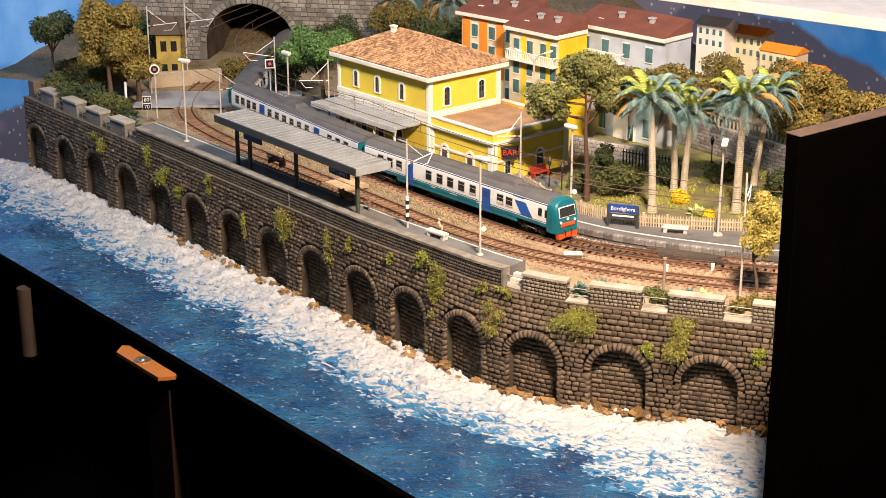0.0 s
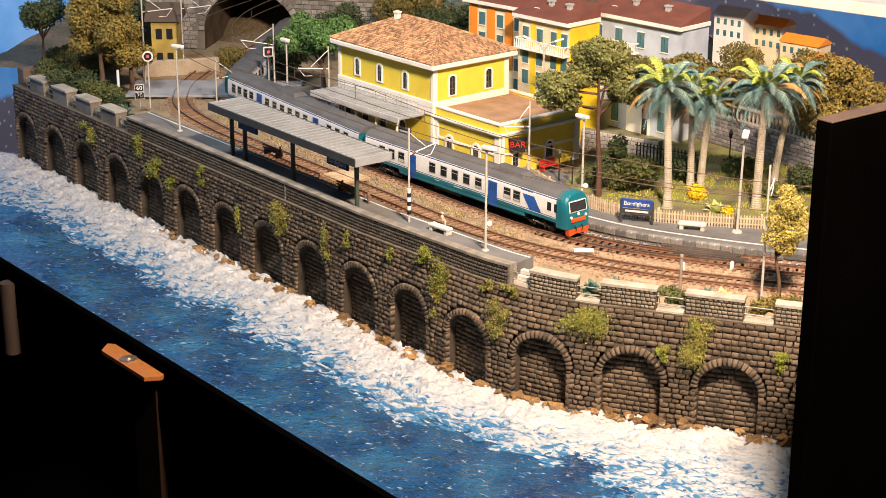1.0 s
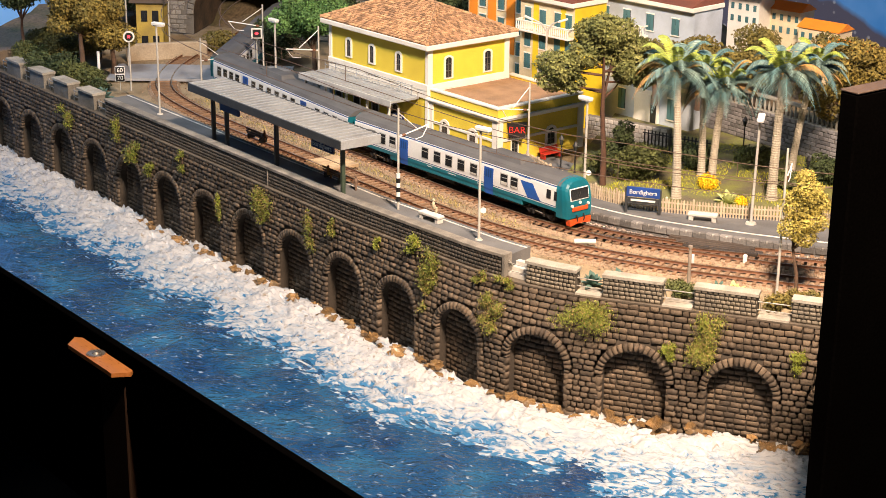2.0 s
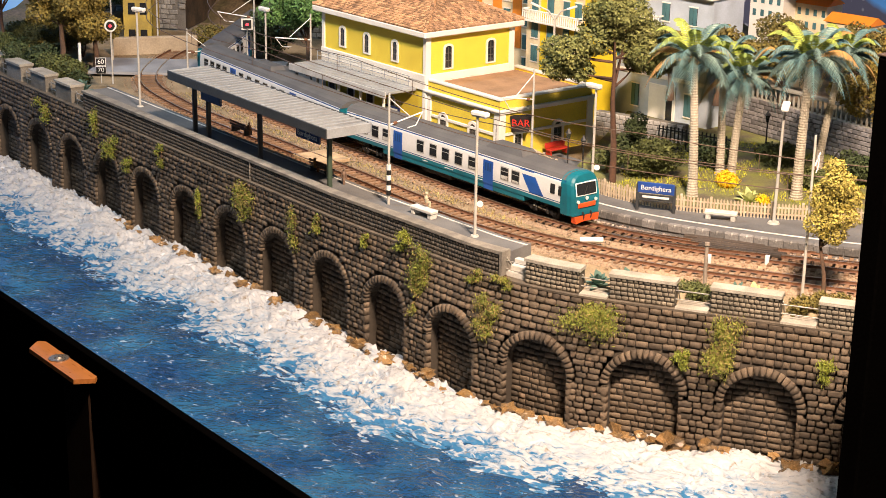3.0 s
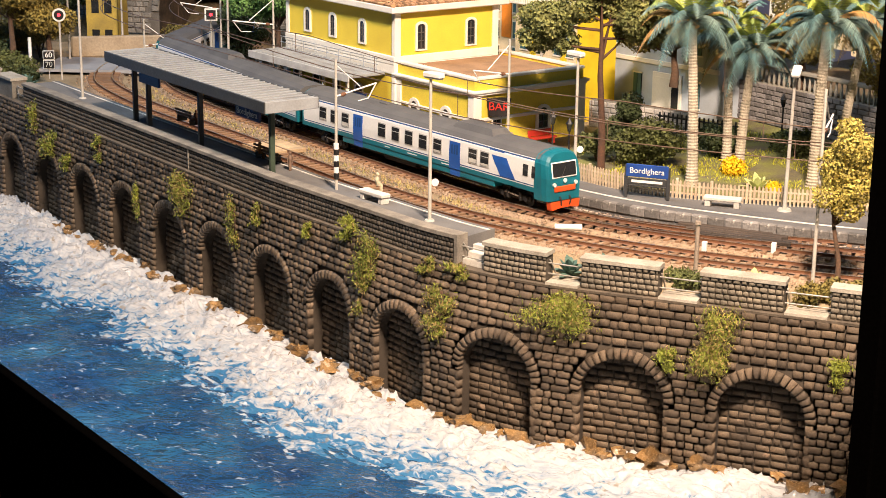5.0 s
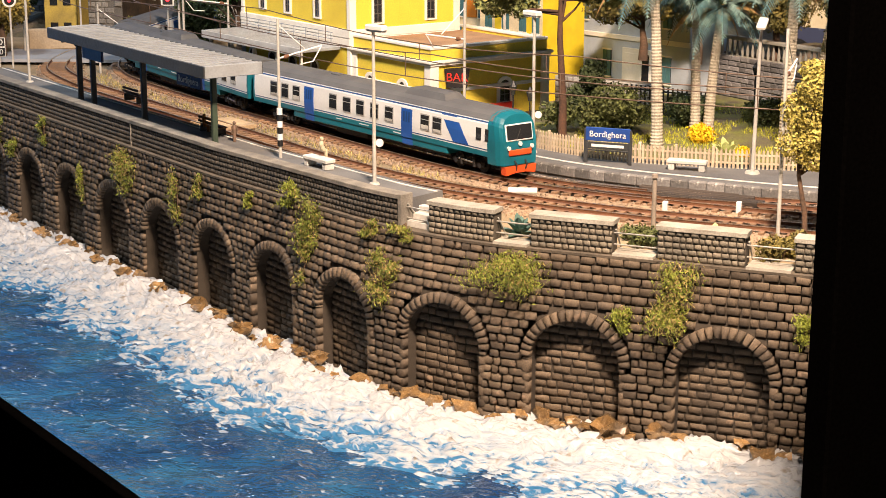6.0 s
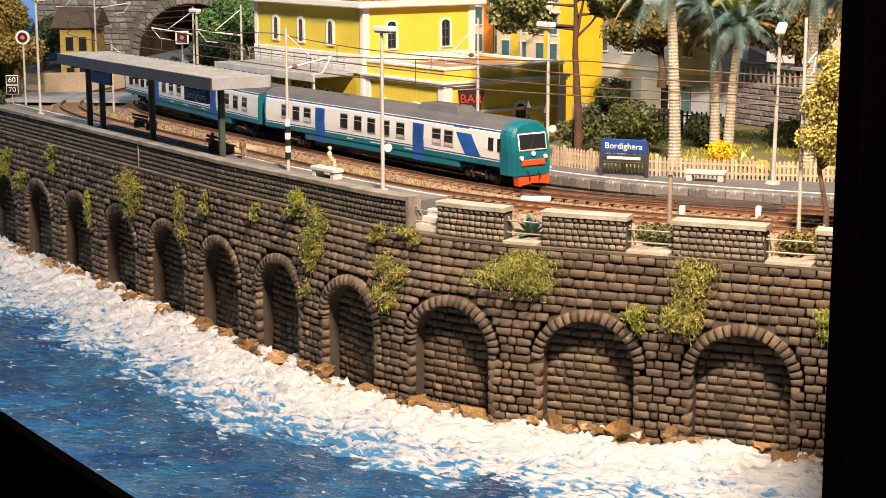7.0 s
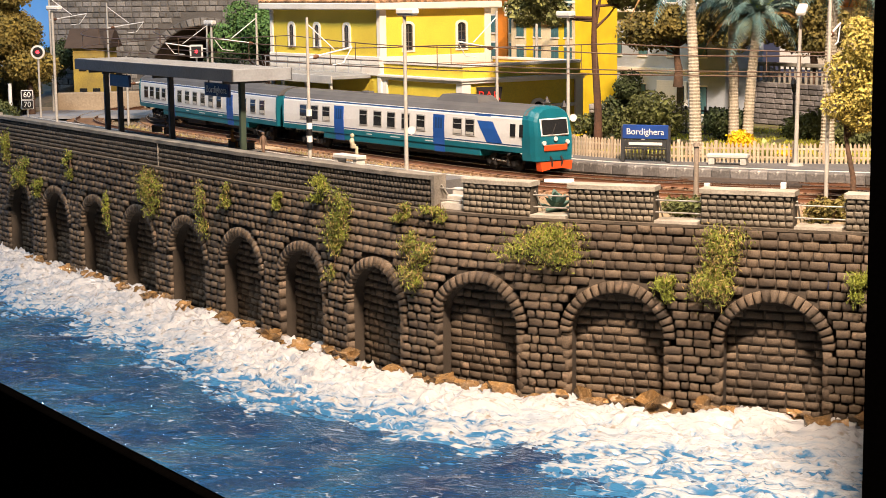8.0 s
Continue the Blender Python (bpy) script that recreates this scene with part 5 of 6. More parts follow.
for k, (x, y, z, w, h, mt) in enumerate(((-75, 730, 150, 42, 66, WHITE), (-28, 735, 150, 40, 56, HOUSE_CREAM), (12, 690, 150, 50, 46, HOUSE_ORANGE), (48, 640, 140, 46, 46, HOUSE_CREAM), (-560, 900, 170, 40, 60, SHUTTER))):
    o = thing("distant_house", at(x, y, z, -24), "small distant house on the hillside below the hills", "house", "distant houses")
    part("wall", Mesh().box(0, w, 0, 30, 0, h), mt if mt is not HOUSE_ORANGE else HOUSE_CREAM, o)
    part("roof", Mesh().hexa([(-2, -2, h), (w + 2, -2, h), (w + 2, 32, h), (-2, 32, h), (-2, 14, h + 8), (w + 2, 14, h + 8), (w + 2, 16, h + 8), (-2, 16, h + 8)]), WHITE if k == 0 else HOUSE_ORANGE, o)
    for r in range(2):
        for q in range(int(w / 10)):
            part("window", Mesh().box(4 + q * 10, 8 + q * 10, -0.5, 0.5, h - 12 - r * 14, h - 5 - r * 14), SHUTTER, o)
COTTAGE = mat("faded_yellow_render", (0.46, 0.33, 0.06), 0.8, 0.2, 600, 40, 0.3, tint=(0.30, 0.22, 0.06))
shed = thing("yellow_cottage", at(-800, 648, 104, 20), "small yellow cottage with a brown roof by the crossing", "house")
part("wall", Mesh().box(-2, 32, 0, 50, 0, 66), COTTAGE, shed)
part("roof", Mesh().hexa([(-10, -5, 66), (38, -5, 66), (38, 54, 66), (-10, 54, 66), (-10, 23, 86), (38, 23, 86), (38, 26, 86), (-10, 26, 86)]), mat("dark_brown_roof", (0.10, 0.07, 0.05), 0.85, 0.2, 800, 60, 0.4), shed)
for x in (8, 22):
    for z in (10, 42):
        part("window", Mesh().box(x - 4, x + 4, -0.6, 0.4, z, z + 14), GLASS, shed)
single("garden_bank", Mesh().box(-60, 40, -4, 4, 0, 22, 1.5), mat("tan_plaster_wall", (0.45, 0.36, 0.25), 0.9, 0.2, 500, 40, 0.5), "low tan wall behind the level crossing", "wall", m=at(-745, 640, 104, 35))

# ---- retaining wall with a balustrade behind the garden ----
rw = thing("wall_garden", at(-55, 520, 104, -34), "grey stone retaining wall behind the palm garden", "wall", kind="structure")
part("core", Mesh().box(0, 380, 0, 14, 0, 44), mat("garden_mortar", (0.11, 0.10, 0.095), 0.9, 0.3, 900, 50, 0.6), rw)
st2 = Mesh()
z = 0.0
while z < 43:
    x = 0.0
    while x < 376:
        w = R.uniform(5, 13)
        flat_stone(st2, [(x + 0.3, z + 0.3), (x + w - 0.3, z + 0.3), (x + w - 0.3, z + 3.9), (x + 0.3, z + 3.9)], 0.9 + R.uniform(0, 0.6))
        x += w
    z += 4.2
part("stonework", st2, mat("garden_wall_stone", (0.20, 0.19, 0.19), 0.85, 0.3, 900, 50, 0.6, island=0.35), rw, kind="stuff")
BALUS = mat("old_balustrade", (0.33, 0.31, 0.26), 0.85, 0.2, 900, 50, 0.4)
bl = thing("balustrade", at(-55, 520, 148, -34), "weathered stone balustrade on the garden wall", "balustrade")
part("base", Mesh().box(0, 380, 1, 7, 0, 2, 0.3), BALUS, bl)
part("top_rail", Mesh().box(0, 380, 1, 7, 15, 18, 0.5), BALUS, bl)
for k in range(64):
    part("baluster", Mesh().tube([(3 + k * 5.9, 4, 2), (3 + k * 5.9, 4, 6), (3 + k * 5.9, 4, 11), (3 + k * 5.9, 4, 15)], [1.0, 1.5, 0.9, 0.9], 6), BALUS, bl)
single("bank_behind", Mesh().box(0, 380, 14, 120, 0, 46), EARTH, "earth bank behind the garden wall", "ground", kind="structure", m=at(-55, 520, 104, -34))

# ---- plants ----
def leafy(name, color, tint, island=0.45):
    return mat(name, color, 0.75, 0.3, 900, 60, 0.0, tint=tint, island=island)


OLIVE = leafy("olive_leaves", (0.20, 0.155, 0.035), (0.11, 0.10, 0.025))
GOLD = leafy("golden_green_leaves", (0.34, 0.29, 0.045), (0.24, 0.22, 0.035))
GOLDTREE = leafy("ochre_green_leaves", (0.27, 0.20, 0.04), (0.17, 0.135, 0.03))
PALEGOLD = leafy("pale_yellow_leaves", (0.46, 0.38, 0.085), (0.33, 0.28, 0.06))
DARKLEAF = leafy("dark_green_leaves", (0.035, 0.055, 0.018), (0.06, 0.08, 0.025))
MIDLEAF = leafy("mid_green_leaves", (0.115, 0.13, 0.035), (0.06, 0.075, 0.022))
GARDENLEAF = leafy("grey_green_leaves", (0.20, 0.205, 0.062), (0.12, 0.14, 0.04), 0.4)
FRESH = leafy("fresh_green_leaves", (0.13, 0.26, 0.07), (0.08, 0.17, 0.045))
BARK = mat("brown_bark", (0.13, 0.075, 0.045), 0.9, 0.4, 700, 80, 0.9, tint=(0.07, 0.045, 0.03))
REDBARK = mat("reddish_bark", (0.105, 0.05, 0.03), 0.9, 0.35, 700, 80, 0.9, tint=(0.06, 0.034, 0.022))


def leaves(mesh, rnd, c, r, count, size, squash=0.8, hollow=0.55):
    """Many small leaf tufts scattered through the shell of a lump."""
    for _ in range(count):
        d = Vector((rnd.gauss(0, 1), rnd.gauss(0, 1), rnd.gauss(0, 1))).normalized()
        k = r * lerp(hollow, 1.05, rnd.random() ** 0.5) * (1 + 0.28 * noise.noise(d * 2.1 + Vector(c) * 0.05))
        p = Vector((c[0] + d.x * k, c[1] + d.y * k, c[2] + d.z * k * squash))
        u = Vector((rnd.gauss(0, 1), rnd.gauss(0, 1), rnd.gauss(0, 1))).normalized()
        v = (u.cross(d) + Vector((0.01, 0, 0))).normalized()
        s = size * rnd.uniform(0.6, 1.4)
        mesh.add([p - u * s * 0.5, p + v * s * 0.5, p + u * s * 0.8, p - v * s * 0.45 + d * s * 0.35], [(0, 1, 2), (0, 2, 3)])


def tree(x, y, z, lumps, material, label, trunk=(3.2, 1.4), bark=BARK, size=2.3, density=1.0, seed=1, name="tree", lean=(0, 0), group="", fork=0.55):
    """lumps: (dx, dy, height, radius) of the crown's clusters."""
    rnd = random.Random(seed)
    o = thing(name, at(x, y, z), label, "tree", group)
    top = max(l[2] for l in lumps)
    wood = Mesh()
    mid = Vector((lean[0], lean[1], top * fork))
    wood.tube([(0, 0, -2), (lean[0] * 0.3 + 0.8, lean[1] * 0.3, top * 0.2), mid * 0.75 + Vector((-0.8, 0, 0)), mid, mid + Vector((lean[0] * 0.4, 0, top * 0.25))], [trunk[0] * 1.25, trunk[0], lerp(*trunk, 0.5), trunk[1], trunk[1] * 0.6], 9)
    part("trunk", wood, bark, o)
    for lx, ly, lz, lr in lumps:
        base = mid * (0.75 if lz < top * 0.8 else 1.0) if fork < 0.6 else Vector((lean[0], lean[1], min(lz - 6, top * rnd.uniform(fork - 0.12, fork + 0.18))))
        tip = Vector((lx, ly, lz))
        part("limb", Mesh().tube([base, base.lerp(tip, 0.5) + Vector((0, 0, -2)), tip], [trunk[1] * 0.8, trunk[1] * 0.5, 0.3], 6), bark, o)
    crown = Mesh()
    for lx, ly, lz, lr in lumps:
        leaves(crown, rnd, (lx, ly, lz), lr, int(lr * lr * 3.4 * density), size)
    part("crown", crown, material, o)
    return o


def lumps_in(rnd, n, cx, cy, cz, rx, ry, rz, r0, r1):
    out = []
    for _ in range(n):
        d = Vector((rnd.gauss(0, 1), rnd.gauss(0, 1), rnd.gauss(0, 1))).normalized() * rnd.uniform(0.3, 1.0)
        out.append((cx + d.x * rx, cy + d.y * ry, cz + d.z * rz, rnd.uniform(r0, r1)))
    return out


rn = random.Random(11)
tree(-792, 500, 108, lumps_in(rn, 26, 0, 0, 84, 52, 40, 46, 15, 23), GOLDTREE, "olive-golden broadleaf tree beside the level crossing", seed=2, size=2.4)
tree(-762, 520, 108, lumps_in(rn, 9, 0, 0, 62, 24, 22, 30, 12, 18), GOLDTREE, "smaller olive-golden tree beside the level crossing", seed=3)
tree(-909, 557, 106, lumps_in(rn, 14, -4, 0, 84, 32, 28, 12, 12, 18), DARKLEAF, "umbrella pine with a dark flat crown and bare trunk", seed=4, bark=REDBARK, trunk=(2.4, 1.4))
tree(-100, 272, 114, [(-52, 0, 98, 14), (-40, -6, 112, 17), (-56, 6, 112, 13), (-34, 4, 96, 12), (-22, 2, 124, 17), (-8, 6, 138, 20), (8, 0, 146, 18), (-2, -8, 152, 15), (-18, 0, 146, 14), (22, 6, 130, 16), (26, -4, 116, 15), (16, 8, 108, 13), (32, 4, 106, 12), (2, 12, 124, 15)], GARDENLEAF, "tall garden tree with a reddish trunk and green crown", bark=REDBARK, trunk=(2.7, 1.5), seed=5, lean=(-3, 0), density=2.4, size=1.9, fork=0.64)
tree(112, 62, 106, [(-6, 0, 58, 12), (6, 2, 64, 13), (-3, 3, 76, 14), (4, -2, 88, 12), (0, 2, 98, 8), (10, 4, 78, 11), (3, 0, 50, 9)], PALEGOLD, "small yellow-green tree behind the parapet", trunk=(1.5, 0.8), seed=6, size=1.3, density=3.2, lean=(-6, 0))
for k, (x, y, z, n, rx, rz, mt) in enumerate(((120, 430, 130, 22, 52, 50, GOLDTREE), (190, 400, 130, 20, 44, 52, GOLDTREE), (-98, 466, 150, 12, 34, 20, OLIVE), (-52, 462, 150, 11, 30, 20, OLIVE), (4, 490, 150, 12, 30, 28, OLIVE), (70, 520, 150, 9, 36, 22, OLIVE))):
    tree(x, y, z, lumps_in(rn, n, 0, 0, 60 if k < 2 else 48, rx, 24, rz, 12, 19), mt, "dense olive-brown tree on the bank behind the garden", seed=20 + k, group="trees behind the garden")
tree(-518, 556, 106, lumps_in(rn, 16, 0, 0, 86, 44, 30, 22, 14, 20), FRESH, "round fresh green tree beside the station building", seed=31, size=2.0, density=1.3)
for k, (x, y, z, n, rx, mt) in enumerate(((-400, 720, 140, 12, 50, DARKLEAF), (-480, 760, 150, 12, 60, OLIVE), (-560, 700, 130, 8, 40, DARKLEAF), (-330, 700, 150, 9, 40, MIDLEAF), (-880, 720, 120, 9, 50, DARKLEAF), (-610, 640, 106, 8, 24, DARKLEAF))):
    tree(x, y, z, lumps_in(rn, n, 0, 0, 40, rx, 30, 20, 14, 20), mt, "dark shrubby tree on the hillside behind the station", seed=40 + k, group="hillside trees", density=0.8)


def bush(x, y, z, r, h, material, label, seed, name="bush", size=1.9, group="garden bushes"):
    rnd = random.Random(seed)
    o = thing(name, at(x, y, z), label, "bush", group)
    m = Mesh()
    for _ in range(7):
        leaves(m, rnd, (rnd.uniform(-r, r) * 0.6, rnd.uniform(-r, r) * 0.6, h * rnd.uniform(0.3, 0.75)), r * rnd.uniform(0.45, 0.7), int(r * r * 1.5), size)
    part("foliage", m, material, o)
    st = Mesh()
    for k in range(4):
        st.tube([(0, 0, -1), (rnd.uniform(-r, r) * 0.5, rnd.uniform(-r, r) * 0.5, h * 0.6)], [0.9, 0.3], 5)
    part("stalk", st, BARK, o)
    return o


bush(-76, 296, 115, 24, 44, MIDLEAF, "tall olive green conifer bush in the garden", 51)
bush(-97, 312, 115, 15, 66, DARKLEAF, "narrow upright green bush beside the tree", 52)
bush(-112, 300, 115, 14, 28, MIDLEAF, "green bush behind the picket fence", 53)
bush(-33, 356, 115, 18, 24, DARKLEAF, "dark green shrub under the palms", 54)
bush(20, 390, 115, 18, 20, MIDLEAF, "green shrub before the garden wall", 55)
bush(60, 330, 115, 14, 16, MIDLEAF, "green shrub under the palms", 56)
bush(95, 360, 115, 20, 26, DARKLEAF, "dark green shrub before the garden wall", 57)
FLOWER = leafy("yellow_flowers", (0.85, 0.62, 0.01), (0.80, 0.50, 0.01), 0.25)
bush(-8, 300, 115, 12, 13, FLOWER, "low bush covered in bright yellow flowers", 58, "flower_bush", 1.6)
bush(34, 262, 115, 8, 5, FLOWER, "small patch of yellow flowers beside the fence", 59, "flower_bush", 1.4)
for k, (x, y, r, h) in enumerate(((-775, 478, 24, 22), (-830, 505, 28, 26), (-885, 540, 26, 24), (-745, 462, 12, 12))):
    bush(x, y, 105, r, h, DARKLEAF if k % 2 else MIDLEAF, "dark green shrub behind the crenellated parapet", 70 + k, group="shrubs by the parapet")
for k, (x, y, r, h) in enumerate(((-858, 560, 26, 40), (-905, 590, 28, 36), (-820, 585, 24, 44), (-870, 630, 30, 50), (-700, 690, 22, 30))):
    bush(x, y, 104, r, h, GOLDTREE if k % 2 else OLIVE, "dry brown undergrowth beside the level crossing", 170 + k, group="dry undergrowth")
GRASS = leafy("yellow_green_grass", (0.46, 0.45, 0.035), (0.27, 0.28, 0.035))
grass = Mesh()
for k in range(16000):
    x, y = R.uniform(-130, 150), R.uniform(232, 460)
    q = Vector((x, y, 0))
    if noise.noise(q * 0.022 + Vector((2, 7, 0))) < -0.02 or (x < -60 and y < 232 - (x + 60) * 0.5):
        continue
    a, h, w = R.uniform(0, 6.3), R.uniform(1.0, 3.2), 0.45
    grass.add([(x - w * math.cos(a), y - w * math.sin(a), 116), (x + w * math.cos(a), y + w * math.sin(a), 116), (x + R.uniform(-1, 1), y + R.uniform(-1, 1), 116 + h)], [(0, 1, 2)])
single("grass", grass, GRASS, "short yellow-green grass in the palm garden", "grass", kind="stuff")

# palms
PALMTRUNK = mat("pale_palm_trunk", (0.47, 0.42, 0.33), 0.85, 0.3, 900, 90, 0.5, tint=(0.34, 0.30, 0.23))
FRONDS = {
    "teal": leafy("blue_green_frond", (0.055, 0.135, 0.145), (0.19, 0.27, 0.235), 0.4),
    "yellow": leafy("yellow_green_frond", (0.36, 0.42, 0.06), (0.20, 0.28, 0.07), 0.3),
    "dry": leafy("dry_orange_frond", (0.45, 0.27, 0.08), (0.30, 0.18, 0.07), 0.3),
    "dark": leafy("dark_frond", (0.035, 0.06, 0.05), (0.06, 0.10, 0.08), 0.3),
}


def frond(rnd, heading, rise, length, droop):
    m = Mesh()
    h = Vector((math.cos(heading), math.sin(heading), 0))
    sidev = Vector((-h.y, h.x, 0))
    pts = []
    n = 15
    for k in range(n + 1):
        u = k / n
        pts.append(h * (length * u * (1 - 0.18 * droop * u)) + Vector((0, 0, rise * math.sin(min(1, u * 1.25) * 1.4) - droop * length * 0.62 * u ** 2.2)))
    m.tube(pts, [0.75 * (1 - 0.8 * k / n) for k in range(n + 1)], 5)
    for k in range(1, n + 1):
        d = (pts[k] - pts[k - 1]).normalized()
        up = sidev.cross(d)
        for s in (-1, 1):
            for half in (0, 0.5):
                p = pts[k - 1].lerp(pts[k], half)
                ll = length * 0.27 * math.sin(math.pi * min(0.98, 0.18 + 0.8 * (k + half) / (n + 1))) * rnd.uniform(0.85, 1.1)
                tip = p + sidev * s * ll * 0.78 + d * ll * 0.55 - up * ll * (-0.05) + Vector((0, 0, -ll * 0.30))
                w = d * 0.74
                m.add([p - w * 0.5, p + w, p.lerp(tip, 0.6) + w * 0.9 + Vector((0, 0, 0.5)), tip, p.lerp(tip, 0.6) - w * 0.5], [(0, 1, 2, 4), (4, 2, 3)])
    return m


def palm(x, y, z, height, label, lean=(0, 0), spread=44, seed=1, trunk_r=4.2):
    rnd = random.Random(seed)
    o = thing("palm_tree", at(x, y, z), label, "palm tree", "garden palms")
    pts, radii = [], []
    rings = int(height / 2.2)
    for k in range(rings + 1):
        u = k / rings
        bx, by = lean[0] * u ** 1.6, lean[1] * u ** 1.6
        r = lerp(trunk_r, trunk_r * 0.68, u) * (1.25 - 0.25 * min(1, u * 8))
        for dz, rr in ((0, 0.97), (1.3, 1.06)):
            pts.append((bx, by, height * u + dz))
            radii.append(r * rr)
    part("trunk", Mesh().tube(pts, radii, 10, smooth=False), PALMTRUNK, o, "pale ringed trunk")
    top = Vector((lean[0], lean[1], height + 1))
    part("crown_heart", Mesh().blob((top.x, top.y, top.z + 1), trunk_r * 1.3, 2, 0.4, seed), FRONDS["dry"], o)
    total = 30
    for k in range(total):
        layer = k / total
        heading = k * 2.39996 + rnd.uniform(-0.2, 0.2)
        kind = "yellow" if layer < 0.24 and k % 3 else ("teal" if rnd.random() < 0.86 else "dry") if layer < 0.8 else rnd.choice(("dry", "dark", "teal", "teal"))
        f = frond(rnd, heading, lerp(34, 4, layer) * spread / 44, spread * lerp(0.72, 1.05, min(1, layer * 1.6)) * rnd.uniform(0.9, 1.1), lerp(0.35, 1.35, layer))
        ob = part("frond", f, FRONDS[kind], o)
        ob.matrix_basis = Matrix.Translation(top * MM)


palm(-27, 257, 113, 118, "tall palm with a pale ringed trunk and blue-green fronds", (-6, 2), 46, 3)
palm(-8, 324, 113, 92, "palm with drooping dry orange fronds in the garden", (6, 2), 42, 8, 4.0)
palm(-20, 334, 113, 100, "shaded palm behind the others in the garden", (-4, 4), 40, 13, 3.8)
palm(55, 284, 113, 118, "tall palm with a thick pale trunk and blue-green fronds", (2, 2), 46, 21, 4.6)
palm(62, 347, 113, 112, "slanting palm with a curved pale trunk", (14, 0), 40, 34, 3.8)
palm(-420, 770, 150, 60, "small palm on the hillside behind the station", (0, 0), 40, 44, 3.6)
palm(-505, 800, 140, 60, "small palm on the hillside above the tunnel", (0, 0), 36, 55, 3.6)

# agaves between the parapet blocks
AGAVE = leafy("blue_green_agave", (0.05, 0.11, 0.10), (0.09, 0.16, 0.12), 0.3)
PALEAGAVE = leafy("pale_green_agave", (0.45, 0.48, 0.20), (0.36, 0.40, 0.14), 0.3)


def agave(x, y, z, r, material, label, seed):
    rnd = random.Random(seed)
    o = thing("agave", at(x, y, z), label, "plant", "agave plants")
    for k in range(16):
        a, e = k * 2.4, lerp(1.35, 0.2, k / 16)
        d = Vector((math.cos(a) * math.cos(e), math.sin(a) * math.cos(e), math.sin(e)))
        s = Vector((-math.sin(a), math.cos(a), 0))
        L = r * rnd.uniform(0.8, 1.15)
        q = [d * L * u + Vector((0, 0, -L * 0.25 * u * u)) for u in (0, 0.5, 0.8, 1)]
        w = r * 0.16
        m = Mesh().add([q[0] - s * w, q[0] + s * w, q[1] + s * w * 1.2, q[1] - s * w * 1.2, q[2] + s * w * 0.7, q[2] - s * w * 0.7, q[3], q[1] + Vector((0, 0, -w)), q[0] + Vector((0, 0, -w))],
                       [(0, 1, 2, 3), (3, 2, 4, 5), (5, 4, 6), (0, 3, 7, 8), (1, 8, 7, 2), (3, 5, 7), (2, 7, 4), (5, 6, 7), (4, 7, 6)])
        part("leaf", m, material, o)


agave(-45, 34, 106, 14, AGAVE, "large blue-green agave between parapet blocks", 1)
agave(-28, 52, 106, 12, AGAVE, "blue-green agave behind the parapet", 2)
agave(-14, 44, 107, 10, PALEAGAVE, "pale green agave behind the parapet", 3)
agave(66, 44, 110, 13, PALEAGAVE, "pale yellow-green agave behind a parapet block", 4)
agave(52, 52, 107, 11, AGAVE, "blue-green agave behind the parapet", 5)
agave(20, 263, 115, 16, PALEAGAVE, "pale spiky agave beside the picket fence", 6)
agave(-722, 425, 106, 20, AGAVE, "large agave behind the wall's crenellations", 7)
for k, (x, y, r) in enumerate(((30, 36, 10), (104, 38, 12), (20, 48, 8), (120, 50, 14))):
    bush(x, y, 105, r, r * 0.9, OLIVE if k % 2 else MIDLEAF, "low scrub growing behind the parapet", 90 + k, size=1.5, group="scrub behind the parapet")

# creepers hanging on the sea wall
CREEPER = leafy("creeper_leaves", (0.22, 0.25, 0.028), (0.13, 0.16, 0.024), 0.4)
DRYCREEP = leafy("dry_creeper", (0.34, 0.25, 0.09), (0.22, 0.16, 0.05))


def on_wall(s, out, z):
    x, y, _ = wp(s, out, min(z, 102))
    return (x, y, z)


def creeper(s, z, w, h, seed, dense=1.0, dry=0.2, thick=5.0):
    rnd = random.Random(seed)
    o = thing("creeper", at(0, 0), "green and brown creeper hanging on the stone wall", "creeper", "creepers on the sea wall")
    green, brown, stem = Mesh(), Mesh(), Mesh()
    clusters = [(rnd.gauss(0, 0.25) * w, rnd.uniform(-0.5, 0.5) * h) for _ in range(max(4, int(w * h / 60)))]
    for cx, cz in clusters:
        stem.tube([on_wall(s, 1.2, z + h * 0.45), on_wall(s + cx * 0.7, 2.0, z + cz * 0.5), on_wall(s + cx, 2.5, z + cz)], [0.5, 0.4, 0.2], 5)
        for _ in range(int(190 * dense)):
            u, v = rnd.gauss(cx, w * 0.14), rnd.gauss(cz, h * 0.12)
            out = abs(rnd.gauss(0, thick * 0.75)) + 0.8
            p = Vector(on_wall(s + u, out, z + v))
            a = Vector((rnd.gauss(0, 0.8), rnd.gauss(0, 0.8), rnd.gauss(0, 1.3))).normalized()
            b = a.cross(Vector((rnd.gauss(0, 1), rnd.gauss(0, 1), rnd.gauss(0, 1)))).normalized()
            k = rnd.uniform(0.5, 1.35)
            (brown if rnd.random() < dry else green).add([p - a * k, p + b * k * 0.3, p + a * k * 1.5, p - b * k * 0.3], [(0, 1, 2, 3)])
    part("stalk", stem, BARK, o)
    part("leaves", green, CREEPER, o)
    if brown.f:
        part("dry_leaves", brown, DRYCREEP, o)


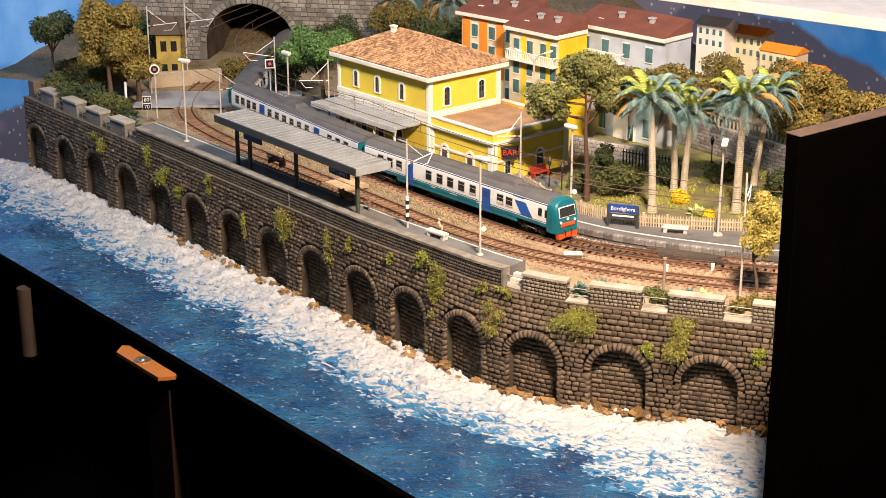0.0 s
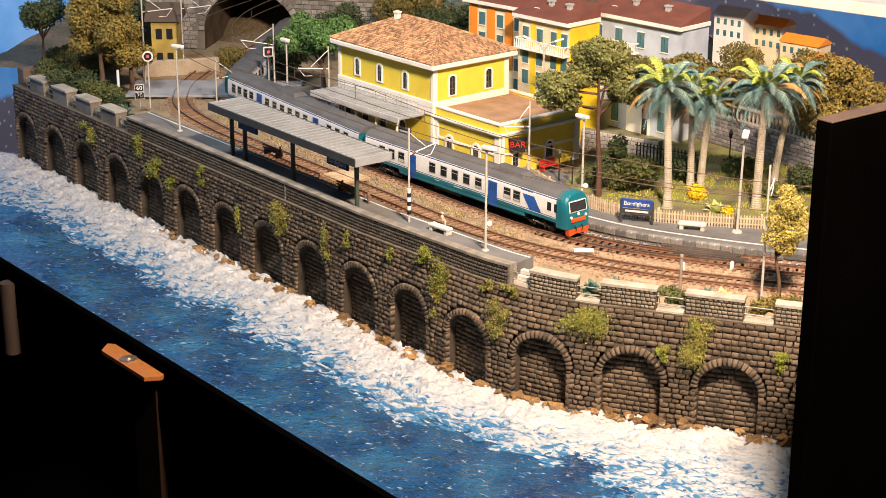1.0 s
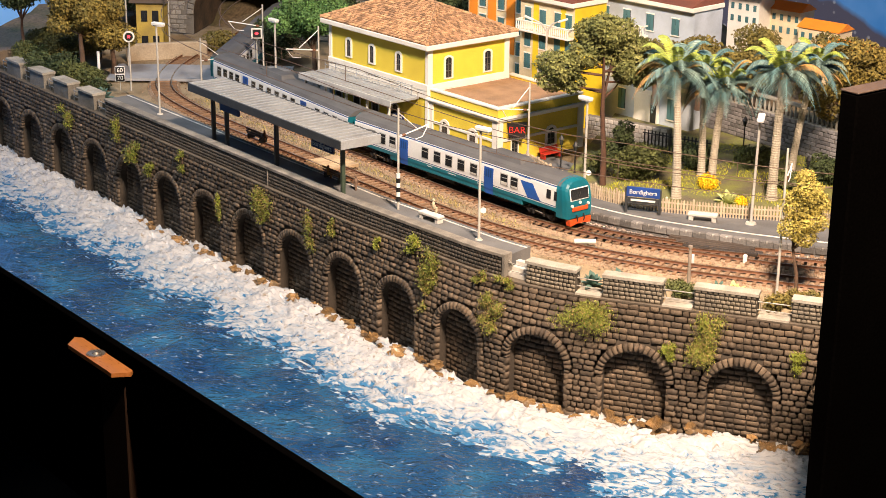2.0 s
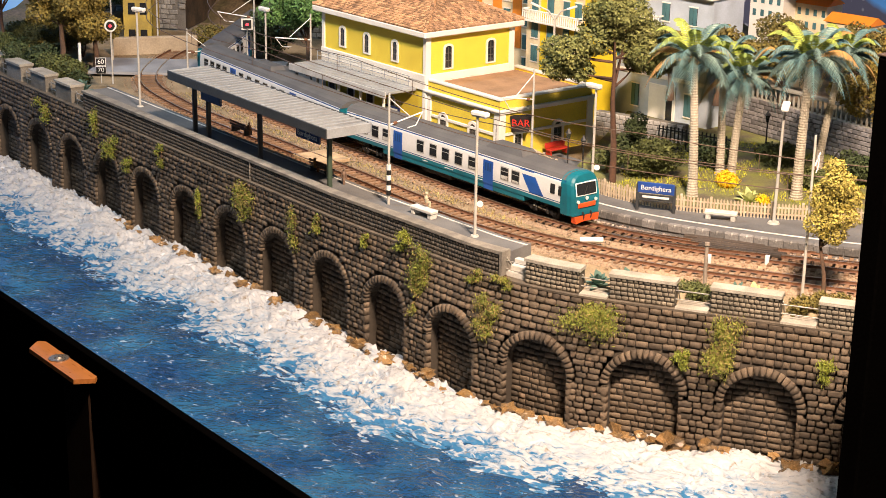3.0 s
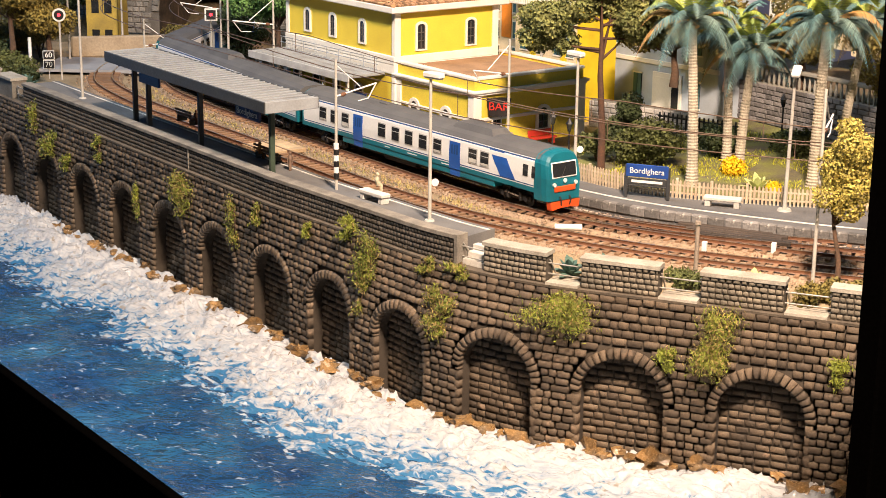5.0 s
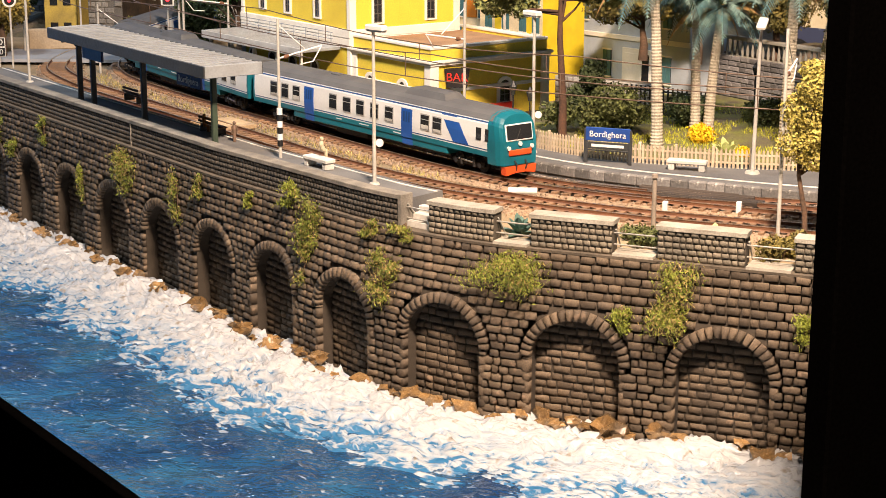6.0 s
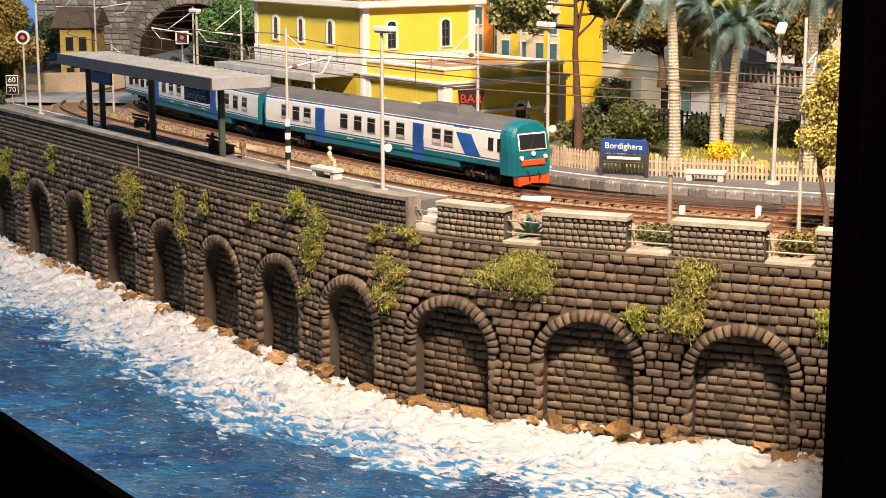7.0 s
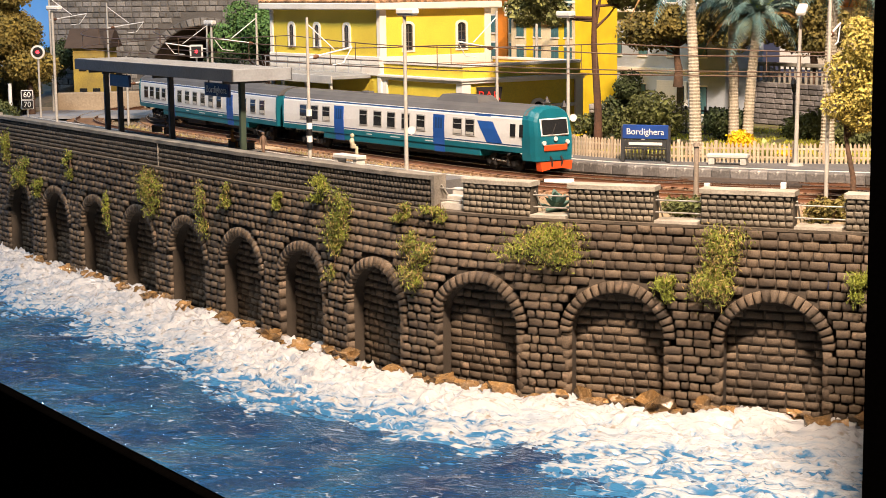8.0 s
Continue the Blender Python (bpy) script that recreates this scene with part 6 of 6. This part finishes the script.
for k, (s, z, w, h, dense, dry, thick) in enumerate((
        (-40, 91, 40, 17, 1.9, 0.2, 13), (54, 84, 24, 30, 1.8, 0.35, 12), (26, 72, 11, 13, 1.4, 0.05, 5), (124, 78, 14, 14, 1.4, 0.05, 6),
        (-131, 76, 20, 24, 1.4, 0.35, 6), (-208, 92, 20, 26, 1.3, 0.25, 5), (-206, 68, 9, 20, 1.2, 0.4, 4), (-230, 106, 16, 12, 1.4, 0.05, 5),
        (-150, 100, 16, 9, 0.9, 0.3, 3), (-118, 103, 14, 9, 1.0, 0.3, 4), (-278, 96, 7, 9, 0.9, 0.1, 3), (-344, 92, 10, 13, 0.8, 0.2, 3), (-379, 78, 10, 30, 0.9, 0.3, 4),
        (-463, 84, 28, 24, 1.2, 0.35, 5), (-541, 60, 8, 24, 0.9, 0.1, 3), (-612, 92, 12, 17, 0.9, 0.1, 3), (-677, 70, 14, 14, 1.1, 0.1, 4),
        (-717, 78, 26, 20, 1.2, 0.15, 5), (-748, 98, 16, 24, 1.0, 0.2, 4), (-868, 84, 24, 18, 0.9, 0.2, 4))):
    creeper(s, z, w, h, 100 + k, dense, dry, thick)

# ---- platform furniture ----
POLE = mat("pale_grey_pole", (0.50, 0.48, 0.43), 0.5, 0.15, 800, 60, 0.2)
RUSTPOLE = mat("weathered_grey_pole", (0.30, 0.25, 0.20), 0.6, 0.25, 800, 60, 0.3)
LAMPWHITE = mat("lamp_head_white", (0.80, 0.79, 0.74), 0.45, 0.05, 800, 60, 0.1)


def platform_lamp(x, y, z, height, turn, label, plate=False):
    o = thing("platform_lamp", at(x, y, z, turn), label, "lamp", "platform lamps")
    part("base", Mesh().tube([(0, 0, 0), (0, 0, 1.2)], [3.4, 2.8], 14), POLE, o)
    part("pole", Mesh().tube([(0, 0, 0), (0, 0, height)], [1.25, 1.0], 10), POLE, o)
    part("head", Mesh().box(-5, 10, -2.6, 2.6, height - 1.5, height + 2.0, 0.7), LAMPWHITE, o, "flat white lamp head")
    if plate:
        face = Matrix.Rotation(radians(-turn), 4, "Z") @ Matrix.Translation((3.4, 0.6, 0))
        part("plate", Mesh().tube([face @ Vector((0, -0.4, 26)), face @ Vector((0, 0.4, 26))], 2.5, 16), LETTER, o, "small white sign plate")
    part("diffuser", Mesh().box(-4, 9, -2.0, 2.0, height - 2.2, height - 1.5, 0.2), LETTER, o)


platform_lamp(-154, 72, SHORE_Z, 96, -20, "tall pale platform lamp beside the parapet", True)
platform_lamp(-603, 343, SHORE_Z, 97, -10, "tall pale platform lamp at the platform's end")
platform_lamp(-530, 477, FAR_Z, 84, 150, "pale platform lamp before the station")
platform_lamp(-104, 221, FAR_Z, 94, 150, "pale platform lamp beside the picket fence", True)
street = thing("street_lamp", at(50, 208, FAR_Z), "pale street lamp with a tilted head and round base", "lamp")
part("base", Mesh().tube([(0, 0, 0), (0, 0, 1.5)], [5, 4.2], 18), POLE, street)
part("pole", Mesh().tube([(0, 0, 0), (1.5, 0, 88), (2, -1, 94)], [1.4, 1.0, 0.9], 10), POLE, street)
part("head", Mesh().box(-3, 3, -7, 4, -1.6, 1.6, 0.9, Matrix.Translation((3, -3, 97)) @ Matrix.Rotation(0.5, 4, "X")), LAMPWHITE, street)


twin = thing("street_lamp", at(-207, 440, 112), "white twin-armed street lamp behind the station", "lamp")
part("pole", Mesh().tube([(0, 0, 0), (0, 0, 112)], [1.5, 1.0], 9), POLE, twin)
for sx in (-1, 1):
    part("arm", Mesh().tube([(0, 0, 108), (sx * 6, -2, 117), (sx * 15, -4, 121)], 0.8, 7), POLE, twin)
    part("head", Mesh().box(-5, 5, -1.8, 1.8, -1.0, 1.0, 0.5, Matrix.Translation((sx * 18, -5, 122)) @ Matrix.Rotation(-sx * 0.35, 4, "Y")), LAMPWHITE, twin)


def lantern(x, y, z, h):
    o = thing("lantern", at(x, y, z), "black ornamental garden lantern on a post", "lamp", "garden lanterns")
    part("post", Mesh().tube([(0, 0, 0), (0, 0, 2), (0, 0, 3), (0, 0, h - 9)], [1.8, 1.5, 0.8, 0.6], 8), BLACKIRON, o)
    part("glass", Mesh().tube([(0, 0, h - 9), (0, 0, h - 3)], [1.3, 2.4], 6, smooth=False), GLASS, o)
    part("cap", Mesh().tube([(0, 0, h - 3), (0, 0, h - 0.5), (0, 0, h + 1.5)], [3.0, 1.4, 0.3], 6, smooth=False), BLACKIRON, o)


BLACKIRON = mat("black_iron", (0.012, 0.012, 0.013), 0.5, 0.2, 800, 60, 0.2)
for x, y, z, h in ((5, 415, 113, 44), (-135, 301, 114, 32), (77, 352, 113, 28), (-152, 312, 114, 34)):
    lantern(x, y, z, h)


# ---- overhead line ----
def mast(x, y, z, height, reach, turn, label, striped=False, arms=1):
    """A pole with bracket arms that reach out over the tracks."""
    o = thing("catenary_mast", at(x, y, z, turn), label, "mast", "overhead line masts")
    part("pole", Mesh().tube([(0, 0, -4), (0, 0, height)], [1.2, 0.9], 9), POLE, o)
    if striped:
        for k in range(6):
            part("stripe", Mesh().tube([(0, 0, 8 + k * 4.2), (0, 0, 12.2 + k * 4.2)], 1.9, 9), (BLACKIRON, LETTER)[k % 2], o)
    for k in range(arms):
        s = 1 if k == 0 else -1
        a = part("bracket", Mesh().tube([(0, 0, height - 26), (s * reach, 0, height - 20)], 0.6, 7), LETTER, o)
        part("stay", Mesh().tube([(0, 0, height - 4), (s * reach * 0.6, 0, height - 21)], 0.4, 6), LETTER, o)
        part("insulator", Mesh().tube([(s * 4, 0, height - 25.5), (s * 6, 0, height - 25.2), (s * 8, 0, height - 24.8)], [1.0, 1.6, 1.0], 8), RUST, o)
        part("registration_arm", Mesh().tube([(s * reach, 0, height - 20), (s * reach * 0.8, 0, height - 30), (s * reach * 0.55, 0, height - 31)], 0.4, 6), LETTER, o)
    return o


mast(-247, 125, SHORE_Z, 92, 34, 60, "overhead line mast with a black and white striped foot", True)
mast(-168, 255, FAR_Z, 96, 34, 240, "grey overhead line mast on the station platform")
mast(-456, 428, FAR_Z, 93, 40, 235, "overhead line mast with bracket before the station")
mast(-630, 490, RAIL_Z - 4, 62, 38, 20, "overhead line mast beside the level crossing")
mast(97, 62, RAIL_Z - 5, 120, 30, 90, "weathered overhead line mast behind the parapet")
mast(-585, 560, RAIL_Z - 4, 92, 40, 200, "overhead line mast near the tunnel mouth")
mast(-765, 560, RAIL_Z - 4, 120, 40, 10, "tall lattice overhead line mast beside the crossing")
mast(-752, 640, RAIL_Z - 4, 110, 40, 10, "tall overhead line mast near the tunnel")
WIRE = mat("copper_wire", (0.13, 0.085, 0.06), 0.5, 0.1, 800, 60, 0.1)
for tr, lift in ((NEAR, 66), (FAR, 66)):
    o = thing("overhead_wire", at(0, 0), "thin overhead contact wires above a railway track", "wire", "overhead wires")
    cut = [p for p in tr if p.x > -735][::6]
    for dz, wob in ((lift, 0), (lift + 16, 5)):
        part("contact_wire" if wob == 0 else "carrier_wire", Mesh().tube([(p.x, p.y, RAIL_Z + dz - wob * abs(math.sin(i * 0.21))) for i, p in enumerate(cut)], 0.38, 5), WIRE, o)
    for i in range(4, len(cut) - 1, 5):
        p = cut[i]
        part("dropper", Mesh().tube([(p.x, p.y, RAIL_Z + lift), (p.x, p.y, RAIL_Z + lift + 16 - 5 * abs(math.sin(i * 0.21)))], 0.3, 5), WIRE, o)
single("short_post", Mesh().tube([(0, 0, -6), (0, 0, 30)], [1.5, 1.3], 9).tube([(0, 0, 30), (0, 0, 32)], [2.0, 1.7], 9), RUSTPOLE, "short grey post with a white cap behind the parapet", "post", m=at(29, 50, RAIL_Z))

# ---- signals and signs ----
GLOWRED = glow("red_signal_light", (0.9, 0.02, 0.03), 6.0)


def signal(x, y, z, h, turn, square, label):
    o = thing("railway_signal", at(x, y, z, turn), label, "signal", "railway signals")
    part("post", Mesh().tube([(0, 1.5, -3), (0, 1.5, h + 2)], 1.0, 8), POLE, o)
    if square:
        part("target", Mesh().box(-6.2, 6.2, -0.6, 0.6, h - 6.2, h + 6.2, 0.4), LAMPWHITE, o)
        part("face", Mesh().box(-4.6, 4.6, -1.0, -0.5, h - 4.6, h + 4.6, 0.3), BLACKIRON, o)
    else:
        part("target", Mesh().tube([(0, -0.6, h), (0, 0.6, h)], 6.4, 24), LAMPWHITE, o)
        part("face", Mesh().tube([(0, -1.0, h), (0, -0.5, h)], 4.6, 24), BLACKIRON, o)
    part("lens", Mesh().tube([(0, -1.6, h), (0, -1.0, h)], 1.6, 14), GLOWRED, o, "lit red lens")


signal(-697, 447, 114, 60, 28, False, "round white-rimmed railway signal showing red")
signal(-577, 527, 114, 58, 28, True, "square white-rimmed railway signal showing red")
sp = thing("speed_sign", at(-709, 444, 112, 30) @ Matrix.Scale(0.82, 4), "two small black speed boards with white numerals 60 and 70", "sign")
part("post", Mesh().tube([(0, 1.2, 0), (0, 1.2, 32)], 0.7, 7), POLE, sp)
for zz, txt in ((28, "60"), (17, "70")):
    part("board", Mesh().box(-6, 6, -0.5, 0.5, zz - 4.6, zz + 4.6, 0.3), BLACKIRON, sp)
    part("rim", Mesh().box(-6.7, 6.7, 0.0, 0.9, zz - 5.3, zz + 5.3, 0.3), LETTER, sp)
    words(txt, 8.5, at(0, -0.65, zz), LETTER, sp)
single("marker_post", Mesh().tube([(0, 0, 0), (0, 0, 34)], 1.8, 8), LETTER, "plain white marker post beside the level crossing", "post", m=at(-765, 492, 108))
nb = thing("station_name_sign", at(-45, 202, FAR_Z, 2), "blue station name sign on two dark posts", "sign")
for x in (-15, 15):
    part("post", Mesh().box(x - 1.2, x + 1.2, -1, 1, 0, 23, 0.3), DARKMETAL, nb)
part("panel", Mesh().box(-15, 15, -1.3, 0.3, 15, 24, 0.3), mat("bright_blue_sign", (0.02, 0.07, 0.30), 0.4, 0.08, 800, 60, 0.1), nb)
words("Bordighera", 5.6, at(0, -1.5, 19.5), LETTER, nb)
part("lower_panel", Mesh().box(-14, 14, -0.6, 0.2, 9.5, 14.2, 0.2), DARKMETAL, nb)
part("bars", Mesh().box(-11, 11, -0.8, -0.6, 11, 12.8), LETTER, nb)
part("crossbar", Mesh().box(-15, 15, -0.5, 0.5, 8.2, 9.2, 0.2), DARKMETAL, nb)
pn = thing("platform_board", at(-487, 428, FAR_Z, STATION_TURN), "dark notice board on two posts on the platform", "sign")
for x in (-13, 13):
    part("post", Mesh().box(x - 0.8, x + 0.8, -0.8, 0.8, 0, 24, 0.2), DARKMETAL, pn)
part("panel", Mesh().box(-13, 13, -0.8, 0.4, 10, 22, 0.2), NAVY, pn)
part("bars", Mesh().box(-10, 10, -1.0, -0.8, 15, 17), LETTER, pn)

# ---- benches ----
CONCRETE = mat("white_concrete", (0.62, 0.60, 0.55), 0.8, 0.12, 900, 60, 0.3)


def bench(x, y, z, turn, label, length=26):
    o = thing("bench", at(x, y, z, turn), label, "bench", "platform benches")
    part("seat", Mesh().box(-length / 2, length / 2, -4, 4, 4.4, 7, 0.5), CONCRETE, o)
    for s in (-1, 1):
        part("leg", Mesh().box(s * (length / 2 - 3) - 2, s * (length / 2 - 3) + 2, -3.4, 3.4, 0, 4.6, 0.4), CONCRETE, o)


bench(9, 201, FAR_Z, 3, "white concrete bench beside the picket fence")
bench(-127, 237, FAR_Z, -25, "white concrete bench with a seated figurine", 22)
bench(-246, 309, FAR_Z, STATION_TURN, "white concrete bench before the station annex")
bench(-209, 106, SHORE_Z, -28, "white concrete bench on the shore platform")
BENCHWOOD = mat("brown_bench_wood", (0.22, 0.11, 0.05), 0.7, 0.25, 800, 60, 0.3)
for x, y in ((-462, 288), (-335, 190)):
    o = thing("wooden_bench", at(x, y, SHORE_Z, -32), "brown wooden bench under the platform canopy", "bench", "wooden benches")
    for k in range(4):
        part("slat", Mesh().box(-14, 14, -4 + 2.1 * k, -2.4 + 2.1 * k, 5, 5.9, 0.2), BENCHWOOD, o)
    for k in range(2):
        part("back_slat", Mesh().box(-14, 14, -5.2, -4.4, 7 + 2.6 * k, 8.8 + 2.6 * k, 0.2), BENCHWOOD, o)
    for s in (-11, 11):
        part("leg", Mesh().box(s - 0.6, s + 0.6, -5, 3.8, 0, 5, 0.2), DARKMETAL, o)


# ---- small plain figurines ----
def figurine(x, y, z, turn, color, label, seated=False, scale=1.0):
    m = Mesh()
    if seated:
        m.tube([(0, -4, 0), (0, -4, 6), (0, 0, 7), (0, 1, 13), (0, 0.5, 15)], [1.5, 1.7, 2.2, 2.2, 1.0], 9)
        m.blob((0, 0.5, 17), 2.0, 2, 0.1, 1)
        m.tube([(2, 0, 13), (2.6, -2.5, 9), (1.2, -4, 8)], 0.7, 6)
    else:
        m.tube([(0.0, 0, 0), (0, 0, 9), (0, 0, 12), (0, 0, 16), (0, 0, 17.2)], [1.7, 1.9, 2.3, 2.1, 0.9], 9)
        m.tube([(2.3, 0, 15.5), (2.9, 0, 11), (2.5, -0.8, 8)], 0.7, 6)
        m.tube([(-2.3, 0, 15.5), (-2.9, 0, 11), (-2.5, -0.8, 8)], 0.7, 6)
        m.blob((0, 0, 18.8), 1.8, 2, 0.1, 1)
    single("figurine", m, mat("painted_figurine", color, 0.6, 0.2, 700, 200, 0.2, tint=tuple(c * 0.5 for c in color)), label, "figurine", "model figurines", m=at(x, y, z, turn) @ Matrix.Scale(scale, 4))


figurine(-318, 344, FAR_Z, 10, (0.03, 0.07, 0.32), "small standing figurine painted blue on the platform")
figurine(-326, 348, FAR_Z, 60, (0.03, 0.06, 0.25), "small standing figurine painted blue beside another")
figurine(-132, 238, FAR_Z + 0.5, -25, (0.45, 0.43, 0.40), "small seated grey figurine on a white bench", True)
figurine(-207, 107, SHORE_Z + 6.9, 150, (0.62, 0.55, 0.38), "small seated cream figurine on the shore platform", True, 0.7)
figurine(-452, 283, SHORE_Z, 30, (0.25, 0.12, 0.07), "small brown figurine under the platform canopy", False, 0.62)
figurine(-341, 188, SHORE_Z + 0.5, 150, (0.50, 0.24, 0.06), "small orange seated figurine under the canopy", True, 0.7)
figurine(-304, 165, SHORE_Z, 40, (0.20, 0.13, 0.09), "small brown standing figurine beside the canopy post", False, 0.7)
single("white_cylinder", Mesh().tube([(-9, 0, 0), (9, 0, 0)], 2.2, 10), LETTER, "short white tube lying between the two tracks", "tube", m=at(-76, 124, 110, 20))
for x, y in ((-78, 46), (19, 112), (60, 128)):
    single("white_marker", Mesh().box(-1.6, 1.6, -1.6, 1.6, -3, 5, 0.4), LETTER, "small white marker block beside the rails", "marker", "white marker blocks", m=at(x, y, 109))
wc = thing("wooden_crossing", at(-372, 268, RAIL_Z, -32), "pale wooden foot crossing between the tracks", "crossing")
PALEWOOD = mat("pale_crossing_wood", (0.55, 0.40, 0.24), 0.8, 0.2, 800, 60, 0.4, pieces=0.15)
for k in range(5):
    part("plank", Mesh().box(-20 + k * 8.2, -12.6 + k * 8.2, -18, 18, -4, -0.6, 0.3), PALEWOOD, wc)

# ---- picket fence ----
PICKET = mat("weathered_picket", (0.42, 0.32, 0.20), 0.85, 0.25, 900, 60, 0.4, tint=(0.52, 0.45, 0.36), pieces=0.2)
fence_line = spline([(-186, 312), (-160, 285), (-121, 246), (-67, 219), (-26, 213), (29, 218), (90, 230), (220, 255)], 2.7)
fence = thing("picket_fence", at(0, 0, FAR_Z), "low weathered wooden picket fence round the garden", "fence")
picket_data = Mesh().prism([(-0.75, 0), (0.75, 0), (0.75, 11.6), (0, 13.0), (-0.75, 11.6)], -0.4, 0.4).data("picket", PICKET)
for i in range(len(fence_line) - 1):
    p, d = fence_line[i], fence_line[i + 1] - fence_line[i]
    ob = part("picket", picket_data, None, fence)
    ob.matrix_basis = at(p.x, p.y, 0, math.degrees(math.atan2(d.y, d.x)) + R.uniform(-3, 3), 0, R.uniform(-1.5, 1.5))
for h in (3.5, 9.0):
    part("rail", Mesh().strip(sided(fence_line, h), [(0.4, -0.6), (0.4, 0.6), (1.2, 0.6), (1.2, -0.6)]), PICKET, fence)
for i in range(0, len(fence_line), 9):
    p = fence_line[i]
    part("post", Mesh().box(p.x - 1, p.x + 1, p.y, p.y + 2, 0, 14, 0.3), PICKET, fence)

iron = thing("iron_fence", at(-92, 404, 114, -14), "black iron fence before the grey house", "fence")
for h in (3, 20):
    part("rail", Mesh().box(-2, 72, -0.5, 0.5, h, h + 1.2, 0.2), BLACKIRON, iron)
for k in range(18):
    part("bar", Mesh().box(k * 4 - 0.6, k * 4 + 0.6, -0.6, 0.6, 0, 24, 0.2), BLACKIRON, iron)
low = thing("low_wall", at(-165, 446, 112, -14), "low pale rubble wall before the grey house", "wall")
part("core", Mesh().box(0, 96, 0, 8, 0, 23, 0.6), OLDCONCRETE, low)
lowst = Mesh()
for r in range(5):
    x = 0.0
    while x < 92:
        w = min(R.uniform(5, 11), 96 - x)
        flat_stone(lowst, [(x + 0.3, r * 4.6 + 0.3), (x + w - 0.3, r * 4.6 + 0.3), (x + w - 0.3, r * 4.6 + 4.4), (x + 0.3, r * 4.6 + 4.4)], 0.9)
        x += w
part("stonework", lowst, mat("pale_rubble", (0.46, 0.43, 0.39), 0.85, 0.25, 900, 50, 0.5, island=0.25), low, kind="stuff")

# ---- the display's own frame ----
WOOD = mat("varnished_orange_wood", (0.33, 0.12, 0.03), 0.35, 0.25, 500, 40, 0.2, tint=(0.30, 0.11, 0.03), stretch=(0.2, 1, 1))
DARKWOOD = mat("dark_frame_wood", (0.035, 0.018, 0.010), 0.7, 0.3, 500, 40, 0.2, spec=0.2)
SEA_TURN = math.degrees(math.atan2(SEA_WAY.y, SEA_WAY.x))
table = thing("display_table", at(SEA_A.x, SEA_A.y, 0, SEA_TURN), "black table that carries the model landscape", "table")
part("front_board", Mesh().box(-340, 1010, -6, 0.5, -60, -1.5, 0.6), BLACK, table)
part("underside", Mesh().box(-340, 1010, 4, 420, -200, -60, 0.6), BLACK, table)
part("leg", Mesh().tube([(80, -10, -100), (80, -10, -18)], 9, 16), mat("dull_brown_leg", (0.04, 0.024, 0.016), 0.7, 0.2, 500, 40, 0.2), table, "round brown leg")
hd = thing("wooden_latch", at(-491, 15, -19, SEA_TURN), "varnished orange wooden latch with a steel screw", "latch")
part("plate", Mesh().prism([(-52, 2), (-44, 10), (46, 10), (52, 4), (44, -11), (-40, -11)], 0, 4, "z"), WOOD, hd)
part("washer", Mesh().tube([(-4, -1, 4), (-4, -1, 5)], 8.5, 22), STEEL, hd, "round steel washer")
part("screw", Mesh().tube([(-4, -1, 5), (-4, -1, 6.4)], [4.0, 2.6], 16), STEEL, hd)
single("frame_post", Mesh().box(-14, 34, 6, 26, -520, 0, 1), DARKWOOD, "dark wooden post under the latch", "post", m=at(-491, 15, -19.5, SEA_TURN))
single("frame_upright", Mesh().box(-10, 10, -10, 10, -30, 300, 1), WOOD, "brown wooden upright at the display's far end", "post", m=at(-985, 440, 0))
single("display_board", Mesh().box(0, 420, -14, 0, -500, 330, 1.2), BLACK, "black wooden end board of the display", "board", m=at(158, -175, 0, 57))
single("board_edge", Mesh().box(0, 420, -14.2, 0.2, 330.1, 331.4, 0.4), mat("worn_wood_edge", (0.05, 0.032, 0.022), 0.6, 0.25, 400, 40, 0.3), "worn bare wooden top edge of the end board", "edging", m=at(158, -175, 0, 57))
single("pelmet", Mesh().box(-60, 500, 0, 200, 0, 14, 0.8), WHITE, "white pelmet board above the display", "board", m=at(-92, 678, 250, -19.8))
floor = Mesh().box(-3000, 3000, -3000, 3000, -20, 0)
single("floor", floor, mat("dark_floor", (0.01, 0.01, 0.01), 0.9, 0.2, 20, 5, 0.1, spec=0.1), "dark floor of the exhibition room", "floor", kind="structure", m=at(0, 0, -950))

steps = thing("concrete_steps", at(*wp(-115, -setback(-115), 0)[:2], LEDGE_Z + 1, -19), "pale concrete steps in the gap of the parapet", "steps")
for k in range(3):
    part("step", Mesh().box(-9, 9, 4 + 5 * k, 9.2 + 5 * k, 0, 4 + 3.6 * k, 0.3), CONCRETE, steps)
